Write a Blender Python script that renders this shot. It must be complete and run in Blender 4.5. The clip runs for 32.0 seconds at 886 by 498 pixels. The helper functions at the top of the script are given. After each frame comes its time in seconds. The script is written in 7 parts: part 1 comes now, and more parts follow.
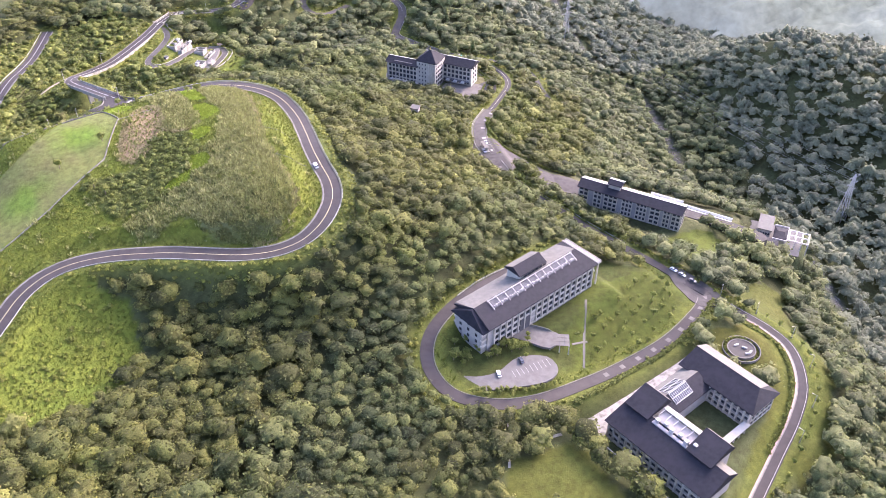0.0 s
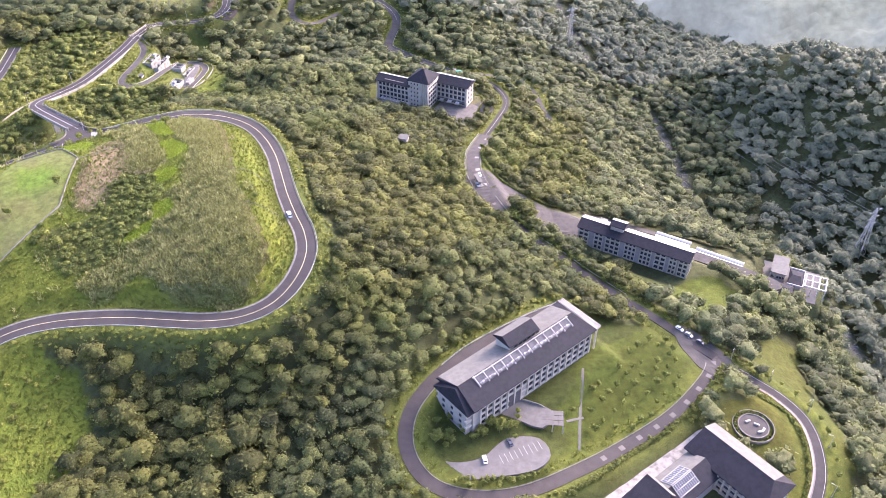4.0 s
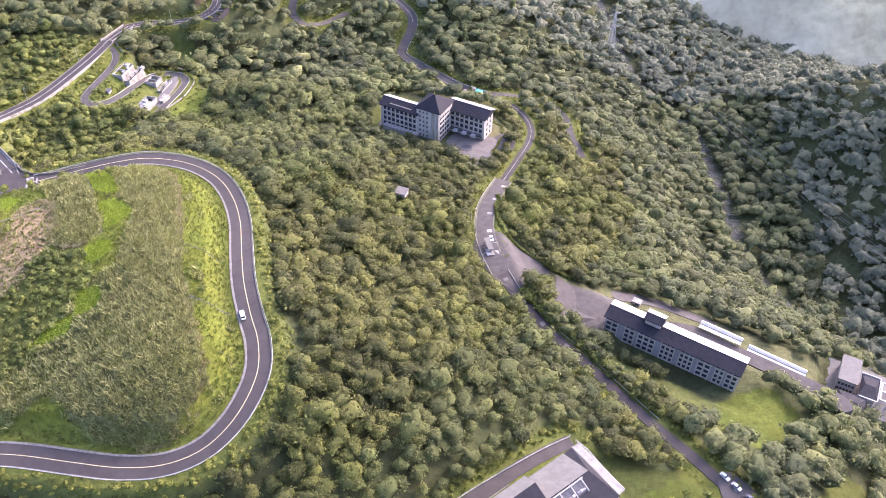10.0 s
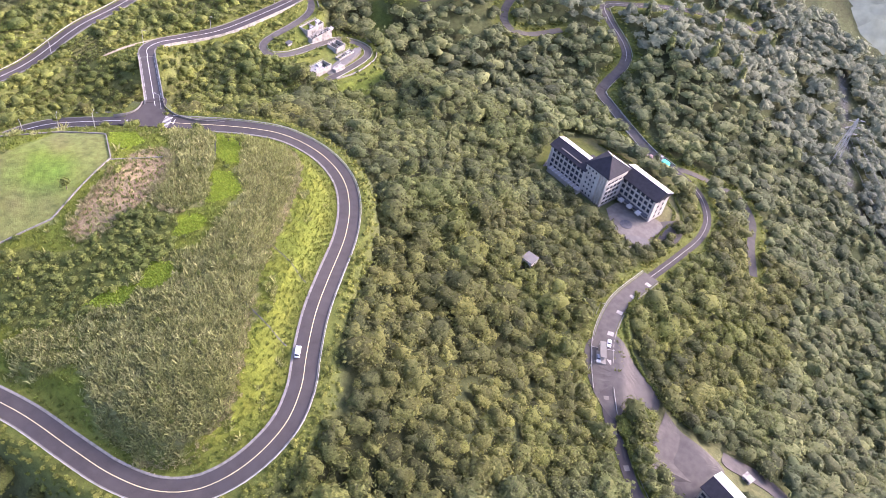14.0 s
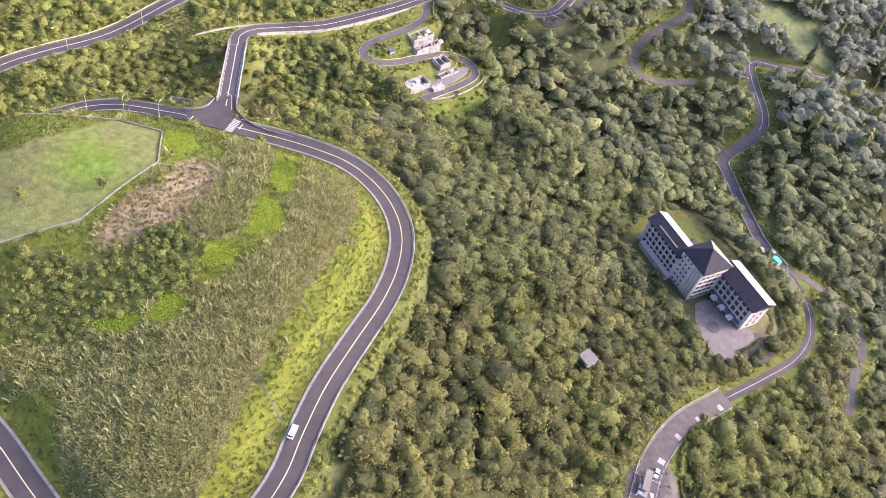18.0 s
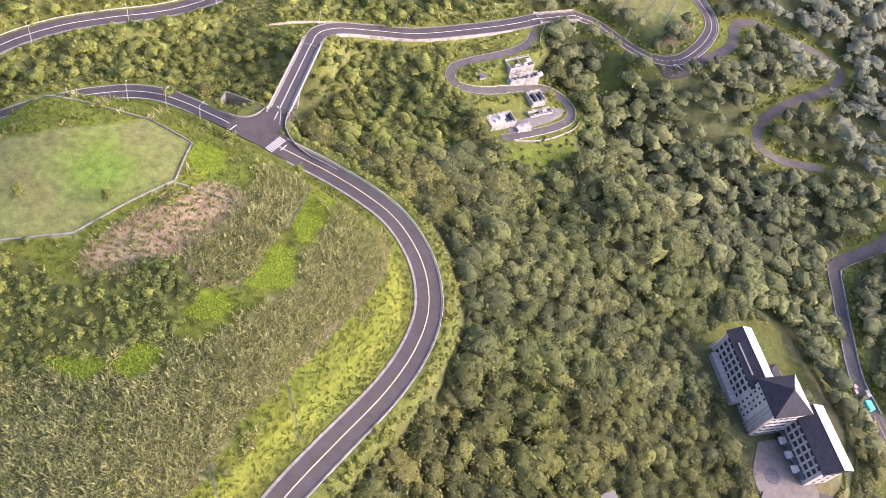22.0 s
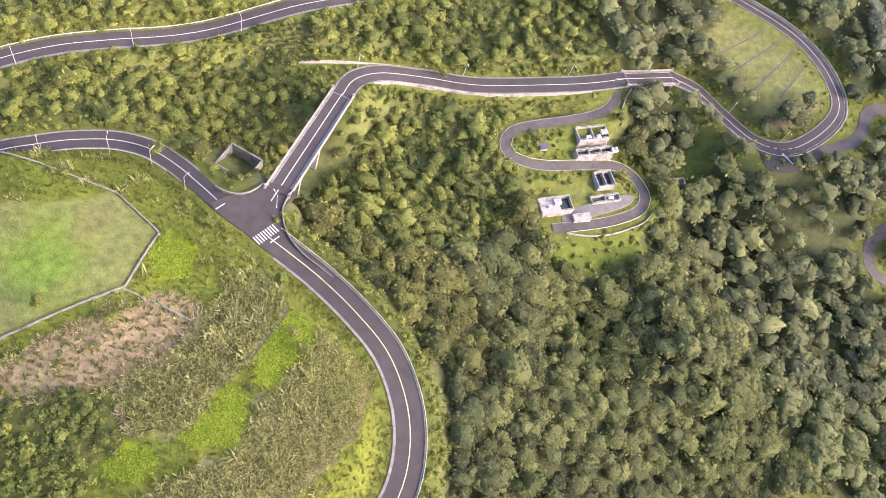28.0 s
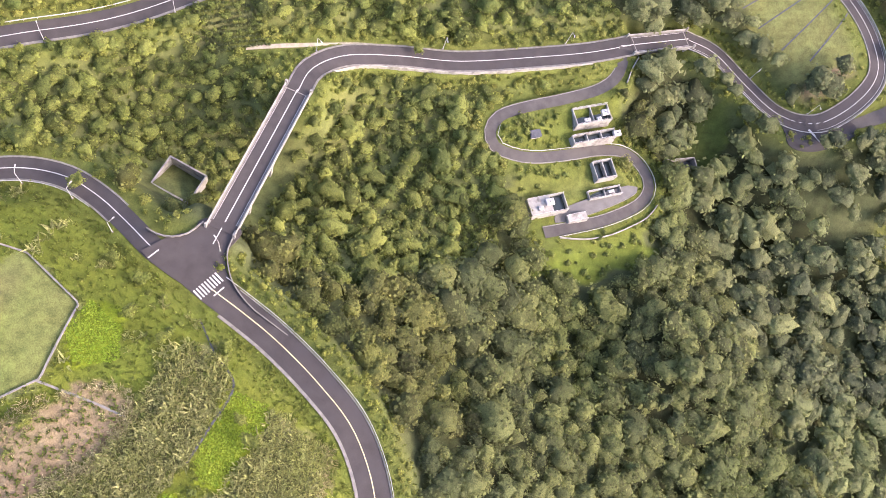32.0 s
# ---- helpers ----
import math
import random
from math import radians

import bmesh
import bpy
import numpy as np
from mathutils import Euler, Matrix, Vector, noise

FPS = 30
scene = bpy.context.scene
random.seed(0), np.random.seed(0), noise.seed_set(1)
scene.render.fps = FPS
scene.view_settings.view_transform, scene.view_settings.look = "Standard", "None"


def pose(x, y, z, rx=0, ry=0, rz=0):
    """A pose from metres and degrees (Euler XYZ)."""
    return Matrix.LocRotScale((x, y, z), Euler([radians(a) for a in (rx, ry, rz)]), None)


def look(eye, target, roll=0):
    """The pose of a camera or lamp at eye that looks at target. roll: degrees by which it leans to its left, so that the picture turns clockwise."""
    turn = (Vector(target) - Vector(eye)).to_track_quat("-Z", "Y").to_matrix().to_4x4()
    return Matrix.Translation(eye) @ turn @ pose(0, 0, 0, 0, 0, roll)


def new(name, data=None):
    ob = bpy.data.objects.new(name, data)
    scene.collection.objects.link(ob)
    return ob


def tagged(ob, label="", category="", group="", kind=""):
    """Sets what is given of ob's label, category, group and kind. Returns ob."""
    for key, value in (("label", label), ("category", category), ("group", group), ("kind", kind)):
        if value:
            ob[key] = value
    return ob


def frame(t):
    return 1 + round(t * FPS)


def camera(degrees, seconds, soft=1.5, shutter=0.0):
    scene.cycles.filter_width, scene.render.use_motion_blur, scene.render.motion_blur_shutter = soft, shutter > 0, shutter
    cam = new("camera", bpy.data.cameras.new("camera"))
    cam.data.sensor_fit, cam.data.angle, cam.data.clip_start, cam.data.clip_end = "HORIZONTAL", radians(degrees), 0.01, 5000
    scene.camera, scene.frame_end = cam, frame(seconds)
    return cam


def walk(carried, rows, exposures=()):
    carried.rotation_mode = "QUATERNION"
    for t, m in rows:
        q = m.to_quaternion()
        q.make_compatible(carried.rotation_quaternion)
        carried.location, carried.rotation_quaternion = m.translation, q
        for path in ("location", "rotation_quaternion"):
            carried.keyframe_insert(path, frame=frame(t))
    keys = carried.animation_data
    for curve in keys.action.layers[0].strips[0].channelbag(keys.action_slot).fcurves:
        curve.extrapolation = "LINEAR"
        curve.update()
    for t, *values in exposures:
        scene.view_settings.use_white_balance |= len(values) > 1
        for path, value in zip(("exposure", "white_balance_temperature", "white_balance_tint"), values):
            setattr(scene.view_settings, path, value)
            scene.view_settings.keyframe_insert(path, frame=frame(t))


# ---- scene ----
cam = camera(58.0, 32.0, 0.75)
# the flight: seconds, place, turn
PATH = [
    (0.0, 0.00, 0.00, 272.33, 52.127, -0.114, -0.012),
    (0.5, 1.23, 6.51, 273.05, 51.931, -0.133, 0.084),
    (1.0, 2.45, 13.07, 273.86, 51.745, -0.165, 0.179),
    (1.5, 3.57, 19.74, 274.71, 51.568, -0.209, 0.259),
    (2.0, 4.70, 26.32, 275.70, 51.412, -0.222, 0.314),
    (2.5, 5.92, 33.00, 276.80, 51.246, -0.204, 0.358),
    (3.0, 7.19, 39.65, 277.80, 51.090, -0.203, 0.414),
    (3.5, 8.74, 46.17, 278.89, 50.930, -0.150, 0.523),
    (5.5, 14.28, 75.14, 280.35, 50.207, -0.172, 0.633),
    (6.0, 15.62, 83.55, 280.68, 49.957, -0.137, 0.718),
    (6.5, 16.77, 92.07, 280.77, 49.738, -0.076, 0.726),
    (7.0, 18.49, 100.96, 280.50, 49.509, 0.029, 0.852),
    (7.5, 19.48, 110.43, 280.05, 49.200, 0.084, 0.993),
    (8.0, 20.33, 120.14, 279.40, 48.842, 0.153, 1.136),
    (8.5, 21.48, 129.95, 278.81, 48.425, 0.318, 1.381),
    (9.0, 22.06, 140.00, 278.10, 47.942, 0.573, 1.798),
    (9.5, 22.36, 150.04, 276.96, 47.697, 0.386, 2.513),
    (10.0, 23.37, 158.90, 276.40, 47.690, -0.692, 3.951),
    (10.5, 24.38, 166.64, 276.65, 47.592, -2.112, 6.135),
    (11.0, 26.62, 174.75, 277.46, 47.191, -2.827, 8.945),
    (11.5, 26.66, 183.35, 277.09, 46.809, -3.782, 11.659),
    (12.0, 26.89, 191.68, 276.86, 46.417, -4.664, 14.423),
    (12.5, 27.95, 199.89, 276.07, 46.076, -5.323, 17.295),
    (13.0, 27.93, 208.18, 275.55, 45.624, -6.094, 20.155),
    (13.5, 27.53, 215.87, 276.42, 45.057, -6.909, 23.102),
    (14.0, 27.28, 223.03, 276.53, 44.599, -7.596, 25.997),
    (14.5, 25.54, 230.16, 276.53, 43.994, -8.334, 28.659),
    (16.5, 19.61, 259.67, 279.08, 42.002, -9.503, 35.361),
    (17.0, 17.41, 266.75, 279.14, 41.528, -9.805, 36.841),
    (17.5, 15.61, 273.82, 279.28, 41.057, -10.121, 38.386),
    (18.0, 13.92, 280.61, 278.80, 40.688, -10.533, 40.022),
    (18.5, 11.92, 287.50, 278.62, 40.261, -10.954, 41.700),
    (19.0, 9.41, 294.07, 278.04, 39.839, -11.373, 43.348),
    (19.5, 5.69, 301.58, 278.36, 39.101, -11.846, 45.047),
    (20.0, 2.22, 309.39, 278.98, 38.343, -12.148, 46.825),
    (20.5, -1.81, 316.96, 279.05, 37.610, -12.416, 48.570),
    (21.0, -6.61, 324.45, 279.26, 36.775, -12.646, 50.288),
    (21.5, -10.98, 331.94, 277.99, 36.073, -12.816, 52.102),
    (22.0, -16.27, 340.12, 275.92, 35.302, -12.939, 54.030),
    (22.5, -21.97, 348.66, 273.57, 34.415, -13.143, 56.120),
    (23.0, -27.61, 356.93, 271.37, 33.633, -13.298, 58.205),
    (23.5, -32.96, 364.16, 270.38, 33.034, -13.432, 60.224),
    (24.0, -37.85, 370.53, 270.45, 32.501, -13.542, 61.822),
    (24.5, -42.49, 376.33, 271.54, 31.948, -13.509, 62.842),
    (25.0, -46.97, 381.86, 272.45, 31.322, -13.298, 63.406),
    (25.5, -52.07, 387.06, 273.69, 30.630, -13.226, 63.897),
    (27.5, -72.10, 404.79, 271.78, 28.949, -12.662, 64.996),
    (28.0, -77.94, 409.49, 271.81, 28.155, -12.507, 65.143),
    (28.5, -84.79, 414.36, 270.84, 26.853, -12.565, 65.226),
    (29.0, -92.31, 419.23, 270.20, 24.630, -12.637, 65.282),
    (29.5, -99.83, 424.22, 269.73, 22.144, -12.649, 65.322),
    (30.0, -107.56, 429.04, 268.86, 20.205, -12.725, 65.372),
    (30.5, -114.76, 433.98, 267.93, 18.884, -12.623, 65.290),
    (31.0, -121.61, 439.08, 266.63, 18.351, -12.461, 65.155),
    (31.5, -128.46, 444.24, 265.48, 18.017, -12.268, 64.991),
    (32.0, -135.56, 449.21, 264.08, 17.841, -12.099, 64.786),
]
walk(cam, [(t, pose(*p)) for t, *p in PATH], exposures=[(0.0, 2.74, 5750.0, 34.0), (12.0, 2.64, 5700.0, 36.0), (20.0, 2.57, 5900.0, 36.0), (32.0, 2.56, 6050.0, 28.0)])

# ---------------------------------------------------------------- light
SUN_TO = Vector((0.62, 0.62, 0.48)).normalized()
world = bpy.data.worlds.new("sky")
scene.world = world
world.use_nodes = True
sky = world.node_tree.nodes.new("ShaderNodeTexSky")
sky.sky_type, sky.sun_disc = "NISHITA", False
sky.sun_elevation = math.asin(SUN_TO.z)
sky.sun_rotation = math.atan2(SUN_TO.x, SUN_TO.y)
sky.air_density, sky.dust_density = 1.0, 5.0
world.node_tree.links.new(sky.outputs[0], world.node_tree.nodes["Background"].inputs[0])
world.node_tree.nodes["Background"].inputs[1].default_value = 0.15
lamp = bpy.data.lights.new("sun", "SUN")
lamp.energy, lamp.angle, lamp.color = 0.46, radians(10.0), (1.0, 0.94, 0.84)
sun = new("sun", lamp)
sun.matrix_world = look((200, 700, 600), Vector((200, 700, 600)) - SUN_TO)

# ---------------------------------------------------------------- terrain
# spot heights (x, y, ground height), by area
SPOT_CAMPUS = [(19, 266, 0), (61, 280, -5), (40, 309, 0), (80, 333, -4), (59, 217, -4), (120, 269, -15), (152, 251, -17), (100, 220, -15),
               (155, 289, -13), (141, 325, -11), (200, 287, -24), (180, 227, -21)]
SPOT_SLOPE = [(-140, 213, 9), (-100, 232, 1), (-47, 229, 0), (-1, 240, 0), (-175, 268, 13), (-115, 289, 11), (-52, 279, 12), (-28, 305, 21),
              (-4, 369, 23), (-21, 347, 25), (-24, 419, 16)]
SPOT_HILL = [(-68, 365, 40), (-73, 400, 41), (-79, 352, 46), (-103, 407, 45), (-120, 380, 45), (-196, 457, 35), (-173, 416, 46), (-148, 447, 45),
             (-187, 411, 48), (-201, 424, 45), (-184, 375, 43), (-141, 343, 36), (-83, 309, 33), (-117, 307, 32), (-149, 311, 30), (-187, 296, 26),
             (-203, 267, 21), (-161, 476, 36), (-133, 477, 36), (-113, 469, 36), (-253, 387, 45)]
SPOT_NORTH = [(-256, 504, 21), (-240, 493, 2), (-240, 482, 2), (-249, 462, 8), (-268, 468, 8), (-287, 493, 18), (-289, 540, 16), (-240, 527, 4),
              (-217, 564, 6), (-228, 583, 6), (-215, 610, 2), (-180, 607, -1), (-236, 640, 11), (-233, 667, 8), (-204, 657, -10), (-176, 699, 8),
              (-228, 709, 17), (-300, 627, 21), (-145, 517, 14), (-125, 616, 4), (-72, 471, 15), (-55, 469, 15), (-51, 427, 20), (-108, 536, 13),
              (-72, 541, 0), (-136, 577, -13), (-131, 631, -20), (-151, 675, -16), (-112, 704, -23)]
SPOT_WEST = [(-235, 441, 25), (-256, 420, 24), (-260, 386, 24), (-256, 340, 24), (-300, 395, 25), (-299, 434, 24), (-300, 500, 24), (-280, 405, 21)]
SPOT_EAST = [(-19, 484, 8), (13, 585, -22), (-33, 607, -22), (-69, 567, -11), (35, 567, -20), (37, 475, -12), (33, 447, -11), (85, 508, -36), (80, 433, -19),
             (93, 416, -24), (147, 403, -27), (120, 427, -26), (220, 411, -48), (227, 441, -52), (60, 400, -8), (107, 367, -12), (59, 591, -26), (24, 667, -30),
             (-47, 725, -35), (16, 757, -19), (75, 708, -50), (137, 605, -72), (149, 652, -77), (197, 697, -103), (211, 299, -43), (235, 400, -70),
             (210, 560, -98)]
SPOT_RIM = [(-440, 267, 40), (-440, 467, 50), (-440, 667, 45), (-347, 800, 32), (-160, 853, 18), (-27, 933, 0), (133, 960, -50), (190, 775, -100),
            (230, 690, -98), (228, 610, -98), (250, 500, -95), (280, 400, -95), (345, 267, -95), (293, 133, -67), (160, 120, -27), (0, 120, 0),
            (-160, 120, 20), (-333, 120, 32), (310, 725, -42), (370, 680, -32), (440, 610, -28), (330, 610, -54), (420, 470, -46), (500, 560, -22), (400, 850, -116), (310, 880, -110), (480, 770, -104), (560, 660, -80), (300, 800, -86)]
SPOTS = np.array(SPOT_CAMPUS + SPOT_SLOPE + SPOT_HILL + SPOT_NORTH + SPOT_WEST + SPOT_EAST + SPOT_RIM, float)


def kernel(r):
    return r * r * np.log(np.maximum(r, 1e-9))


def fit_surface(spots):
    n, p = len(spots), spots[:, :2] / 100
    m = np.zeros((n + 3, n + 3))
    m[:n, :n] = kernel(np.linalg.norm(p[:, None] - p[None], axis=2)) + 0.02 * np.eye(n)
    m[:n, n:] = np.c_[np.ones(n), p]
    m[n:, :n] = m[:n, n:].T
    return np.linalg.solve(m, np.r_[spots[:, 2], 0, 0, 0]), p


SURF_W, SURF_P = fit_surface(SPOTS)


def land(x, y):
    """Height of the bare land, before roads and building pads are cut into it."""
    x, y = np.asarray(x, float), np.asarray(y, float)
    q = np.stack([np.clip(x, -460, 520), np.clip(y, 100, 950)], -1).reshape(-1, 2) / 100
    out = np.empty(len(q))
    for i in range(0, len(q), 20000):
        b = q[i:i + 20000]
        r = np.linalg.norm(b[:, None] - SURF_P[None], axis=2)
        out[i:i + 20000] = kernel(r) @ SURF_W[:-3] + SURF_W[-3] + b @ SURF_W[-2:]
    z = out.reshape(x.shape)
    away = np.maximum(np.maximum(-460 - x, x - 520), np.maximum(100 - y, y - 950))
    k = np.clip(away / 500, 0, 1)
    roll = 22 * np.sin(x / 170 + 1) * np.cos(y / 210) + 12 * np.sin(x / 63 + y / 81)
    return z * (1 - k) + (-45 + roll) * k + roll * 0.15 * np.clip(away / 60, 0, 1)


def smooth_line(points, step=3.0):
    """A round curve through the control points, cut into even steps: an array of x, y(, z)."""
    p = np.array(points, float)
    p = np.vstack([2 * p[0] - p[1], p, 2 * p[-1] - p[-2]])
    out = []
    for i in range(1, len(p) - 2):
        a, b, c, d = p[i - 1:i + 3]
        n = max(2, int(np.linalg.norm(c[:2] - b[:2]) / step))
        for u in np.arange(n) / n:
            out.append(0.5 * (2 * b + (c - a) * u + (2 * a - 5 * b + 4 * c - d) * u ** 2 + (3 * b - a - 3 * c + d) * u ** 3))
    out.append(p[-2])
    return np.array(out)


# roads: centre line, half width, kind
LOOP = [(-206, 190), (-207, 225), (-205, 250), (-202, 268), (-198, 285), (-187, 299), (-167, 307), (-140, 309), (-114, 307), (-96, 306), (-80, 308),
        (-68, 315), (-60, 328), (-57, 345), (-60, 360), (-66, 373), (-73, 390), (-80, 412), (-88, 437), (-97, 456), (-108, 469), (-124, 477),
        (-143, 479), (-160, 475), (-176, 469), (-188, 463), (-198, 457.3), (-206, 453.5), (-213, 450)]
WEST = [(-206, 452), (-212.5, 448), (-217, 446), (-226, 442.8), (-237, 438.2), (-247, 431.5), (-254, 421.6), (-258, 409), (-259.5, 396), (-260, 386), (-258, 365), (-256, 340), (-256, 300), (-262, 240)]
BRIDGE_NEAR, BRIDGE_FAR = (-213.5, 467.0, 33.0), (-253.5, 507.0, 22.0)
NORTH = [(-253, 507), (-261, 516), (-264, 531), (-260, 551), (-252, 572), (-245, 598), (-239, 622), (-236, 641)]
BRIDGE2_A, BRIDGE2_B = (-236.0, 641.0, 11.5), (-232.0, 666.0, 9.5)
NORTH2 = [(-232, 666), (-223, 677), (-207, 684), (-189, 691), (-180, 702), (-180, 716), (-184, 729), (-190, 736), (-200, 739), (-213, 739), (-227, 736),
          (-239, 730), (-255, 719), (-280, 700), (-310, 690)]
NORTH3 = [(-182, 700), (-175, 716), (-172, 732), (-175, 742), (-183, 752), (-180, 766), (-166, 779), (-144, 799), (-131, 804), (-126, 789), (-131, 760),
          (-131, 736), (-123, 727), (-112, 730), (-91, 757)]
UPPER = [(-305, 340), (-296, 370), (-299, 395), (-300, 414), (-299, 434), (-298, 462), (-300, 500), (-303, 540), (-310, 600)]
VALLEY = [(40, 870), (-11, 840), (-52, 814), (-72, 802), (-66, 790), (-44, 770), (-39, 755), (-44, 732), (-44, 722), (-32, 710), (-14, 690), (5, 671),
          (23, 662)]
LINK = [(23, 662), (36, 657), (48, 646), (55, 627), (54, 603), (47, 578), (37, 548)]
GATE = [(37, 548), (28, 516), (27, 490), (31, 473), (38, 457)]
HEDGE = [(31, 473), (38, 457), (44, 445), (52, 434), (62, 420), (75, 407), (88, 391), (104, 370), (119, 353), (131, 339), (143, 327)]
EAST = [(131, 339), (143, 327), (157, 317), (171, 305), (178, 289), (175, 265), (165, 245), (150, 224), (137, 206), (124, 188), (112, 172)]
COURT = [(143, 327), (136, 313), (117, 292), (93, 274), (68, 257), (43, 243), (22, 239), (4, 244), (-6, 258), (-6, 275), (4, 293), (20, 311), (45, 335), (66, 352)]
OUTER = [(24, 663), (36, 669), (54, 675), (71, 678), (83, 663), (86, 638), (92, 612)]
TANK_ROAD = [(-236, 637), (-228, 631), (-225, 622), (-226, 606), (-228, 589), (-228, 578), (-224, 572), (-218, 571), (-213, 576), (-209, 584), (-206, 598), (-204, 613),
             (-200, 624), (-192, 629), (-184, 628), (-179, 620), (-178, 603), (-180, 587), (-182, 576)]
TRACK = [(-276, 498), (-273, 510), (-270, 524), (-267, 540), (-261, 556)]
STREAM = [(120, 900), (150, 800), (181, 769), (202, 718), (206, 640), (209, 578), (226, 526), (250, 470), (270, 400)]
ROADS = {"loop": (LOOP, 4.4, "asphalt"), "west": (WEST, 3.4, "asphalt"), "north": (NORTH, 3.8, "asphalt"), "north2": (NORTH2, 3.6, "asphalt"),
         "north3": (NORTH3, 3.0, "worn"), "upper": (UPPER, 3.6, "asphalt"), "valley": (VALLEY, 3.6, "worn"), "link": (LINK, 2.4, "asphalt"), "gate": (GATE, 4.3, "worn"),
         "hedge": (HEDGE, 2.6, "asphalt"), "east": (EAST, 2.3, "asphalt"), "court": (COURT, 3.0, "asphalt"), "outer": (OUTER, 2.4, "worn"),
         "tanks": (TANK_ROAD, 2.1, "worn"), "track": (TRACK, 0.8, "dirt")}
LINES = {}
for key, (pts, half, kind) in ROADS.items():
    c = smooth_line(pts)
    z = land(c[:, 0], c[:, 1])
    for _ in range(30):
        z[1:-1] = (z[:-2] + 2 * z[1:-1] + z[2:]) / 4
    LINES[key] = np.c_[c, z]


def join_height(key, end, other):
    """Bring the end of one road to the height of another road or point, over its first sixty metres."""
    line = LINES[key]
    goal = other if isinstance(other, float) else LINES[other][np.argmin(np.linalg.norm(LINES[other][:, :2] - line[end, :2], axis=1)), 2]
    s = np.linalg.norm(line[:, :2] - line[end, :2], axis=1)
    line[:, 2] += (goal - line[end, 2]) * np.clip(1 - s / 60, 0, 1) ** 2


def level_end(key, end, z, span):
    """Level the end of a road for a junction."""
    line = LINES[key]
    s = np.linalg.norm(line[:, :2] - line[end, :2], axis=1)
    k = np.clip((s - span) / 40, 0, 1)
    line[:, 2] = z * (1 - k) + line[:, 2] * k


level_end("loop", -1, 33.0, 26)
run = np.r_[0, np.cumsum(np.linalg.norm(np.diff(LINES["west"][:, :2], axis=0), axis=1))]
LINES["west"][:, 2] = np.interp(run, (0, 8, 14, 24, 36, 50, 66, 400), (33, 33, 32.3, 29.5, 27, 25.3, 24.3, 23.5))
join_height("north", 0, BRIDGE_FAR[2])
join_height("north", -1, BRIDGE2_A[2])
join_height("north2", 0, BRIDGE2_B[2])
join_height("north3", 0, "north2")
join_height("link", 0, "valley")
join_height("gate", 0, "link")
join_height("hedge", 0, "gate")
join_height("east", 0, "hedge")
join_height("court", 0, "east")
join_height("outer", 0, "valley")
join_height("tanks", 0, BRIDGE2_A[2])
BRIDGE_NEAR = (BRIDGE_NEAR[0], BRIDGE_NEAR[1], float(LINES["loop"][-1, 2]))
ROAD_PTS = np.vstack([np.c_[LINES[k], np.full(len(LINES[k]), ROADS[k][1])] for k in LINES])

# level pads: centre, half sizes, turn in degrees, height
PADS = {"block_a": (43, 302, 44, 18, 40.6, 0.0), "parking_a": (30, 257, 22, 8, 18, -1.5), "court_block": (112, 237, 40, 38, -51, -15.0),
        "block_b": (121, 423, 38, 12, -29.3, -27.0), "parking_b": (84, 447, 13, 10, -29, -24.0), "hotel": (-8, 602, 38, 15, -10, -22.0),
        "plaza": (12, 585, 15, 13, -20, -22.0), "works": (224, 428, 17, 15, -25, -51.0), "junction": (-212, 458, 8, 8, 20, float(LINES["loop"][-1, 2])),
        "tanks_upper": (-216, 613, 12, 10, 10, 2.0), "tanks_lower": (-189, 597, 10, 18, 10, -1.0)}


def local(pad, x, y):
    cx, cy, hx, hy, turn, z = PADS[pad]
    a = radians(turn)
    dx, dy = x - cx, y - cy
    return dx * math.cos(a) + dy * math.sin(a), -dx * math.sin(a) + dy * math.cos(a)


def road_distance(x, y):
    """Distance to the nearest road's edge, and that road's height."""
    q = np.stack([x, y], -1).reshape(-1, 2)
    dist, high = np.empty(len(q)), np.empty(len(q))
    for i in range(0, len(q), 8000):
        b = q[i:i + 8000]
        d = np.hypot(b[:, None, 0] - ROAD_PTS[None, :, 0], b[:, None, 1] - ROAD_PTS[None, :, 1]) - ROAD_PTS[None, :, 3]
        w = 1 / np.maximum(d + 5, 0.5) ** 6
        dist[i:i + 8000] = d.min(1)
        high[i:i + 8000] = (w * ROAD_PTS[None, :, 2]).sum(1) / w.sum(1)
    return dist.reshape(x.shape), high.reshape(x.shape)


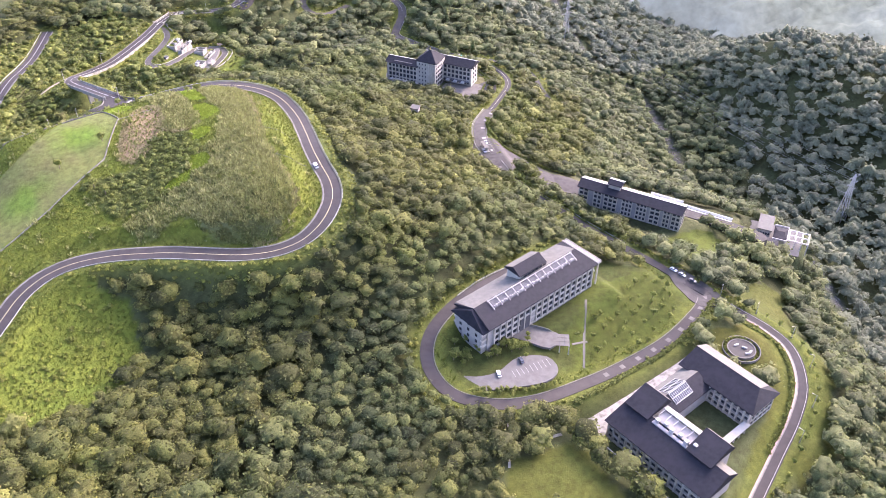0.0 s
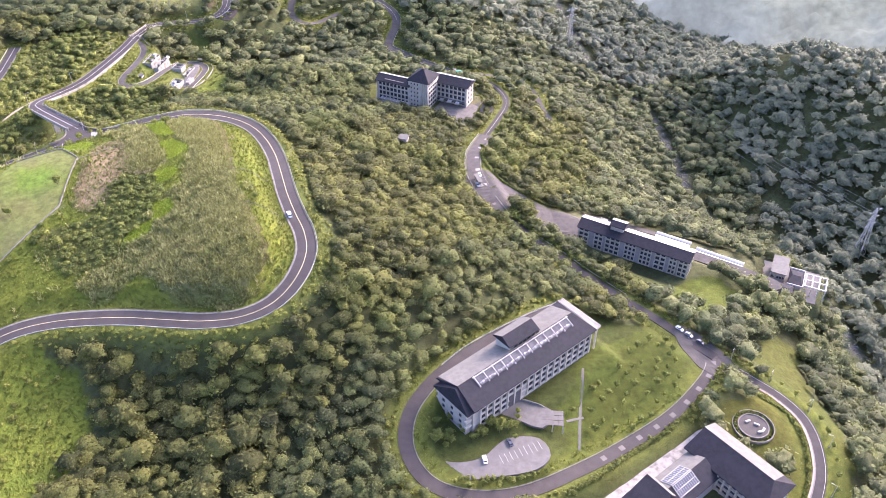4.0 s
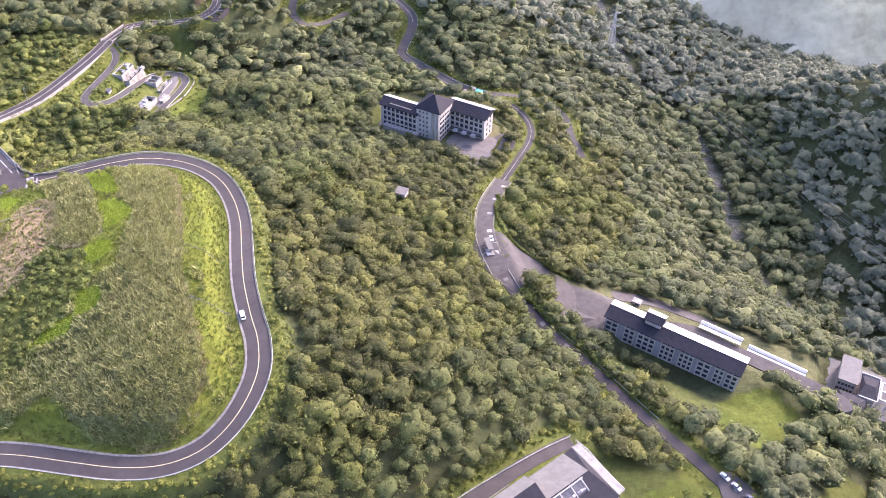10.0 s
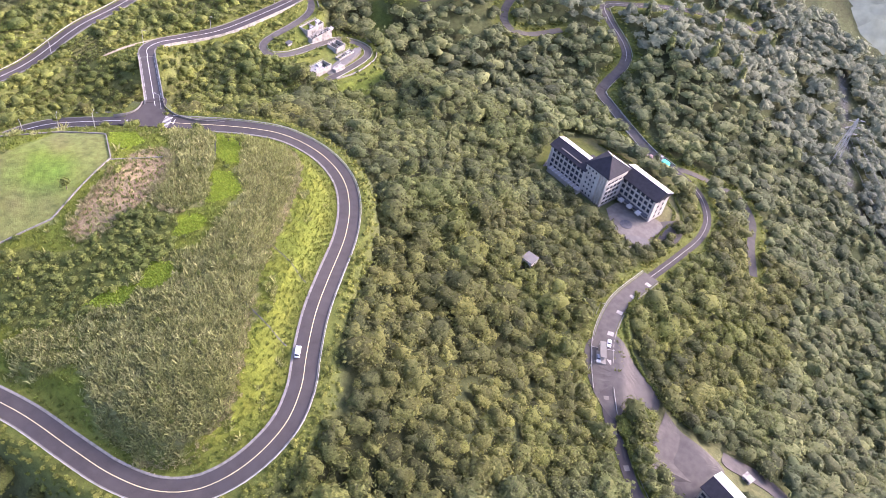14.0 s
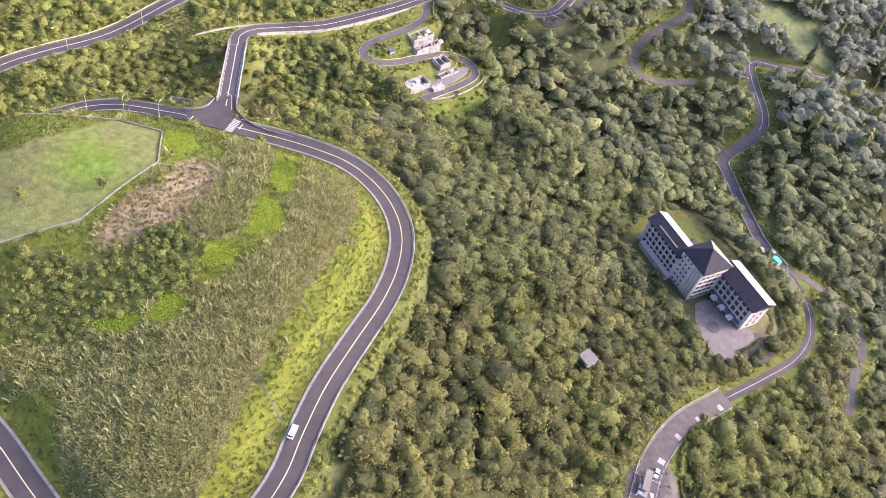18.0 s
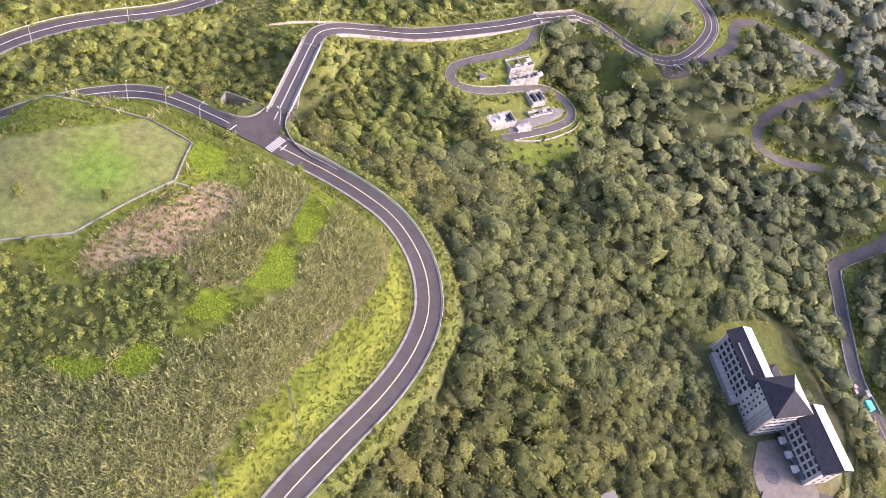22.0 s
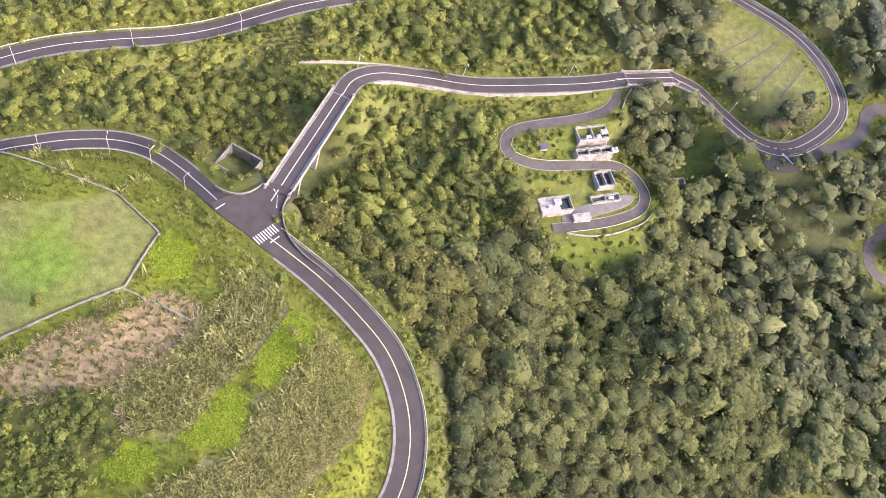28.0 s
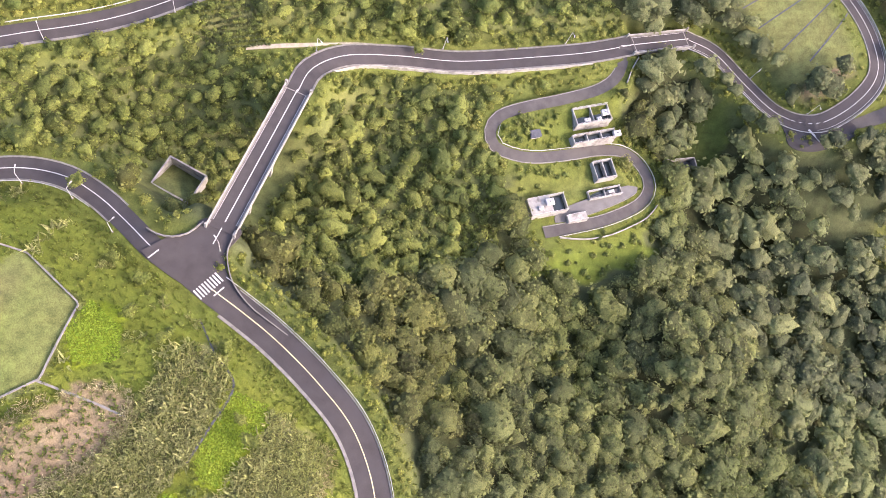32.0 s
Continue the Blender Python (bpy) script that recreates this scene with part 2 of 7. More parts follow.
def ground_z(x, y):
    """Height of the finished ground."""
    x, y = np.atleast_1d(np.asarray(x, float)), np.atleast_1d(np.asarray(y, float))
    z = land(x, y)
    for pad in PADS:
        u, v = local(pad, x, y)
        hx, hy, pz = PADS[pad][2], PADS[pad][3], PADS[pad][5]
        d = np.hypot(np.maximum(np.abs(u) - hx, 0), np.maximum(np.abs(v) - hy, 0))
        k = np.clip(1 - d / 9, 0, 1)
        k = k * k * (3 - 2 * k)
        z = z * (1 - k) + pz * k
    d, h = road_distance(x, y)
    k = np.clip(1 - (d - 3.0) / 9, 0, 1)
    k = k * k * (3 - 2 * k)
    z = z * (1 - k) + (h - 0.05) * k
    near = (x > -275) & (x < -215) & (y > 508) & (y < 625)
    if near.any():
        c = LINES["north"]
        gap = np.hypot(x[near][:, None] - c[None, :, 0], y[near][:, None] - c[None, :, 1])
        i = np.clip(gap.argmin(1), 1, len(c) - 2)
        way = c[i + 1, :2] - c[i - 1, :2]
        right = (way[:, 1] * (x[near] - c[i, 0]) - way[:, 0] * (y[near] - c[i, 1])) > 0
        gap = gap.min(1)
        ends = np.clip((i - 6) / 4, 0, 1) * np.clip((len(c) - 8 - i) / 4, 0, 1)
        z[near] -= np.where(right, 3.4 * np.clip((gap - 4.9) / 1.2, 0, 1) * np.clip((18 - gap) / 9, 0, 1) * ends, 0)
    for a, b in ((BRIDGE_NEAR, BRIDGE_FAR), (BRIDGE2_A, BRIDGE2_B)):
        u = ((x - a[0]) * (b[0] - a[0]) + (y - a[1]) * (b[1] - a[1])) / ((b[0] - a[0]) ** 2 + (b[1] - a[1]) ** 2)
        off = np.hypot(x - a[0] - u * (b[0] - a[0]), y - a[1] - u * (b[1] - a[1]))
        under = np.clip(np.minimum(u, 1 - u) * 8, 0, 1) * np.clip(1.6 - off / 8, 0, 1)
        z = np.where(under > 0, np.minimum(z, z * (1 - under) + (a[2] + (b[2] - a[2]) * u - 5) * under), z)
    return z


def gz(x, y):
    return float(ground_z(x, y)[0])


def inside(poly, x, y):
    """Which of the points lie in the polygon."""
    p = np.array(poly, float)
    hit = np.zeros(x.shape, bool)
    for (ax, ay), (bx, by) in zip(p, np.roll(p, -1, 0)):
        cross = ((ay > y) != (by > y)) & (x < (bx - ax) * (y - ay) / (by - ay + 1e-12) + ax)
        hit ^= cross
    return hit


# ground cover, as outlines on the plan
FIELD = [(-262, 330), (-235, 363), (-222, 392), (-222, 416), (-203, 425), (-187, 411), (-184, 374), (-202, 336), (-225, 300), (-262, 290)]
HILLTOP = [(-203, 270), (-190, 296), (-166, 304), (-114, 303), (-82, 304), (-64, 322), (-61, 345), (-70, 375), (-84, 414), (-94, 440), (-110, 466), (-143, 475),
           (-176, 467), (-208, 450), (-240, 436), (-252, 420), (-255, 386), (-255, 300), (-220, 270)]
REEDS_A = [(-158, 461), (-142, 471), (-124, 457), (-114, 434), (-104, 405), (-93, 378), (-80, 352), (-75, 340), (-78, 320), (-92, 313), (-110, 316), (-131, 330), (-133, 347),
           (-128, 364), (-124, 374), (-125, 386), (-129, 400), (-129, 412), (-131, 427), (-142, 437), (-150, 450)]
REEDS_B = [(-183, 443), (-180, 452), (-170, 455), (-162, 446), (-155, 438), (-151, 431), (-149, 426), (-143, 419), (-141, 410), (-145, 402), (-154, 400), (-161, 403), (-162, 415), (-170, 428)]
BUSHES = [(-154, 401), (-163, 390), (-165, 373), (-172, 362), (-182, 358), (-191, 351), (-182, 344), (-170, 334), (-163, 330), (-152, 338), (-140, 353), (-139, 368), (-134, 386), (-141, 392), (-143, 402)]
REEDS_C = [(-133, 347), (-128, 364), (-124, 374), (-126, 390), (-133, 386), (-139, 368), (-140, 353), (-152, 338), (-162, 326), (-150, 318), (-131, 330)]
BRIGHT = [[(-154, 438), (-161, 447), (-166, 453), (-159, 460), (-154, 458), (-150, 449), (-144, 441), (-148, 437)], [(-149, 429), (-143, 433), (-134, 429), (-132, 423), (-137, 413), (-140, 412), (-143, 421)],
          [(-140, 392), (-142, 399), (-138, 405), (-133, 405), (-132, 399), (-136, 392)], [(-137, 370), (-138, 377), (-131, 380), (-126, 376), (-127, 368), (-135, 364)],
          [(-148, 350), (-145, 357), (-136, 365), (-133, 357), (-143, 351)], [(-198, 420), (-203, 428), (-193, 433), (-184, 429), (-188, 419)]]
BROWN = [(-176, 374), (-178, 384), (-180, 397), (-182, 412), (-179, 425), (-172, 428), (-164, 418), (-162, 407), (-163, 383), (-168, 372)]
MEADOW = [(-215, 262), (-200, 290), (-174, 300), (-148, 283), (-138, 266), (-143, 240), (-161, 218), (-190, 200), (-215, 215)]
TERRACE = [(-243, 690), (-258, 716), (-239, 727), (-221, 735), (-204, 736), (-194, 729), (-199, 699), (-218, 697)]
PLOT = [(-284, 482), (-295, 490), (-291, 507), (-281, 504), (-277, 489)]
LAWN_EAST = [(168, 345), (194, 371), (208, 370), (199, 330), (186, 285), (178, 240), (158, 207), (150, 205), (170, 245), (183, 290), (170, 318)]
LAWN_A = [(76, 322), (112, 343), (128, 330), (122, 310), (106, 288), (70, 263), (60, 262), (62, 282), (66, 300)]
LAWN_B = [(128, 372), (140, 396), (150, 402), (170, 408), (182, 398), (174, 382), (150, 368)]
LAWN_BF = [(84, 422), (141, 392), (134, 380), (124, 383), (90, 408)]
LAWN_C = [(24, 191), (27, 206), (52, 222), (64, 212), (80, 190), (60, 180)]
LAWN_H = [(-52, 604), (-52, 628), (-42, 650), (-29, 653), (-4, 643), (-4, 630), (-30, 626), (-42, 612), (-46, 600)]
GOLF = [(-100, 850), (-60, 870), (-40, 850), (-20, 850), (-40, 835), (-85, 830)]
SHELF = [(-208, 580), (-204, 612), (-184, 626), (-172, 628), (-166, 610), (-170, 590), (-180, 574), (-200, 570)]
TANK_SLOPE = [(-171, 560), (-160, 585), (-154, 614), (-162, 622), (-171, 614), (-176, 580)]
GULLY = [(-190, 640), (-182, 640), (-180, 656), (-193, 676), (-206, 674), (-198, 656)]
SOIL = [(-197, 700), (-187, 702), (-189, 714), (-191, 728), (-196, 726), (-198, 712)]
TANK_LAWN = [(-226, 578), (-222, 600), (-222, 628), (-206, 626), (-204, 600), (-212, 574)]
C_YARD = [(130, 285), (142, 300), (157, 305), (168, 306), (172, 293), (170, 273), (166, 252), (154, 235), (139, 214), (131, 214), (147, 240), (158, 260)]
EAST_STRIP = [(170, 315), (189, 323), (203, 326), (206, 315), (190, 263), (179, 238), (173, 216), (150, 215), (168, 241), (176, 260), (180, 290)]
B_YARD = [(62, 474), (77, 468), (96, 472), (121, 474), (157, 459), (195, 438), (214, 431), (226, 456), (262, 462), (262, 444), (203, 408), (164, 415), (99, 455), (90, 433), (78, 429), (62, 438)]
GATE_YARD = [(22, 500), (18, 480), (24, 462), (40, 446), (52, 452), (66, 466), (62, 480), (46, 486), (38, 492), (34, 506)]
HOTEL_YARD = [(-35, 658), (-26, 657), (-6, 651), (20, 640), (33, 630), (42, 608), (37, 580), (28, 576), (20, 589), (30, 600), (20, 615), (-5, 630), (-30, 640)]
SCRUB = [(-330, 380), (-330, 560), (-275, 640), (-240, 640), (-232, 600), (-200, 565), (-182, 556), (-182, 510), (-196, 484), (-225, 475), (-245, 445), (-262, 425), (-268, 380)]
CAMPUS = COURT + [(84, 348), (120, 346)]
OPEN_GROUND = [CAMPUS, TANK_SLOPE, GULLY, HOTEL_YARD, C_YARD, EAST_STRIP, B_YARD, GATE_YARD, HILLTOP, FIELD, MEADOW, TERRACE, PLOT, LAWN_EAST, LAWN_A, LAWN_B, LAWN_BF, LAWN_C, LAWN_H, SHELF, TANK_LAWN, GOLF]

# ---------------------------------------------------------------- materials
def nodes_of(mat):
    mat.use_nodes = True
    return mat.node_tree, mat.node_tree.nodes["Principled BSDF"]


def surface(name, a, b, rough=0.85, scale=0.6, fine=9.0, bump=0.25, metal=0.0, island=0.0, spec=0.3, stain=None, stain_scale=0.08):
    """A worn surface: two colours mixed by coarse and fine noise, a shift per object or island, stains, fine relief."""
    mat = bpy.data.materials.new(name)
    tree, bsdf = nodes_of(mat)
    n, link = tree.nodes.new, tree.links.new
    geo = n("ShaderNodeNewGeometry")
    coarse, small = n("ShaderNodeTexNoise"), n("ShaderNodeTexNoise")
    coarse.inputs["Scale"].default_value, coarse.inputs["Detail"].default_value = scale, 6
    small.inputs["Scale"].default_value, small.inputs["Detail"].default_value = fine, 3
    link(geo.outputs["Position"], coarse.inputs["Vector"])
    link(geo.outputs["Position"], small.inputs["Vector"])
    add = n("ShaderNodeMath")
    add.operation = "MULTIPLY_ADD"
    add.inputs[1].default_value = 0.45
    link(small.outputs["Fac"], add.inputs[0])
    link(coarse.outputs["Fac"], add.inputs[2])
    ramp = n("ShaderNodeMapRange")
    ramp.inputs["From Min"].default_value, ramp.inputs["From Max"].default_value = 0.5, 0.95
    link(add.outputs[0], ramp.inputs["Value"])
    mix = n("ShaderNodeMix")
    mix.data_type = "RGBA"
    mix.inputs["A"].default_value, mix.inputs["B"].default_value = (*a, 1), (*b, 1)
    link(ramp.outputs[0], mix.inputs["Factor"])
    colour = mix.outputs["Result"]
    if stain:
        blot = n("ShaderNodeTexNoise")
        blot.inputs["Scale"].default_value, blot.inputs["Detail"].default_value = stain_scale, 8
        link(geo.outputs["Position"], blot.inputs["Vector"])
        cut = n("ShaderNodeMapRange")
        cut.inputs["From Min"].default_value, cut.inputs["From Max"].default_value = 0.5, 0.7
        link(blot.outputs["Fac"], cut.inputs["Value"])
        over = n("ShaderNodeMix")
        over.data_type = "RGBA"
        over.inputs["B"].default_value = (*stain, 1)
        link(cut.outputs[0], over.inputs["Factor"])
        link(colour, over.inputs["A"])
        colour = over.outputs["Result"]
    if island:
        info = n("ShaderNodeObjectInfo")
        hsv = n("ShaderNodeHueSaturation")
        span = n("ShaderNodeMapRange")
        span.inputs["To Min"].default_value, span.inputs["To Max"].default_value = 1 - island, 1 + island
        link(info.outputs["Random"], span.inputs["Value"])
        link(span.outputs[0], hsv.inputs["Value"])
        link(colour, hsv.inputs["Color"])
        colour = hsv.outputs["Color"]
    link(colour, bsdf.inputs["Base Color"])
    bsdf.inputs["Roughness"].default_value, bsdf.inputs["Metallic"].default_value = rough, metal
    bsdf.inputs["Specular IOR Level"].default_value = spec
    if bump:
        relief = n("ShaderNodeBump")
        relief.inputs["Strength"].default_value, relief.inputs["Distance"].default_value = bump, 0.1
        link(small.outputs["Fac"], relief.inputs["Height"])
        link(relief.outputs[0], bsdf.inputs["Normal"])
    return mat


def foliage(name, dark, light, vivid, through_light=0.35, spread=0.25):
    """Leaves: colour by the tree's own tint, the leaf and a broad drift over the woods, darkened between sprigs; some
    light passes through.
    """
    mat = bpy.data.materials.new(name)
    tree, bsdf = nodes_of(mat)
    n, link = tree.nodes.new, tree.links.new
    geo = n("ShaderNodeNewGeometry")
    tint = n("ShaderNodeAttribute")
    tint.attribute_name = "tint"
    broad = n("ShaderNodeTexNoise")
    broad.inputs["Scale"].default_value, broad.inputs["Detail"].default_value = 0.02, 4
    link(geo.outputs["Position"], broad.inputs["Vector"])
    base = n("ShaderNodeMix")
    base.data_type = "RGBA"
    base.inputs["A"].default_value, base.inputs["B"].default_value = (*dark, 1), (*light, 1)
    link(tint.outputs["Fac"], base.inputs["Factor"])
    lush = n("ShaderNodeMapRange")
    lush.inputs["From Min"].default_value, lush.inputs["From Max"].default_value, lush.inputs["To Max"].default_value = 0.48, 0.72, 0.6
    link(broad.outputs["Fac"], lush.inputs["Value"])
    over = n("ShaderNodeMix")
    over.data_type = "RGBA"
    over.inputs["B"].default_value = (*vivid, 1)
    link(lush.outputs[0], over.inputs["Factor"])
    link(base.outputs["Result"], over.inputs["A"])
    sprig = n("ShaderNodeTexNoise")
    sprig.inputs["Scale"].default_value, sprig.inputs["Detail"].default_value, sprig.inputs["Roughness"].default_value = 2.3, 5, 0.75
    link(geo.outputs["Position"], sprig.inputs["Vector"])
    # shade between sprigs put into the colour: darker where the relief is low
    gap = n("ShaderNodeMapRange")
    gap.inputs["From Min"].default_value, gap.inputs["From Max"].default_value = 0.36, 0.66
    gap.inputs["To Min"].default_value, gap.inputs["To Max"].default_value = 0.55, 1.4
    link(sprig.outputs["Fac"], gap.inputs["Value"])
    relief = n("ShaderNodeBump")
    relief.inputs["Strength"].default_value, relief.inputs["Distance"].default_value = 0.9, 0.8
    link(sprig.outputs["Fac"], relief.inputs["Height"])
    link(relief.outputs[0], bsdf.inputs["Normal"])
    own = n("ShaderNodeMapRange")
    own.inputs["To Min"].default_value, own.inputs["To Max"].default_value = 1 - spread, 1 + spread
    link(geo.outputs["Random Per Island"], own.inputs["Value"])
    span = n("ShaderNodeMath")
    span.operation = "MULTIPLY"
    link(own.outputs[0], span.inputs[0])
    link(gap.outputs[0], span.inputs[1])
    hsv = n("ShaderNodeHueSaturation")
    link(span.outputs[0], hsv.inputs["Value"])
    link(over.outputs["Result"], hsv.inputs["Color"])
    link(hsv.outputs["Color"], bsdf.inputs["Base Color"])
    bsdf.inputs["Roughness"].default_value = 0.7
    bsdf.inputs["Specular IOR Level"].default_value = 0.25
    trans = n("ShaderNodeBsdfTranslucent")
    link(hsv.outputs["Color"], trans.inputs["Color"])
    both = n("ShaderNodeMixShader")
    both.inputs[0].default_value = through_light
    link(bsdf.outputs[0], both.inputs[1])
    link(trans.outputs[0], both.inputs[2])
    link(both.outputs[0], tree.nodes["Material Output"].inputs[0])
    return mat


def ground_material():
    """Grass and soil: the cover colour of the plan, broken up by clumps, dry blades and bare spots."""
    mat = bpy.data.materials.new("grass_and_soil")
    tree, bsdf = nodes_of(mat)
    n, link = tree.nodes.new, tree.links.new
    geo = n("ShaderNodeNewGeometry")
    cover = n("ShaderNodeAttribute")
    cover.attribute_name = "cover"
    clump, blade, patch = n("ShaderNodeTexNoise"), n("ShaderNodeTexNoise"), n("ShaderNodeTexNoise")
    for tex, s, d in ((clump, 0.35, 6), (blade, 2.6, 5), (patch, 0.06, 5)):
        tex.inputs["Scale"].default_value, tex.inputs["Detail"].default_value = s, d
        tex.inputs["Roughness"].default_value = 0.65
        link(geo.outputs["Position"], tex.inputs["Vector"])
    add = n("ShaderNodeMath")
    add.operation = "ADD"
    link(clump.outputs["Fac"], add.inputs[0])
    link(blade.outputs["Fac"], add.inputs[1])
    span = n("ShaderNodeMapRange")
    span.inputs["From Min"].default_value, span.inputs["From Max"].default_value = 0.65, 1.35
    span.inputs["To Min"].default_value, span.inputs["To Max"].default_value = 0.5, 1.5
    link(add.outputs[0], span.inputs["Value"])
    hue = n("ShaderNodeMapRange")
    hue.inputs["To Min"].default_value, hue.inputs["To Max"].default_value = 0.47, 0.53
    link(patch.outputs["Fac"], hue.inputs["Value"])
    hsv = n("ShaderNodeHueSaturation")
    link(span.outputs[0], hsv.inputs["Value"])
    link(hue.outputs[0], hsv.inputs["Hue"])
    link(cover.outputs["Color"], hsv.inputs["Color"])
    link(hsv.outputs["Color"], bsdf.inputs["Base Color"])
    bsdf.inputs["Roughness"].default_value = 0.95
    bsdf.inputs["Specular IOR Level"].default_value = 0.1
    relief = n("ShaderNodeBump")
    relief.inputs["Strength"].default_value, relief.inputs["Distance"].default_value = 0.7, 0.6
    link(add.outputs[0], relief.inputs["Height"])
    link(relief.outputs[0], bsdf.inputs["Normal"])
    return mat


def glass_material():
    mat = bpy.data.materials.new("window_glass")
    tree, bsdf = nodes_of(mat)
    bsdf.inputs["Base Color"].default_value = (0.03, 0.035, 0.045, 1)
    bsdf.inputs["Roughness"].default_value = 0.08
    bsdf.inputs["Specular IOR Level"].default_value = 0.6
    return mat


GROUND = ground_material()
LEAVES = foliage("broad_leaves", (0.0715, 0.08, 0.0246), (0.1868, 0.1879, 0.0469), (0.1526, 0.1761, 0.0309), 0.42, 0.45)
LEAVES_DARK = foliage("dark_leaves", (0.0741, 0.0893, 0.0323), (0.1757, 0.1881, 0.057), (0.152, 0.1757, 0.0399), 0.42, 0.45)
# valley woods: leaf colour lifted a little for the haze over them
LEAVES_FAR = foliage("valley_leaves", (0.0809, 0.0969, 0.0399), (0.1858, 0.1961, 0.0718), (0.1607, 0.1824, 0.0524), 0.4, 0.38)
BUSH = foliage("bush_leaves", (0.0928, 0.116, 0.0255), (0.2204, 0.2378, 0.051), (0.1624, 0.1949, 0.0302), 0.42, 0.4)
REED = foliage("reed_blades", (0.215, 0.23, 0.068), (0.385, 0.37, 0.15), (0.26, 0.28, 0.075), 0.42, 0.42)
TUFT = foliage("grass_blades", (0.1014, 0.13, 0.0156), (0.1716, 0.1846, 0.0364), (0.117, 0.156, 0.0156), 0.4, 0.35)
TUFT_BRIGHT = foliage("fresh_grass", (0.19, 0.285, 0.019), (0.2755, 0.342, 0.0304), (0.209, 0.304, 0.019), 0.4, 0.2)
DRY = foliage("dry_grass", (0.26, 0.225, 0.1), (0.42, 0.37, 0.2), (0.3, 0.27, 0.11), 0.4, 0.35)
VERGE = foliage("verge_shrub_leaves", (0.15, 0.17, 0.028), (0.28, 0.275, 0.062), (0.2, 0.225, 0.034), 0.42, 0.35)
BARK = surface("bark", (0.10, 0.075, 0.05), (0.2, 0.16, 0.11), 0.9, 0.8, 14)
ASPHALT = surface("asphalt", (0.0308, 0.0255, 0.0233), (0.0475, 0.0405, 0.0361), 0.9, 0.25, 5, 0.15, stain=(0.0405, 0.0352, 0.0334), stain_scale=0.12)
WORN = surface("worn_asphalt", (0.042, 0.037, 0.032), (0.07, 0.062, 0.054), 0.9, 0.3, 5, 0.2, stain=(0.068, 0.06, 0.05), stain_scale=0.1)
CONCRETE = surface("road_concrete", (0.0902, 0.0826, 0.0712), (0.133, 0.1225, 0.1074), 0.85, 0.4, 6, 0.15, stain=(0.0997, 0.0931, 0.0836), stain_scale=0.12)
KERB = surface("kerb_concrete", (0.105, 0.096, 0.08), (0.19, 0.177, 0.15), 0.9, 0.7, 8, 0.2, island=0.1)
PALE = surface("pale_concrete", (0.2, 0.186, 0.156), (0.3, 0.282, 0.24), 0.85, 0.5, 7, 0.15, stain=(0.12, 0.108, 0.09), stain_scale=0.4)
DIRT = surface("dirt", (0.2, 0.17, 0.115), (0.3, 0.265, 0.19), 0.95, 0.6, 6, 0.3)
MARK_WHITE = surface("white_road_paint", (0.2805, 0.2677, 0.2422), (0.408, 0.391, 0.3612), 0.7, 1.5, 12, 0.05)
MARK_YELLOW = surface("yellow_road_paint", (0.378, 0.315, 0.171), (0.495, 0.423, 0.243), 0.7, 1.5, 12, 0.05)
RAIL = surface("galvanised_rail", (0.34, 0.325, 0.29), (0.46, 0.44, 0.4), 0.55, 1.0, 9, 0.05, 0.1)
WALL = surface("grey_render", (0.24, 0.218, 0.19), (0.32, 0.292, 0.255), 0.85, 0.35, 6, 0.08, stain=(0.27, 0.25, 0.23), stain_scale=0.2)
TRIM = surface("cream_render", (0.31, 0.285, 0.235), (0.4, 0.37, 0.31), 0.85, 0.4, 6, 0.06, stain=(0.28, 0.255, 0.215), stain_scale=0.22)
RECESS = surface("recessed_wall", (0.19, 0.18, 0.172), (0.25, 0.235, 0.225), 0.85, 0.4, 6, 0.06)
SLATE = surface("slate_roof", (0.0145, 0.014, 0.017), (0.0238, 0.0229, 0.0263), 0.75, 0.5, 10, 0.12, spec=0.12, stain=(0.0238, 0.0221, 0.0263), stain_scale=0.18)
# paler copy of the slate for sunlit rear slopes; also plain grey roofs
SLATE_LIT = surface("grey_roof_and_lit_slate", (0.12, 0.113, 0.096), (0.165, 0.155, 0.132), 0.9, 0.5, 10, 0.2, spec=0.1, stain=(0.128, 0.12, 0.1), stain_scale=0.15)
# walkway roof metal; on rear slate slopes, white for the sun's glare
METAL_OR_GLARE = surface("metal_roof_and_glare", (0.4, 0.385, 0.35), (0.5, 0.48, 0.44), 0.5, 0.5, 8, 0.04, 0.15)
STEEL_WHITE = surface("white_steel", (0.3, 0.288, 0.262), (0.39, 0.375, 0.345), 0.5, 0.8, 9, 0.03)
DARK = surface("dark_metal", (0.04, 0.04, 0.045), (0.08, 0.078, 0.08), 0.6, 0.8, 9, 0.05)
WATER_DARK = surface("dark_water", (0.02, 0.025, 0.02), (0.04, 0.045, 0.035), 0.12, 0.3, 3, 0.03, spec=0.5)
PAVING = surface("plaza_paving", (0.1, 0.088, 0.072), (0.14, 0.125, 0.105), 0.85, 0.5, 4, 0.1, stain=(0.09, 0.078, 0.066), stain_scale=0.2)
CLAY = surface("reddish_paving", (0.30, 0.2, 0.16), (0.4, 0.28, 0.23), 0.9, 0.5, 6, 0.15)
TYRE = surface("rubber", (0.02, 0.02, 0.02), (0.035, 0.035, 0.035), 0.85, 2, 20, 0.05)
CAR_WHITE = surface("white_car_paint", (0.75, 0.75, 0.74), (0.82, 0.82, 0.81), 0.25, 0.4, 6, 0, spec=0.5)
CAR_GREY = surface("silver_car_paint", (0.32, 0.33, 0.35), (0.4, 0.41, 0.43), 0.3, 0.4, 6, 0, 0.4)
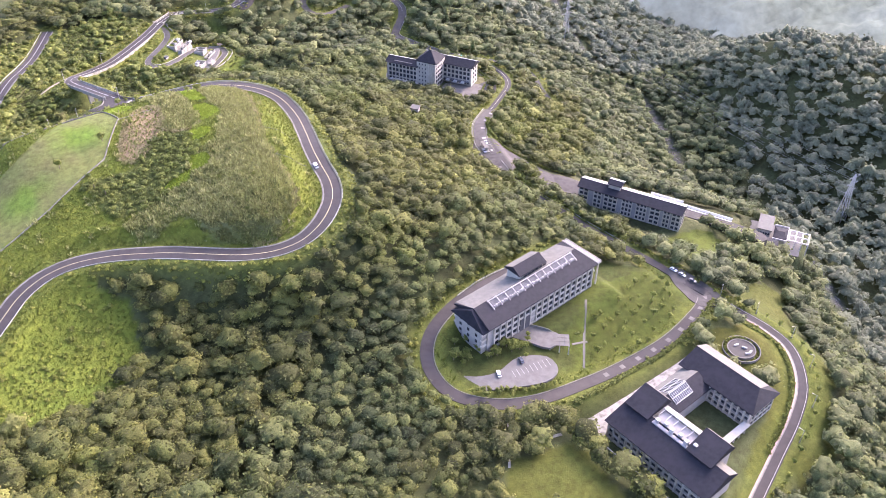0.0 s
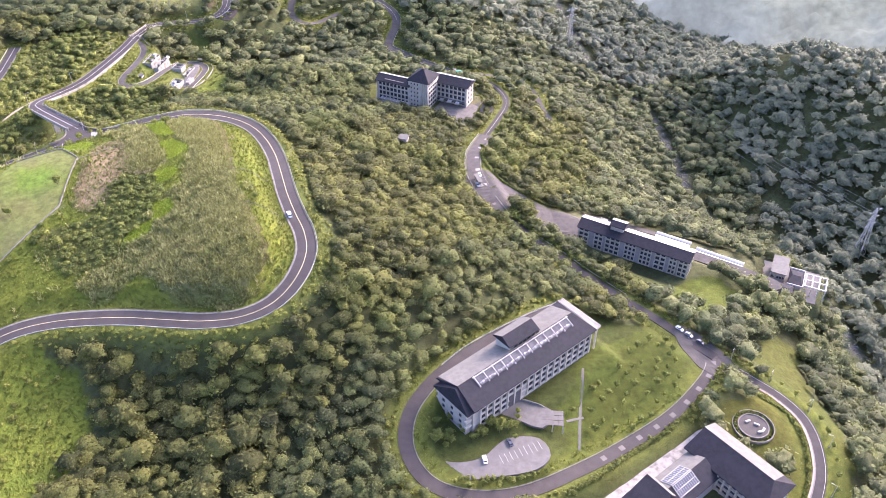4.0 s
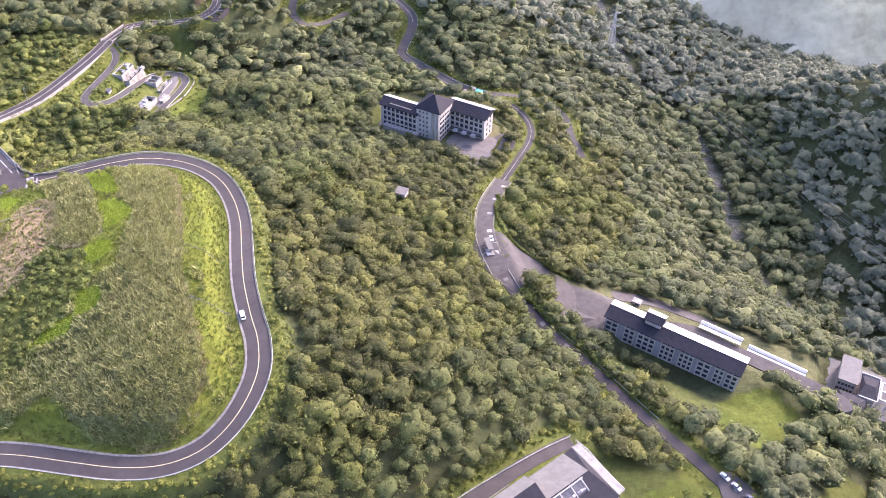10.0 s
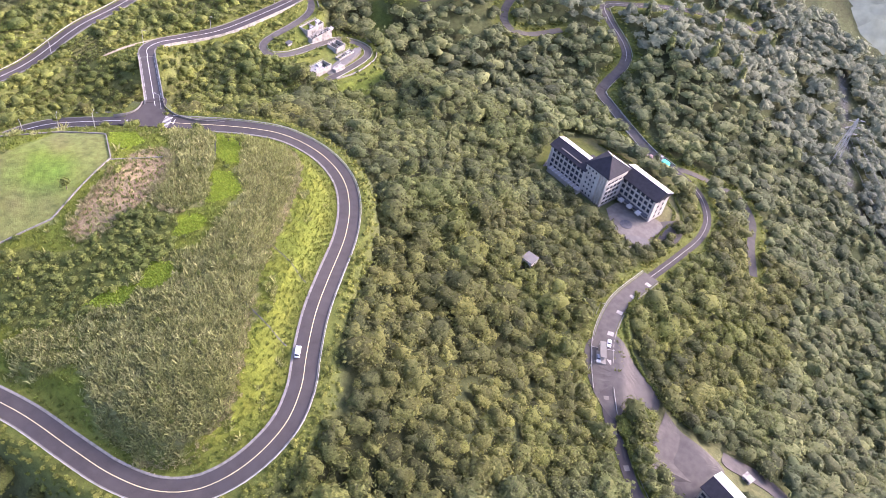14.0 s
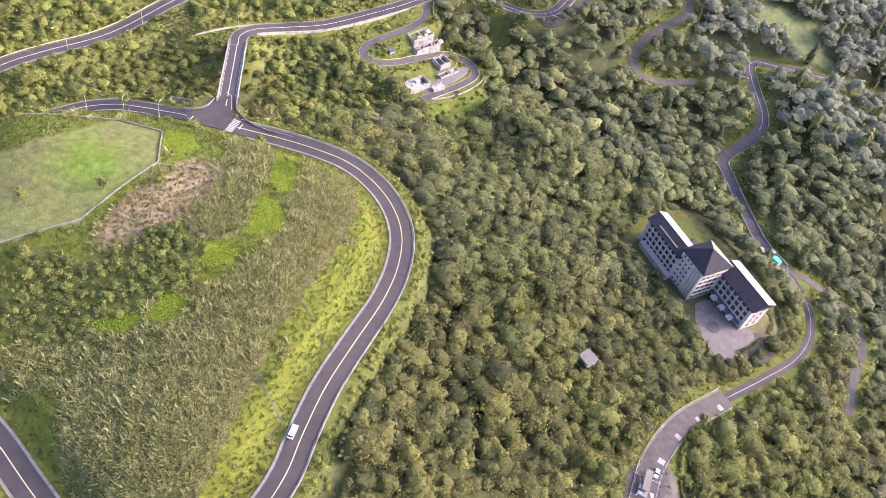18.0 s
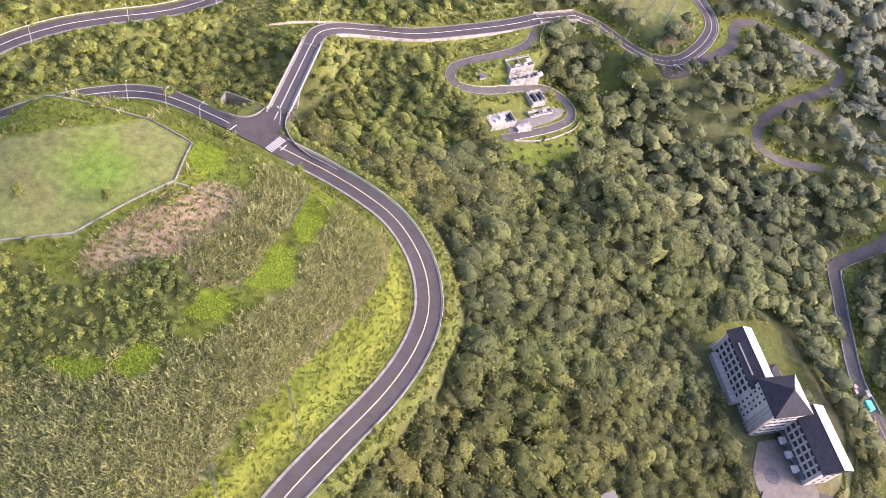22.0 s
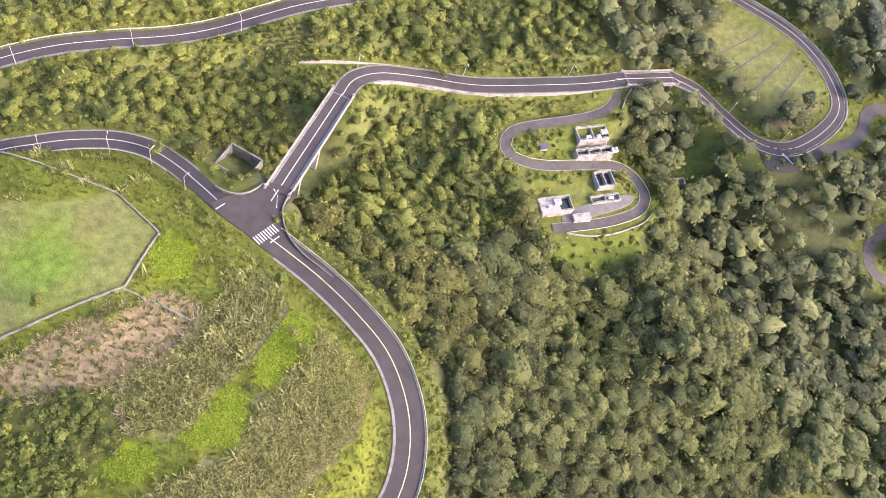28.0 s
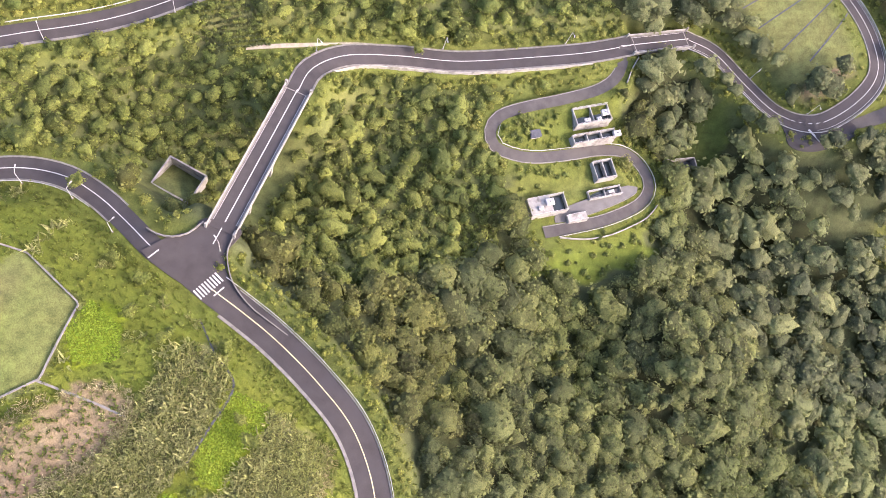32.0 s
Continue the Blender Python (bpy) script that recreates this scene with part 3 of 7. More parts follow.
CAR_DARK = surface("dark_car_paint", (0.04, 0.045, 0.06), (0.06, 0.065, 0.08), 0.25, 0.4, 6, 0, spec=0.5)
CAR_RED = surface("red_car_paint", (0.3, 0.035, 0.03), (0.36, 0.05, 0.04), 0.3, 0.4, 6, 0, spec=0.5)
TARP = surface("green_tarp", (0.05, 0.4, 0.3), (0.09, 0.5, 0.38), 0.8, 0.6, 6, 0.2)
GOLD = surface("gilded_finial", (0.7, 0.5, 0.15), (0.8, 0.6, 0.2), 0.3, 1, 9, 0, 0.8)
GLASS = glass_material()
STONE = surface("river_stones", (0.09, 0.086, 0.074), (0.16, 0.152, 0.134), 0.9, 0.4, 3, 0.5)
# woods across the river: leaf colour greyed and paled to stand for haze
LEAVES_HAZE = foliage("hazed_leaves", (0.1254, 0.14, 0.0851), (0.1994, 0.2128, 0.1198), (0.177, 0.196, 0.1019), 0.4, 0.18)
# far ridges: airlight of the haze put into pale colours and a faint emission
MIST = surface("hazed_wooded_mountain", (0.06, 0.075, 0.045), (0.2, 0.22, 0.15), 1.0, 0.012, 0.09, 0.6, spec=0.0)
MIST_PALE = surface("hazed_far_mountain", (0.2, 0.21, 0.19), (0.25, 0.26, 0.24), 1.0, 0.006, 0.03, 0.3, spec=0.0)
for far_mat, haze_glow in ((MIST, 0.036), (MIST_PALE, 0.085)):
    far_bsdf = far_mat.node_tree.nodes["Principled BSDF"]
    far_bsdf.inputs["Emission Color"].default_value, far_bsdf.inputs["Emission Strength"].default_value = (1.0, 0.99, 0.82, 1), haze_glow


# ---------------------------------------------------------------- building blocks
def thing(name, m, label, category, group="", kind=""):
    ob = new(name)
    ob.matrix_world = m
    ob.empty_display_size = 1
    return tagged(ob, label, category, group, kind)


def link_mesh(name, mesh, parent=None, label="", m=None):
    ob = new(name, mesh)
    if parent:
        ob.parent = parent
    if m is not None:
        ob.matrix_basis = m
    if label:
        ob["label"] = label
    return ob


def mesh_of(name, bm, material):
    me = bpy.data.meshes.new(name)
    bm.normal_update()
    bm.to_mesh(me)
    bm.free()
    me.materials.append(material)
    return me


def part(name, bm, material, parent, label="", m=None):
    return link_mesh(name, mesh_of(name, bm, material), parent, label, m)


def box(x0, x1, y0, y1, z0, z1, bm=None, bevel=0.0):
    bm = bm or bmesh.new()
    made = bmesh.ops.create_cube(bm, size=1, matrix=Matrix.Translation(((x0 + x1) / 2, (y0 + y1) / 2, (z0 + z1) / 2)) @ Matrix.Diagonal((x1 - x0, y1 - y0, z1 - z0, 1)))
    if bevel:
        edges = {e for v in made["verts"] for e in v.link_edges}
        bmesh.ops.bevel(bm, geom=list(edges), offset=bevel, segments=2, affect="EDGES")
    return bm


def solid(bm, rings, caps=True):
    """Join rings of equal length into a closed skin."""
    vs = [[bm.verts.new(p) for p in ring] for ring in rings]
    n = len(vs[0])
    for a, b in zip(vs, vs[1:]):
        for i in range(n):
            bm.faces.new((a[i], a[(i + 1) % n], b[(i + 1) % n], b[i]))
    if caps:
        bm.faces.new(list(reversed(vs[0])))
        bm.faces.new(vs[-1])
    return bm


def tube(bm, a, b, r, n=6, r2=None):
    a, b = Vector(a), Vector(b)
    q = (b - a).to_track_quat("Z", "Y").to_matrix()
    rings = [[c + q @ Vector((rr * math.cos(2 * math.pi * i / n), rr * math.sin(2 * math.pi * i / n), 0)) for i in range(n)] for c, rr in ((a, r), (b, r if r2 is None else r2))]
    return solid(bm, rings)


def hip(x0, x1, y0, y1, z0, z1, inset_a, inset_b, thick=0.35, ridge=0.5, bm=None):
    """A pitched roof over a rectangle, ridge along x at the share `ridge` of its depth; insets 0 give gables, more gives hips."""
    bm = bm or bmesh.new()
    yr = y0 + (y1 - y0) * ridge
    low = [(x0, y0), (x1, y0), (x1, y1), (x0, y1)]
    b = [bm.verts.new((x, y, z0 - thick)) for x, y in low]
    t = [bm.verts.new((x, y, z0)) for x, y in low]
    ra, rb = bm.verts.new((x0 + inset_a, yr, z1)), bm.verts.new((x1 - inset_b, yr, z1))
    bm.faces.new(list(reversed(b)))
    for i in range(4):
        bm.faces.new((b[i], b[(i + 1) % 4], t[(i + 1) % 4], t[i]))
    bm.faces.new((t[0], t[1], rb, ra))
    bm.faces.new((t[2], t[3], ra, rb))
    bm.faces.new((t[1], t[2], rb))
    bm.faces.new((t[3], t[0], ra))
    return bm


def ribbon(line, left, right, lift, name, material, parent=None, label="", drop=0.25):
    """A strip along a line between two side offsets (to the left is plus), with a skirt so that it has depth."""
    c = np.asarray(line)
    d = np.gradient(c[:, :2], axis=0)
    d /= np.linalg.norm(d, axis=1)[:, None] + 1e-9
    nrm = np.c_[-d[:, 1], d[:, 0]]
    verts, faces = [], []
    for p, q in zip(c, nrm):
        for off, dz in ((left, lift - drop), (left, lift), (right, lift), (right, lift - drop)):
            verts.append((p[0] + q[0] * off, p[1] + q[1] * off, p[2] + dz))
    for i in range(len(c) - 1):
        a = 4 * i
        faces += [(a + j, a + j + 1, a + j + 5, a + j + 4)[::-1] for j in range(3)]
    me = bpy.data.meshes.new(name)
    me.from_pydata(verts, [], faces)
    me.update()
    me.materials.append(material)
    return link_mesh(name, me, parent, label)


def offset_line(line, off):
    c = np.asarray(line)
    d = np.gradient(c[:, :2], axis=0)
    d /= np.linalg.norm(d, axis=1)[:, None] + 1e-9
    return np.c_[c[:, 0] - d[:, 1] * off, c[:, 1] + d[:, 0] * off, c[:, 2]]


def resample(line, step):
    s = np.r_[0, np.cumsum(np.linalg.norm(np.diff(line[:, :2], axis=0), axis=1))]
    u = np.arange(0, s[-1], step)
    return np.stack([np.interp(u, s, line[:, i]) for i in range(3)], -1)


# ---------------------------------------------------------------- ground
def axis_steps(a, b, fine_a, fine_b, far):
    """Grid lines: close over the grassy hill, wider over the woods, ever wider towards the horizon."""
    inner = np.r_[np.arange(a, fine_a, 3.1), np.arange(fine_a, fine_b, 1.45), np.arange(fine_b, b + 3.1, 3.1)]
    out, d, v = [], 3.1, inner[-1]
    while v < far:
        d *= 1.25
        v += d
        out.append(v)
    low, d, v = [], 3.1, a
    while v > -far:
        d *= 1.25
        v -= d
        low.append(v)
    return np.r_[low[::-1], inner, out]


def build_ground():
    xs, ys = axis_steps(-330, 330, -262, -62, 4200), axis_steps(150, 840, 296, 480, 4600)
    gx, gy = np.meshgrid(xs, ys, indexing="ij")
    z = ground_z(gx, gy)
    rng = np.random.default_rng(5)
    jx = gx + 1.6 * np.sin(gx / 7.3 + gy / 5.1) + 1.0 * np.sin(gx / 2.1 - gy / 2.9)
    jy = gy + 1.6 * np.cos(gx / 6.1 - gy / 8.3) + 1.0 * np.cos(gx / 2.7 + gy / 1.9)
    col = np.empty(gx.shape + (3,))
    col[:] = (0.06, 0.067, 0.026)
    wild = np.sin(gx / 31 + 2 * np.sin(gy / 44)) * np.cos(gy / 27 + np.sin(gx / 39)) > 0.45
    col[wild] = (0.042, 0.046, 0.018)
    for poly, c in ((SCRUB, (0.1, 0.108, 0.034)), (CAMPUS, (0.042, 0.05, 0.012)), (HOTEL_YARD, (0.1, 0.094, 0.04)), (HILLTOP, (0.088, 0.104, 0.014)), (FIELD, (0.112, 0.122, 0.036)), (GOLF, (0.12, 0.135, 0.05)), (REEDS_A, (0.12, 0.12, 0.045)), (REEDS_B, (0.12, 0.12, 0.045)), (REEDS_C, (0.115, 0.12, 0.035)),
                    (BUSHES, (0.075, 0.085, 0.02)), (BROWN, (0.185, 0.138, 0.075)), (MEADOW, (0.092, 0.112, 0.015)), (TERRACE, (0.125, 0.128, 0.04)),
                    (PLOT, (0.11, 0.11, 0.042)), (LAWN_EAST, (0.056, 0.062, 0.013)), (C_YARD, (0.062, 0.063, 0.012)), (EAST_STRIP, (0.054, 0.062, 0.012)), (B_YARD, (0.08, 0.082, 0.034)), (LAWN_A, (0.052, 0.064, 0.011)), (LAWN_B, (0.066, 0.08, 0.013)),
                    (LAWN_BF, (0.085, 0.095, 0.026)), (LAWN_C, (0.065, 0.07, 0.014)), (LAWN_H, (0.062, 0.07, 0.017)), (SHELF, (0.09, 0.1, 0.024)), (TANK_LAWN, (0.085, 0.1, 0.02)), (TANK_SLOPE, (0.085, 0.105, 0.016)), (GULLY, (0.06, 0.075, 0.016)), (SOIL, (0.13, 0.1, 0.062))):
        col[inside(poly, jx, jy)] = c
    for poly in BRIGHT:
        col[inside(poly, jx, jy)] = (0.13, 0.162, 0.009)
    lush = np.exp(-(((gx + 205) / 14) ** 2 + ((gy - 392) / 12) ** 2)) + np.exp(-(((gx + 218) / 10) ** 2 + ((gy - 345) / 12) ** 2))
    lush = (np.clip(lush * 1.4, 0, 1) * inside(FIELD, gx, gy))[..., None]
    col = col * (1 - lush) + np.array((0.092, 0.135, 0.02)) * lush
    worn = np.clip(0.9 * np.sin(gx / 9 + 2 * np.sin(gy / 13)) * np.sin(gy / 7 - gx / 17) + 0.35 * np.sin(gx / 2.3 + gy / 3.1), 0, 1)[..., None] * inside(FIELD, gx, gy)[..., None] * 0.5
    col = col * (1 - worn) + np.array((0.108, 0.096, 0.04)) * worn
    road, _ = road_distance(gx, gy)
    verge = (np.clip(1 - (road - 4) / 6, 0, 1) * (road > -1))[..., None] * 0.8
    col = col * (1 - verge) + np.array((0.088, 0.1, 0.018)) * verge
    s = smooth_line(STREAM)
    bed = np.min(np.hypot(gx[..., None] - s[None, None, ::4, 0], gy[..., None] - s[None, None, ::4, 1]), axis=-1)
    k = np.clip(1.3 - bed / 6, 0, 1)[..., None]
    col = col * (1 - k) + np.array((0.085, 0.082, 0.068)) * k
    col *= rng.normal(1, 0.07, gx.shape)[..., None]
    nx, ny = gx.shape
    idx = np.arange(nx * ny).reshape(nx, ny)
    quads = np.stack([idx[:-1, :-1], idx[1:, :-1], idx[1:, 1:], idx[:-1, 1:]], -1).reshape(-1, 4)
    me = bpy.data.meshes.new("ground")
    me.vertices.add(nx * ny)
    me.vertices.foreach_set("co", np.stack([gx, gy, z], -1).astype(np.float32).ravel())
    me.loops.add(quads.size)
    me.loops.foreach_set("vertex_index", quads.astype(np.int32).ravel())
    me.polygons.add(len(quads))
    me.polygons.foreach_set("loop_start", np.arange(0, quads.size, 4, dtype=np.int32))
    me.update(calc_edges=True)
    attr = me.color_attributes.new("cover", "FLOAT_COLOR", "POINT")
    attr.data.foreach_set("color", np.c_[np.clip(col, 0.01, 1).reshape(-1, 3), np.ones(nx * ny)].astype(np.float32).ravel())
    me.polygons.foreach_set("use_smooth", np.ones(len(quads), bool))
    me.materials.append(GROUND)
    return tagged(new("ground", me), "hilly ground with grass, reeds and undergrowth", "ground", kind="structure")


build_ground()


# ---------------------------------------------------------------- roads
SURFACES = {"asphalt": ASPHALT, "worn": WORN, "concrete": CONCRETE, "dirt": DIRT}
LABELS = {"asphalt": "dark two-lane asphalt road winding over the hill", "worn": "narrow weathered grey asphalt road", "concrete": "pale concrete campus road",
          "dirt": "narrow bare earth track"}
ROAD_OBS = {}
for key in LINES:
    half, kind = ROADS[key][1:]
    ob = ribbon(LINES[key], half, -half, 0.16 + 0.004 * list(LINES).index(key), "road", SURFACES[kind], drop=0.6)
    ROAD_OBS[key] = tagged(ob, LABELS[kind], "road", kind="structure")


def paint(key, offset, width, material, label, start=0, stop=None, dash=None):
    """A painted line along a road, at a side offset."""
    line = LINES[key][start:stop]
    lift = 0.25 + 0.004 * list(LINES).index(key)
    if dash is None:
        return ribbon(line, offset + width / 2, offset - width / 2, lift, "road_line", material, ROAD_OBS[key], label, 0.03)
    fine = resample(line, 0.5)
    on, off = int(dash[0] * 2), int(dash[1] * 2)
    for i in range(0, len(fine) - on, on + off):
        ribbon(fine[i:i + on + 1], offset + width / 2, offset - width / 2, lift, "road_line", material, ROAD_OBS[key], label, 0.03)


paint("loop", 0.0, 0.28, MARK_YELLOW, "pale yellow centre line", 0, -4)
paint("west", 0.0, 0.3, MARK_WHITE, "white centre line", 3)
paint("north", 0.0, 0.3, MARK_WHITE, "white centre line")
paint("north2", 0.0, 0.26, MARK_WHITE, "white centre line")
paint("north2", -3.0, 0.14, MARK_WHITE, "white edge line")
paint("upper", 0.0, 0.28, MARK_WHITE, "white centre line")
paint("valley", 0.0, 0.24, MARK_WHITE, "white centre line", 20, 60)
paint("link", 0.0, 0.16, MARK_WHITE, "thin white centre line")
paint("east", 1.6, 0.16, MARK_WHITE, "white lane line")


def gutter(key, offset, width, start=0, stop=None):
    line = LINES[key][start:stop]
    ribbon(line, offset + width / 2, offset - width / 2, 0.25, "gutter", KERB, ROAD_OBS[key], "pale concrete gutter along the road", 0.5)


gutter("loop", 4.9, 0.9, 10, -6)
gutter("loop", -4.7, 0.4, 10, -6)
gutter("west", 3.7, 0.5, 8)
gutter("west", -3.7, 0.5, 8)
gutter("north", 4.2, 0.6)
gutter("north", -4.2, 0.6)
gutter("north2", 3.9, 0.5)
gutter("north2", -3.9, 0.5)
gutter("tanks", -2.3, 0.35)
gutter("upper", -4.0, 0.8)
gutter("gate", -4.9, 0.5)
gutter("gate", 4.9, 0.5)
gutter("east", -2.6, 0.5)
ribbon(LINES["east"], -2.9, -3.7, 0.24, "pavement", CLAY, ROAD_OBS["east"], "reddish brick pavement beside the road", 0.5)
gutter("court", -3.4, 0.35, 0, -12)


def guard_rail(key, offset, start=0, stop=None, label="galvanised guard rail on posts along the road edge", step=4.0):
    line = resample(offset_line(LINES[key][start:stop], offset), step)
    ob = thing("guard_rail", pose(*line[0]), label, "guard rail")
    inv = ob.matrix_world.inverted()
    for off, hi in ((0.0, 0.8), (0.0, 0.62)):
        r = ribbon(line, off + 0.06, off - 0.06, hi, "rail", RAIL, None, "", 0.14)
        r.parent, r.matrix_parent_inverse = ob, inv
    bm = box(-0.07, 0.07, -0.07, 0.07, -0.4, 0.85)
    me = mesh_of("post", bm, RAIL)
    for p in line:
        o = link_mesh("post", me, ob)
        o.matrix_parent_inverse = inv
        o.location = p
    return ob


guard_rail("loop", -5.2, 20, -4)
guard_rail("west", 4.2, 10, 60)
guard_rail("north2", -4.3, 0, 60)
guard_rail("upper", 4.5)
guard_rail("valley", 4.2, 40, 90)
for side in (-3.9, 3.9):
    wall = ribbon(LINES["valley"][70:98], side + 0.2, side - 0.2, 1.1, "retaining_wall", PALE, None, "", 2.6)
    tagged(wall, "pale concrete parapet along the raised valley road", "wall", kind="structure")
guard_rail("gate", -5.6)
guard_rail("hedge", 3.9, 4, 40)
guard_rail("tanks", 2.6, 20, 60, "low white railing beside the tank road")

# ---------------------------------------------------------------- junction and bridges
JZ = 33.0


def junction():
    bm = bmesh.new()
    ring = smooth_line([(-215, 443.6), (-216.2, 451), (-216, 456), (-215.5, 459), (-218, 463.5), (-211, 472), (-206, 466), (-200, 463.5), (-193, 465.5), (-184, 470), (-184, 462),
                        (-192, 456), (-198, 453), (-205, 448.5), (-211, 445)], 1.5)
    top = [bm.verts.new((x, y, JZ + 0.24)) for x, y in ring[:-1]]
    low = [bm.verts.new((x, y, JZ - 0.5)) for x, y in ring[:-1]]
    bm.faces.new(top)
    for i in range(len(top)):
        j = (i + 1) % len(top)
        bm.faces.new((top[i], low[i], low[j], top[j]))
    bmesh.ops.recalc_face_normals(bm, faces=bm.faces)
    ob = new("road", mesh_of("road", bm, ASPHALT))
    tagged(ob, "dark asphalt road junction at the bridge head", "road", kind="structure")
    across = Vector((-3.6, 9.6, 0)).normalized()
    d = Vector((across.y, -across.x, 0))
    centre = Vector((-198.3, 457.3, JZ + 0.29))
    stripe = mesh_of("crossing_stripe", box(-1.7, 1.7, -0.25, 0.25, -0.02, 0.02), MARK_WHITE)
    for i in range(9):
        p = centre + across * (i - 4) * 0.98
        link_mesh("crossing_stripe", stripe, ob, m=Matrix.Translation(p) @ Matrix.Rotation(math.atan2(d.y, d.x), 4, "Z"))
    stop = mesh_of("stop_line", box(-0.2, 0.2, -1.9, 1.9, -0.02, 0.02), MARK_WHITE)
    for x, y, a in ((-195.6, 459.4, 20.6), (-212.9, 446.6, 19.3)):
        link_mesh("stop_line", stop, ob, m=pose(x, y, JZ + 0.29, 0, 0, a))


junction()


def bridge(a, b, half, piers, label):
    a, b = Vector(a), Vector(b)
    d = b - a
    length = d.length
    yaw, pitch = math.atan2(d.y, d.x), -math.asin(d.z / length)
    m = Matrix.Translation(a) @ Matrix.Rotation(yaw, 4, "Z") @ Matrix.Rotation(pitch, 4, "Y")
    ob = thing("bridge", m, label, "bridge")
    part("deck", box(-1, length + 1, -half, half, -1.0, 0.2, bevel=0.04), ASPHALT, ob, "dark asphalt deck")
    for s in (-1, 1):
        part("girder", box(0, length, s * half * 0.62 - 0.4, s * half * 0.62 + 0.4, -2.4, -1.0), PALE, ob, "pale concrete girder")
        part("kerb", box(-0.5, length + 0.5, s * (half - 0.25) - 0.45, s * (half - 0.25) + 0.45, 0.2, 0.42), KERB, ob)
        part("parapet", box(-1.5, length + 1.5, s * half - 0.16, s * half + 0.16, -0.9, 1.15, bevel=0.03), PALE, ob, "white concrete parapet")
        for x in (-1.5, length + 1.5):
            part("end_post", box(x - 0.4, x + 0.4, s * half - 0.4, s * half + 0.4, -0.9, 1.9, bevel=0.05), PALE, ob)
        part("road_line", box(0, length, s * (half - 1.0) - 0.07, s * (half - 1.0) + 0.07, 0.2, 0.215), MARK_WHITE, ob, "white edge line")
    part("centre_line", box(-6, length + 1, -0.16, 0.16, 0.2, 0.215), MARK_WHITE, ob, "white centre line")
    for x in (0.2, length - 0.2):
        part("expansion_joint", box(x - 0.18, x + 0.18, -half + 0.3, half - 0.3, 0.2, 0.22), KERB, ob)
    for x in piers:
        p = m @ Vector((x, 0, 0))
        low = gz(p.x, p.y) - p.z - 1
        bm = bmesh.new()
        solid(bm, [[(x - w, -s, z), (x + w, -s, z), (x + w, s, z), (x - w, s, z)] for z, w, s in ((low, 0.8, 1.6), (-4.2, 0.7, 1.5), (-2.4, 0.9, half * 0.95))])
        part("pier", bm, PALE, ob, "tapered concrete pier")
    for x in (0, length):
        p = m @ Vector((x, 0, 0))
        part("abutment", box(x - 1.4, x + 1.4, -half, half, -7, -1.0), PALE, ob)
    return ob


bridge(BRIDGE_NEAR, BRIDGE_FAR, 4.4, (20, 38), "two-lane concrete bridge with white parapets over a ravine")
bridge(BRIDGE2_A, BRIDGE2_B, 4.0, (12,), "short concrete bridge with white parapets")


def basin():
    """Open concrete basin beside the bridge."""
    m = pose(-240.1, 461.8, 6.0, 0, 0, 38)
    ob = thing("basin", m, "deep open square concrete settling basin", "basin")
    part("floor", box(-6.4, 6.4, -5.2, 5.2, -0.5, 0.3), CONCRETE, ob)
    part("water", box(-6.2, 6.2, -5.0, 5.0, 0.3, 0.45), WATER_DARK, ob, "dark standing water")
    for x0, x1, y0, y1 in ((-6.8, 6.8, 5.2, 5.7), (-6.8, 6.8, -5.7, -5.2), (-6.8, -6.3, -5.2, 5.2), (6.3, 6.8, -5.2, 5.2)):
        part("side_wall", box(x0, x1, y0, y1, -3, 8.2, bevel=0.05), PALE, ob, "stained concrete wall")


basin()


def retaining_wall(points, base_drop, height, label):
    line = smooth_line(points, 2)
    line = np.c_[line[:, :2], line[:, 2] if line.shape[1] > 2 else ground_z(line[:, 0], line[:, 1])]
    ob = ribbon(line, 0.16, -0.16, height, "retaining_wall", KERB if height > 1.05 else PALE, None, "", height + base_drop)
    return tagged(ob, label, "wall", kind="structure")


retaining_wall([(p[0], p[1], p[2]) for p in offset_line(LINES["north"], -4.9)[6:42:4]], 4.5, 0.75, "stained pale concrete retaining wall below the road")
retaining_wall([(-176, 472.6, JZ), (-181, 469.8, JZ), (-188.3, 465.9, JZ), (-196.1, 464.0, JZ), (-202.3, 464.6, JZ), (-206.5, 466.2, JZ), (-209.5, 469, JZ)], 3.0, 1.1, "low curved concrete wall round the bridge corner")
retaining_wall([(-221, 447.4, JZ - 0.4), (-218.2, 449.4, JZ), (-215.8, 453, JZ), (-215.2, 457.6, JZ), (-217, 462.8, JZ)], 3.0, 1.1, "low curved concrete wall round the bridge corner")
retaining_wall([(-178, 581), (-174, 590), (-172, 600), (-172, 610), (-173, 620), (-176, 627)], 4.0, 1.0, "white curved concrete retaining wall below the tanks")
retaining_wall([(-232, 643), (-228, 637), (-223, 632)], 2.5, 1.0, "white concrete side wall at the road branch")


# ---------------------------------------------------------------- field borders
def border(points, label, width=0.35, height=0.5, material=KERB, straight=False):
    line = resample(np.c_[np.array(points, float), np.zeros(len(points))], 1.5)[:, :2] if straight else smooth_line(points, 2)
    line = np.c_[line[:, :2], ground_z(line[:, 0], line[:, 1])]
    return tagged(ribbon(line, width, -width, height, "kerb", material, None, "", height + 0.8), label, "kerb", kind="structure")


border([(-250, 382), (-238, 398), (-222, 417), (-203, 425), (-187, 411), (-184, 374), (-202, 336), (-225, 300)], "low pale concrete wall round the mown field", 0.22, 0.6, KERB, True)
border([(-187, 410), (-176, 421), (-168, 428)], "concrete drain channel down the bank", 0.3, 0.2)
border([(-106, 408), (-95, 405), (-85, 402)], "narrow dark drain across the grass", 0.2, 0.12, DARK)
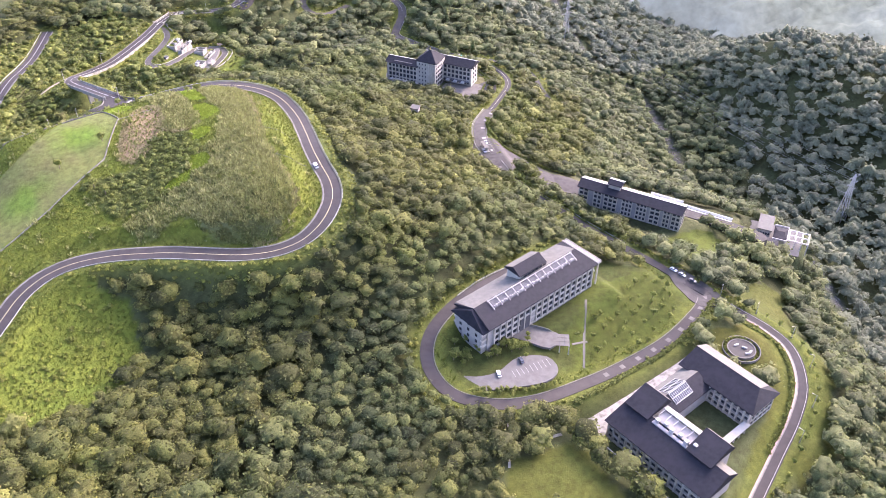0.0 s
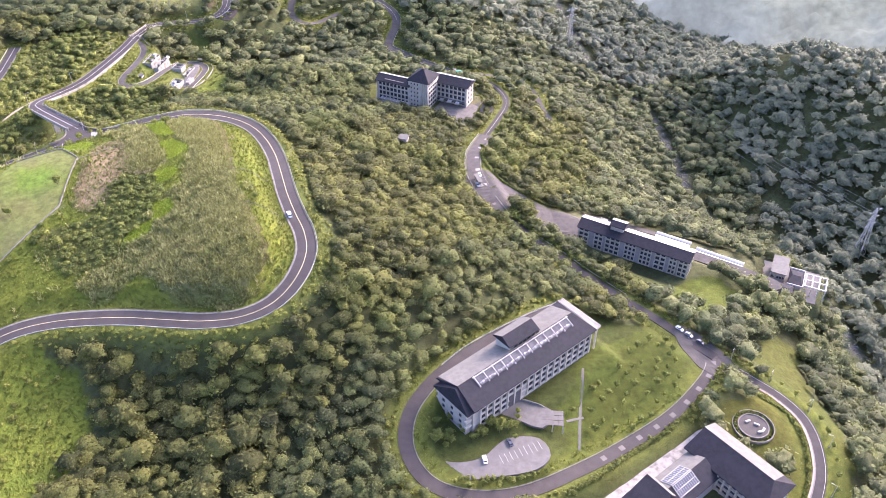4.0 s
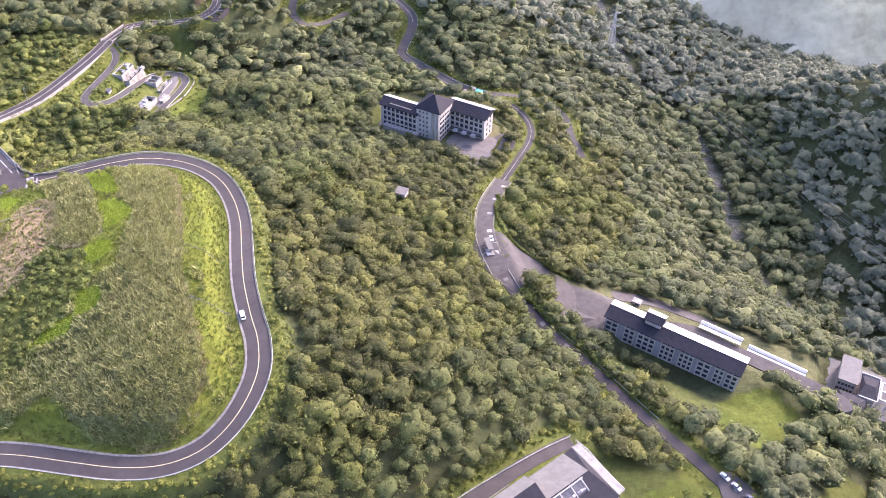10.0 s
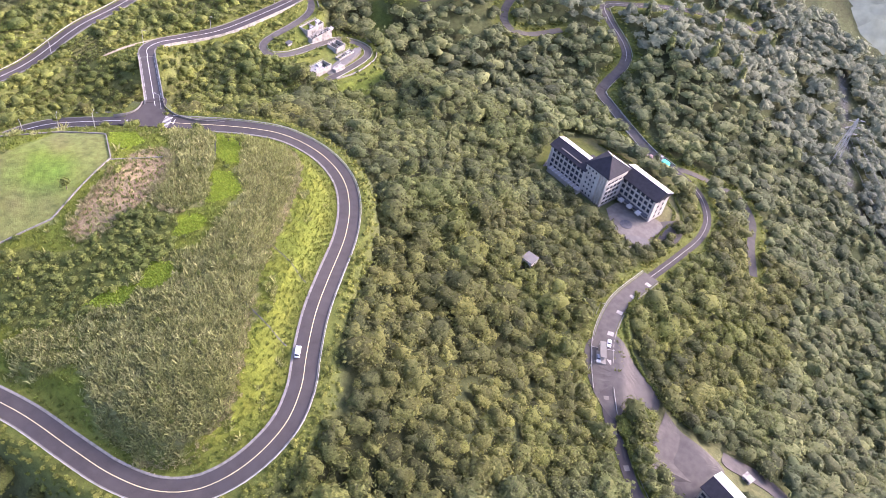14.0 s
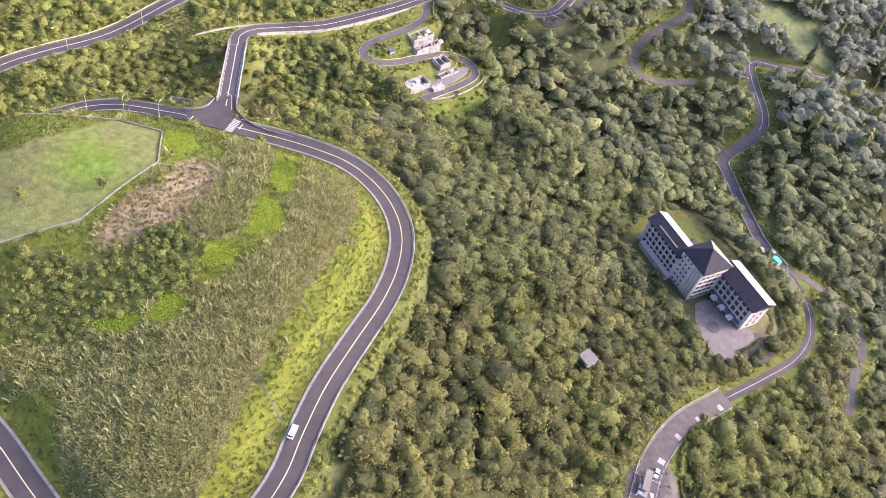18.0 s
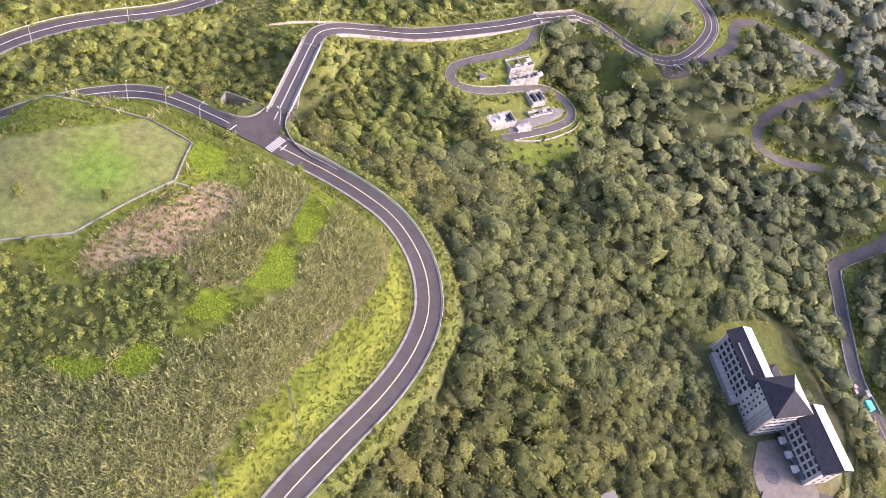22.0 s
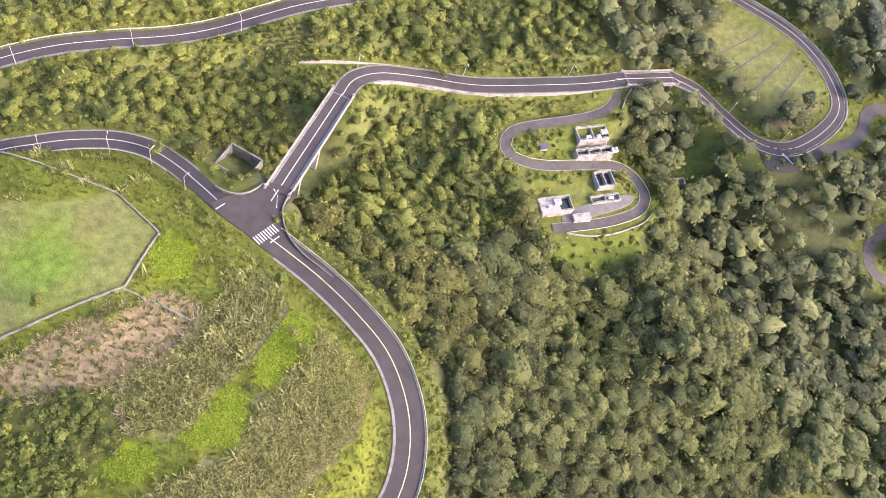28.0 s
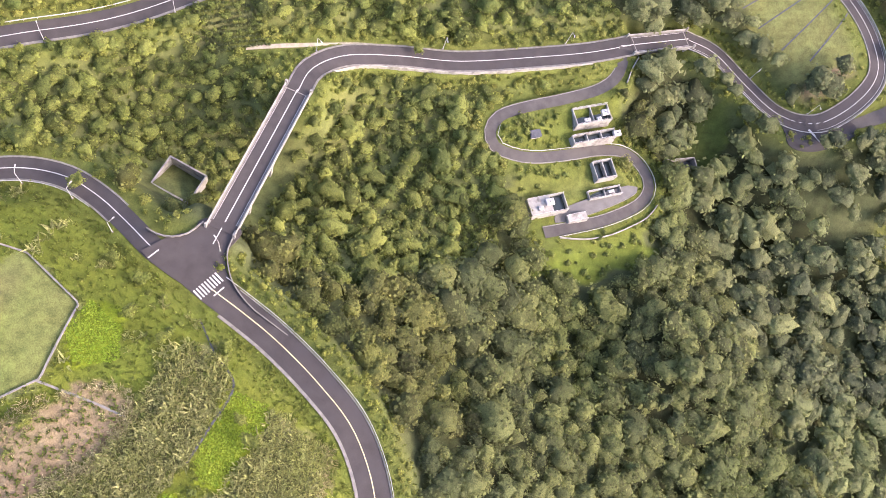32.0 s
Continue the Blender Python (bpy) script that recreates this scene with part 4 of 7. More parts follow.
border([(-99, 378), (-85, 374), (-74, 372)], "narrow dark drain across the grass", 0.2, 0.12, DARK)
border([(-190, 451.7), (-177.4, 452), (-167.4, 453.5), (-159, 443.5), (-153, 435.5)], "narrow dark drain along the reed stand", 0.3, 0.15, DARK)
for a, b in (((-235, 694), (-238, 721)), ((-225, 697), (-231, 730)), ((-213, 702), (-225, 734)), ((-204, 710), (-216, 734))):
    border([a, ((a[0] + b[0]) / 2, (a[1] + b[1]) / 2 + 0.5), b], "narrow dark drain across the terraced field", 0.3, 0.12, DARK)


# ---------------------------------------------------------------- plants
def sphere_dirs(n, rng, low=-0.25):
    """n even directions, none steeper down than low."""
    i = np.arange(n) + 0.5
    z = 1 - (1 - low) * i / n
    a = i * 2.399963 + rng.uniform(0, 6)
    r = np.sqrt(np.maximum(0, 1 - z * z))
    return np.c_[r * np.cos(a), r * np.sin(a), z]


def ico(rng, subdiv=1):
    bm = bmesh.new()
    bmesh.ops.create_icosphere(bm, subdivisions=subdiv, radius=1)
    v = np.array([p.co[:] for p in bm.verts])
    f = np.array([[p.index for p in q.verts] for q in bm.faces])
    bm.free()
    return v, f


def crown_template(seed, leaves, lobes=7, leaf=0.1, tall=0.85, fine=2, drop=-0.3):
    """A crown of unit radius: a dome swollen by uneven rounded lobes, with ragged sprays of leaves all over it. Returns corners and triangles."""
    rng = np.random.default_rng(seed)
    aim = sphere_dirs(lobes + 1, rng, -0.15) + rng.normal(0, 0.2, (lobes + 1, 3))
    aim /= np.linalg.norm(aim, axis=1)[:, None]
    reach, width = rng.uniform(0.74, 1.24, lobes + 1), rng.uniform(0.3, 0.6, lobes + 1)
    knob = rng.normal(0, 1, (lobes * 5, 3))
    knob /= np.linalg.norm(knob, axis=1)[:, None]
    rise = rng.uniform(0.05, 0.16, lobes * 5)

    def radius(d):
        turn = np.arccos(np.clip(d @ aim.T, -1, 1)) / width
        big = (reach * np.sqrt(np.maximum(0, 1 - 0.55 * turn ** 2))).max(1)
        small = (rise * np.maximum(0, 1 - (np.arccos(np.clip(d @ knob.T, -1, 1)) / 0.24) ** 2)).max(1)
        return np.maximum(big, 0.62) + small - 0.04

    iv, jf = ico(rng, fine)
    keep = iv[jf].mean(1)[:, 2] > drop
    used, inv = np.unique(jf[keep], return_inverse=True)
    shape = np.array((rng.uniform(0.8, 1.3), rng.uniform(0.8, 1.1), tall * rng.uniform(0.8, 1.25)))
    core = iv[used] * (radius(iv[used]) * 0.93 + rng.normal(0, 0.025, len(used)))[:, None] * shape
    d = sphere_dirs(leaves, rng, drop)
    d += rng.normal(0, 0.07, d.shape)
    d /= np.linalg.norm(d, axis=1)[:, None]
    p = d * (radius(d) * rng.uniform(0.92, 1.12, leaves))[:, None] * shape
    nrm = d + rng.normal(0, 0.55, d.shape) + np.array((0, 0, 0.25))
    nrm /= np.linalg.norm(nrm, axis=1)[:, None]
    u = np.cross(nrm, rng.normal(0, 1, d.shape))
    u /= np.linalg.norm(u, axis=1)[:, None]
    w = np.cross(nrm, u)
    s = leaf * rng.uniform(0.55, 1.45, (leaves, 1))
    quad = np.stack([p - u * s - w * s * 0.35, p + u * s * 0.4 - w * s * 0.75, p + u * s + w * s * 0.45, p - u * s * 0.35 + w * s * 0.75], 1)
    k = len(core) + np.arange(leaves * 4).reshape(leaves, 4)
    return np.vstack([core, quad.reshape(-1, 3)]), np.vstack([inv.reshape(-1, 3), k[:, [0, 1, 2]], k[:, [0, 2, 3]]])


def conifer_template(seed, leaves):
    """A narrow drooping crown, for the bamboo and cedar slopes."""
    rng = np.random.default_rng(seed)
    h = rng.uniform(0, 1, leaves) ** 0.8
    a = rng.uniform(0, 2 * math.pi, leaves)
    r = (1 - h) * 0.6 * rng.uniform(0.75, 1.1, leaves) + 0.05
    p = np.c_[r * np.cos(a), r * np.sin(a), h * 2.1 - 0.6]
    out = np.c_[np.cos(a), np.sin(a), np.full(leaves, -0.7)]
    side = np.c_[-np.sin(a), np.cos(a), np.zeros(leaves)]
    s = rng.uniform(0.14, 0.24, (leaves, 1))
    quad = np.stack([p - side * s * 0.7, p + out * s, p + side * s * 0.7, p - out * s * 0.5], 1).reshape(-1, 3)
    k = np.arange(leaves * 4).reshape(leaves, 4)
    iv, jf = ico(rng, 2)
    heart = iv * np.array((0.36, 0.36, 0.85)) + np.array((0, 0, 0.1))
    return np.vstack([heart, quad]), np.vstack([jf, np.r_[k[:, [0, 1, 2]], k[:, [0, 2, 3]]] + len(heart)])


def clump_template(seed, blades, lean=0.5, width=0.07):
    """A tuft of unit height: bent blades."""
    rng = np.random.default_rng(seed)
    a = rng.uniform(0, 2 * math.pi, blades)
    foot = rng.normal(0, 0.28, (blades, 2))
    h = rng.uniform(0.55, 1.1, blades)
    out = rng.uniform(0.15, 1.0, blades) * lean
    tip = np.c_[foot[:, 0] + np.cos(a) * out, foot[:, 1] + np.sin(a) * out, h]
    side = np.c_[-np.sin(a), np.cos(a), np.zeros(blades)] * width
    low = np.c_[foot, np.zeros(blades)]
    mid = (low + tip) / 2 + np.c_[np.zeros((blades, 2)), 0.12 * h]
    v = np.stack([low - side, low + side, mid + side * 1.2, mid - side * 1.2, tip], 1).reshape(-1, 3)
    k = np.arange(blades * 5).reshape(blades, 5)
    return v, np.r_[k[:, [0, 1, 2]], k[:, [0, 2, 3]], k[:, [3, 2, 4]]]


def scatter(name, templates, which, places, sizes, turns, tints, material, label, category):
    """Many plants in one mesh: each a turned and scaled copy of a template, with a tint of its own."""
    vs, fs, ts, base = [], [], [], 0
    for k, (tv, tf) in enumerate(templates):
        sel = np.where(which == k)[0]
        if not len(sel):
            continue
        c, s = np.cos(turns[sel])[:, None], np.sin(turns[sel])[:, None]
        x = (tv[None, :, 0] * c - tv[None, :, 1] * s) * sizes[sel, 0:1]
        y = (tv[None, :, 0] * s + tv[None, :, 1] * c) * sizes[sel, 0:1]
        z = tv[None, :, 2] * sizes[sel, 1:2]
        v = np.stack([x, y, np.broadcast_to(z, x.shape)], -1) + places[sel][:, None, :]
        vs.append(v.reshape(-1, 3))
        fs.append((tf[None] + base + len(tv) * np.arange(len(sel))[:, None, None]).reshape(-1, 3))
        ts.append(np.repeat(tints[sel], len(tv)))
        base += len(tv) * len(sel)
    v, f, t = np.vstack(vs).astype(np.float32), np.vstack(fs).astype(np.int32), np.concatenate(ts).astype(np.float32)
    me = bpy.data.meshes.new(name)
    me.vertices.add(len(v))
    me.vertices.foreach_set("co", v.ravel())
    me.loops.add(f.size)
    me.loops.foreach_set("vertex_index", f.ravel())
    me.polygons.add(len(f))
    me.polygons.foreach_set("loop_start", np.arange(0, f.size, 3, dtype=np.int32))
    me.update(calc_edges=True)
    me.attributes.new("tint", "FLOAT", "POINT").data.foreach_set("value", t)
    me.polygons.foreach_set("use_smooth", np.ones(len(f), bool))
    me.materials.append(material)
    return tagged(new(name, me), label, category, kind="stuff")


def jitter_grid(x0, x1, y0, y1, step, seed):
    rng = np.random.default_rng(seed)
    gx, gy = np.meshgrid(np.arange(x0, x1, step), np.arange(y0, y1, step), indexing="ij")
    gx = gx + (np.arange(gx.shape[1]) % 2)[None] * step / 2
    return (gx + rng.uniform(-0.42, 0.42, gx.shape) * step).ravel(), (gy + rng.uniform(-0.42, 0.42, gx.shape) * step).ravel(), rng


def line_distance(key, x, y):
    """Distance to the middle of one road."""
    c = LINES[key]
    out = np.empty(len(x))
    for i in range(0, len(x), 20000):
        out[i:i + 20000] = np.hypot(x[i:i + 20000, None] - c[None, :, 0], y[i:i + 20000, None] - c[None, :, 1]).min(1)
    return out


def clear_of_pads(x, y, gap):
    ok = np.ones(x.shape, bool)
    for a, b in ((BRIDGE_NEAR, BRIDGE_FAR), (BRIDGE2_A, BRIDGE2_B)):
        u = np.clip(((x - a[0]) * (b[0] - a[0]) + (y - a[1]) * (b[1] - a[1])) / ((b[0] - a[0]) ** 2 + (b[1] - a[1]) ** 2), 0, 1)
        ok &= np.hypot(x - a[0] - u * (b[0] - a[0]), y - a[1] - u * (b[1] - a[1])) > 5.0 + gap * 0.6
    for pad in PADS:
        u, v = local(pad, x, y)
        ok &= (np.abs(u) > PADS[pad][2] + gap) | (np.abs(v) > PADS[pad][3] + gap)
    return ok


CROWNS = [crown_template(s, 150, 10 + s % 6, 0.1, 0.78, 2, 0.0) for s in range(20)]
CROWNS_FAR = [crown_template(220 + s, 56, 9, 0.12, 0.82, 2, 0.1) for s in range(10)]
CROWNS_HILL = [crown_template(240 + s, 26, 7, 0.14, 0.8, 2, 0.15) for s in range(8)]
CEDARS = [conifer_template(40 + s, 70) for s in range(3)]
VIEW = [(-60, 150), (150, 150), (240, 215), (340, 380), (480, 560), (600, 700), (520, 860), (400, 890), (180, 950), (-100, 960), (-230, 850), (-345, 640), (-345, 330), (-240, 190), (-170, 165)]


def woods():
    x, y, rng = jitter_grid(-350, 620, 150, 1060, 5.7, 11)
    keep = inside(VIEW, x, y)
    x, y = x[keep], y[keep]
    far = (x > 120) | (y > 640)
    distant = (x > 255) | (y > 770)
    thin = rng.uniform(0, 1, x.shape)
    road, _ = road_distance(x, y)
    gone = (far & (thin < 0.36)) | (distant & (thin < 0.52)) | (road < 4.2) | ~clear_of_pads(x, y, 4.0)
    gone &= ~((line_distance("hedge", x, y) < 12) & (road > 1.6) & (y > 372) & (y < 440) & clear_of_pads(x, y, 4.0))
    gone |= line_distance("loop", x, y) < 14.5
    gone |= (line_distance("north", x, y) < 9.5) | (line_distance("west", x, y) < 9)
    for poly in OPEN_GROUND:
        gone |= inside(poly, x, y)
    s = smooth_line(STREAM)
    bed = np.min(np.hypot(x[:, None] - s[None, ::3, 0], y[:, None] - s[None, ::3, 1]), axis=1)
    gone |= bed < 6
    gone |= (np.hypot(x + 236, y - 488) < 9) | (np.hypot(x + 241, y - 460) < 11)
    scrub = inside(SCRUB, x, y)
    x, y, road, scrub, far, distant = x[~gone], y[~gone], road[~gone], scrub[~gone], far[~gone], distant[~gone]
    z = ground_z(x, y)
    n = len(x)
    # old stands with broad crowns and younger, closer ones drift over the slopes
    stand = 0.5 + 0.5 * np.sin(x / 29 + 1.7 * np.sin(y / 37)) * np.cos(y / 33 - x / 61)
    pick = rng.uniform(0, 1, n) + 0.5 * (stand - 0.5)
    size = np.where(pick < 0.45, rng.uniform(2.8, 4.0, n), np.where(pick < 0.85, rng.uniform(3.8, 5.2, n), rng.uniform(5.0, 7.4, n)))
    size[far] = rng.uniform(4.2, 7.6, far.sum())
    size[distant] *= 1.2
    size *= np.clip(0.5 + road / 16, 0.55, 1)
    size[scrub] *= 0.8
    high = size * rng.uniform(0.65, 1.05, n)
    turn = rng.uniform(0, 6.28, n)
    drift = 0.5 + 0.5 * np.sin(x / 41 + 2 * np.sin(y / 53))
    tint = np.clip(rng.normal(0.42, 0.3, n) + 0.3 * (drift - 0.5) + 0.15 * scrub, 0, 1)
    lift = np.where(scrub, 0.3, 1.8) + high * rng.uniform(0.3, 0.6, n) + np.where(size > 5.4, rng.uniform(0.0, 1.8, n), 0.0)
    cedar = ~scrub & ((~far & (y > 540) & (x > -190) & (x < -60)) | (far & (x < 60) & (x > -130))) & (rng.uniform(0, 1, n) < 0.05)
    deep = (x > -190) & (x < -60) & (y > 520) | (np.sin(x / 37 - y / 61) > 0.6)
    places = np.c_[x, y, z + lift]
    sizes = np.c_[size, high]
    for sel, temps, mat, label in (
            (scrub & ~far, CROWNS_FAR, BUSH, "low tangled scrub of shrubs and young trees"),
            (~far & ~cedar & ~deep & ~scrub, CROWNS, LEAVES, "dense broad-leaved forest in many greens on the slopes"),
            (~far & ~cedar & deep & ~scrub, CROWNS, LEAVES_DARK, "darker forest in the ravine and hollows"),
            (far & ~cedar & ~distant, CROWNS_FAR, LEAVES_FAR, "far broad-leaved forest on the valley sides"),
            (far & ~cedar & distant, CROWNS_HILL, LEAVES_HAZE, "distant woods across the river, haze put into their leaf colour"),
            (cedar, CEDARS, LEAVES_DARK, "stand of narrow drooping trees in the ravine")):
        k = np.where(sel)[0]
        sz = sizes[k].copy()
        if temps is CEDARS:
            sz *= np.array((0.85, 1.15))
        scatter("forest", temps, rng.integers(0, len(temps), len(k)), places[k], sz, turn[k], tint[k], mat, label, "forest")


woods()


def undergrowth():
    """Low bushes along the road edges and wood margins, on scrub land and in the bush belt of the hill."""
    x, y, rng = jitter_grid(-345, 300, 170, 800, 2.9, 23)
    keep = inside(VIEW, x, y)
    x, y = x[keep], y[keep]
    road, _ = road_distance(x, y)
    belt = inside(BUSHES, x, y)
    scrub = inside(SCRUB, x, y)
    rand = rng.uniform(0, 1, x.shape)
    openl = np.zeros(x.shape, bool)
    for poly in OPEN_GROUND:
        openl |= inside(poly, x, y)
    loop = line_distance("loop", x, y)
    edge = (road > 1.8) & (road < 7.5) & ~openl & (rand < 0.7) & ((loop > 8) | (rand < 0.3))
    edge |= (loop < 13.5) & (loop > 6.4) & ~openl & (rand < 0.95)
    hill = inside(HILLTOP, x, y) & ~inside(FIELD, x, y) & (rand < 0.018) & (road > 3)
    hill |= inside(MEADOW, x, y) & (rand < 0.3)
    hill |= (inside(TANK_LAWN, x, y) | inside(SHELF, x, y) | inside(TANK_SLOPE, x, y)) & (rand < 0.4) & (road > 2)
    hill |= (np.hypot(x + 186, y - 440) < 16) & (rand < 0.2) & (road > 3)
    keep = ((belt & (rand < 0.95)) | edge | (scrub & (rand < 0.95)) | hill) & (road > 1.6) & clear_of_pads(x, y, 0.5)
    for poly in BRIGHT:
        keep &= ~inside(poly, x, y)
    keep &= np.hypot(x + 241, y - 460) > 10
    x, y, belt, edge = x[keep], y[keep], belt[keep], edge[keep]
    n = len(x)
    size = rng.uniform(0.7, 1.9, n)
    size[belt] *= 1.55
    size[inside(SCRUB, x, y)] *= 1.25
    temps = [crown_template(60 + s, 34, 4, 0.19, 0.85, 1, -0.1) for s in range(6)]
    pale = edge | inside(MEADOW, x, y)
    turns, squat = rng.uniform(0, 6.28, n), rng.uniform(0.6, 1.0, n)
    tints = np.clip(rng.normal(0.4, 0.25, n), 0, 1)
    for sel, mat, label in ((~pale, BUSH, "low green bushes on banks and in the scrub"), (pale, VERGE, "bright yellow-green shrubs and tall grass along the roads")):
        k = np.where(sel)[0]
        scatter("undergrowth", temps, rng.integers(0, 6, len(k)), np.c_[x[k], y[k], ground_z(x[k], y[k]) + size[k] * 0.35], np.c_[size[k], size[k] * squat[k]], turns[k], tints[k], mat, label, "bushes")


undergrowth()


def grasses():
    x, y, rng = jitter_grid(-250, -62, 276, 478, 0.95, 31)
    wob = 1.5 * np.sin(x / 2.3) * np.cos(y / 3.1)
    keep = inside(REEDS_A, x + wob, y - wob) | inside(REEDS_B, x + wob, y - wob)
    loose = rng.uniform(0, 1, x.shape)
    keep |= (inside(REEDS_C, x + wob, y - wob) & (loose < 0.55)) | (inside(BROWN, x, y) & (np.sin(x * 0.5 + y * 0.16) > -0.2) & (loose < 0.25))
    patchy = np.sin(x / 4.3 + 1.5 * np.sin(y / 6.1)) * np.sin(y / 5.2 - 1.2 * np.sin(x / 7.7)) + 0.5 * np.sin(x / 1.9 + y / 2.3)
    road, _ = road_distance(x, y)
    keep |= inside(HILLTOP, x, y) & ~inside(FIELD, x, y) & ~inside(BUSHES, x, y) & ~inside(BROWN, x, y) & (patchy > 0.75) & (loose < 0.3) & (road > 3.5)
    for poly in BRIGHT:
        keep &= ~inside(poly, x, y)
    x, y = x[keep], y[keep]
    n = len(x)
    size = rng.uniform(0.7, 1.75, n) * np.where(inside(BROWN, x, y), 0.55, 1.0) * (1 + 0.3 * np.sin(x * 0.45 + np.sin(y * 0.3)) * np.sin(y * 0.5) + 0.35 * np.sin(x * 1.5 + 1.3 * np.sin(y * 0.9)) * np.sin(y * 1.35 - 0.8 * np.sin(x * 0.7)))
    temps = [clump_template(70 + s, 11, 1.2, 0.085) for s in range(6)]
    scatter("reeds", temps, rng.integers(0, 6, n), np.c_[x, y, ground_z(x, y) - 0.1], np.c_[size, size * 1.15], rng.uniform(0, 6.28, n),
            np.clip(rng.normal(0.4, 0.25, n), 0, 1), REED, "tall grey-green silver grass in a dense stand", "reeds")
    x, y, rng = jitter_grid(-262, -55, 200, 480, 1.85, 32)
    road, _ = road_distance(x, y)
    keep = ((inside(HILLTOP, x, y) & ~inside(FIELD, x, y)) | inside(MEADOW, x, y)) & (road > 1.6) & ~inside(REEDS_A, x, y) & ~inside(BUSHES, x, y)
    for poly in BRIGHT:
        keep &= ~inside(poly, x, y)
    x2, y2, _ = jitter_grid(-345, 120, 250, 760, 2.2, 33)
    road2, _ = road_distance(x2, y2)
    loop2 = line_distance("loop", x2, y2)
    k2 = (road2 > 1.3) & ((road2 < 6) | (loop2 < 13)) & (np.sin(x2 / 9) + np.cos(y2 / 11) > -0.6) & clear_of_pads(x2, y2, 0)
    x, y = np.r_[x[keep], x2[k2]], np.r_[y[keep], y2[k2]]
    n = len(x)
    size = rng.uniform(0.5, 1.3, n)
    temps = [clump_template(80 + s, 7, 0.9, 0.12) for s in range(4)]
    scatter("grass", temps, rng.integers(0, 4, n), np.c_[x, y, ground_z(x, y) - 0.05], np.c_[size * 1.1, size], rng.uniform(0, 6.28, n),
            np.clip(rng.normal(0.45, 0.3, n), 0, 1), TUFT, "long yellow-green grass tufts on verges and banks", "grass")


grasses()


def fresh_grass():
    """Short bright grass in the mown strips between the reed stands, and dry pale grass along the reed edge."""
    x, y, rng = jitter_grid(-205, -120, 345, 465, 0.62, 34)
    keep = np.zeros(x.shape, bool)
    for poly in BRIGHT:
        keep |= inside(poly, x, y)
    x, y = x[keep], y[keep]
    n = len(x)
    size = rng.uniform(0.3, 0.55, n)
    scatter("grass", [clump_template(90 + s, 5, 1.1, 0.2) for s in range(3)], rng.integers(0, 3, n), np.c_[x, y, ground_z(x, y) - 0.03], np.c_[size * 1.5, size], rng.uniform(0, 6.28, n),
            np.clip(rng.normal(0.5, 0.25, n), 0, 1), TUFT_BRIGHT, "short bright green grass between the reed stands", "grass")
    rim = []
    for poly, closed in ((REEDS_A[1:10], False), (REEDS_B[8:], False), (BROWN, True)):
        line = smooth_line(list(poly) + ([poly[0]] if closed else []), 0.8)[:, :2]
        rim.append(np.repeat(line, 3, 0) + rng.normal(0, 0.8, (len(line) * 3, 2)))
    p = np.vstack(rim)
    p = p[rng.uniform(0, 1, len(p)) < 0.6 + 0.4 * np.sin(p[:, 0] / 5 + p[:, 1] / 7)]
    n = len(p)
    size = rng.uniform(0.7, 1.5, n)
    scatter("grass", [clump_template(95 + s, 9, 1.2, 0.07) for s in range(3)], rng.integers(0, 3, n), np.c_[p, ground_z(p[:, 0], p[:, 1]) - 0.05], np.c_[size, size * 1.1], rng.uniform(0, 6.28, n),
            rng.uniform(0, 1, n), DRY, "dry straw-coloured grass along the reed edges", "grass")


fresh_grass()
TREE_MESHES = {}


def tree_at(x, y, r, seed, label, kind="tree", group=""):
    """A single tree: tapered trunk with limbs, and a leafy crown."""
    key = seed % 5
    if key not in TREE_MESHES:
        tv, tf = crown_template(100 + key, 150, 6, 0.12)
        me = bpy.data.meshes.new("crown")
        me.from_pydata([tuple(p) for p in tv], [], [tuple(map(int, q)) for q in tf])
        me.update()
        me.attributes.new("tint", "FLOAT", "POINT").data.foreach_set("value", np.full(len(tv), 0.45 + 0.12 * key, np.float32))
        me.materials.append(BUSH)
        bm = bmesh.new()
        tube(bm, (0, 0, -0.3), (0.03, 0.02, 0.9), 0.09, 7, 0.055)
        for i in range(4):
            a = i * 1.6 + key
            tube(bm, (0.03, 0.02, 0.75), (0.4 * math.cos(a), 0.4 * math.sin(a), 1.25), 0.04, 5, 0.015)
        TREE_MESHES[key] = (me, mesh_of("trunk", bm, BARK))
    crown, trunk = TREE_MESHES[key]
    ob = thing(kind, pose(x, y, gz(x, y), 0, 0, seed * 47 % 360), label, kind, group)
    link_mesh("trunk", trunk, ob, m=Matrix.Diagonal((r, r, r, 1)))
    link_mesh("crown", crown, ob, m=Matrix.Translation((0, 0, r * 1.35)) @ Matrix.Diagonal((r, r, r * 0.95, 1)))
    return ob


TREE_SPOTS = [(-86, 378, 2.0), (-189, 388, 2.6), (-178, 405, 2.2), (-196, 436, 2.8), (-186, 441, 2.2), (-206, 441, 2.6), (-215, 436, 2.4), (-205, 365, 2.6),
              (-183, 352, 3.4), (-176, 348, 3.0), (-243, 434, 2.8), (-250, 400, 2.6), (-152, 452, 2.6), (-98, 352, 1.6), (-158, 452, 2.0), (-260, 557, 2.4), (-178, 455, 2.8)]
for i, (x, y, r) in enumerate(TREE_SPOTS):
    tree_at(x, y, r, i, "small bushy tree standing alone in the hill grass", group="trees on the grassy hill")
rng_lawn = random.Random(4)
k = 0
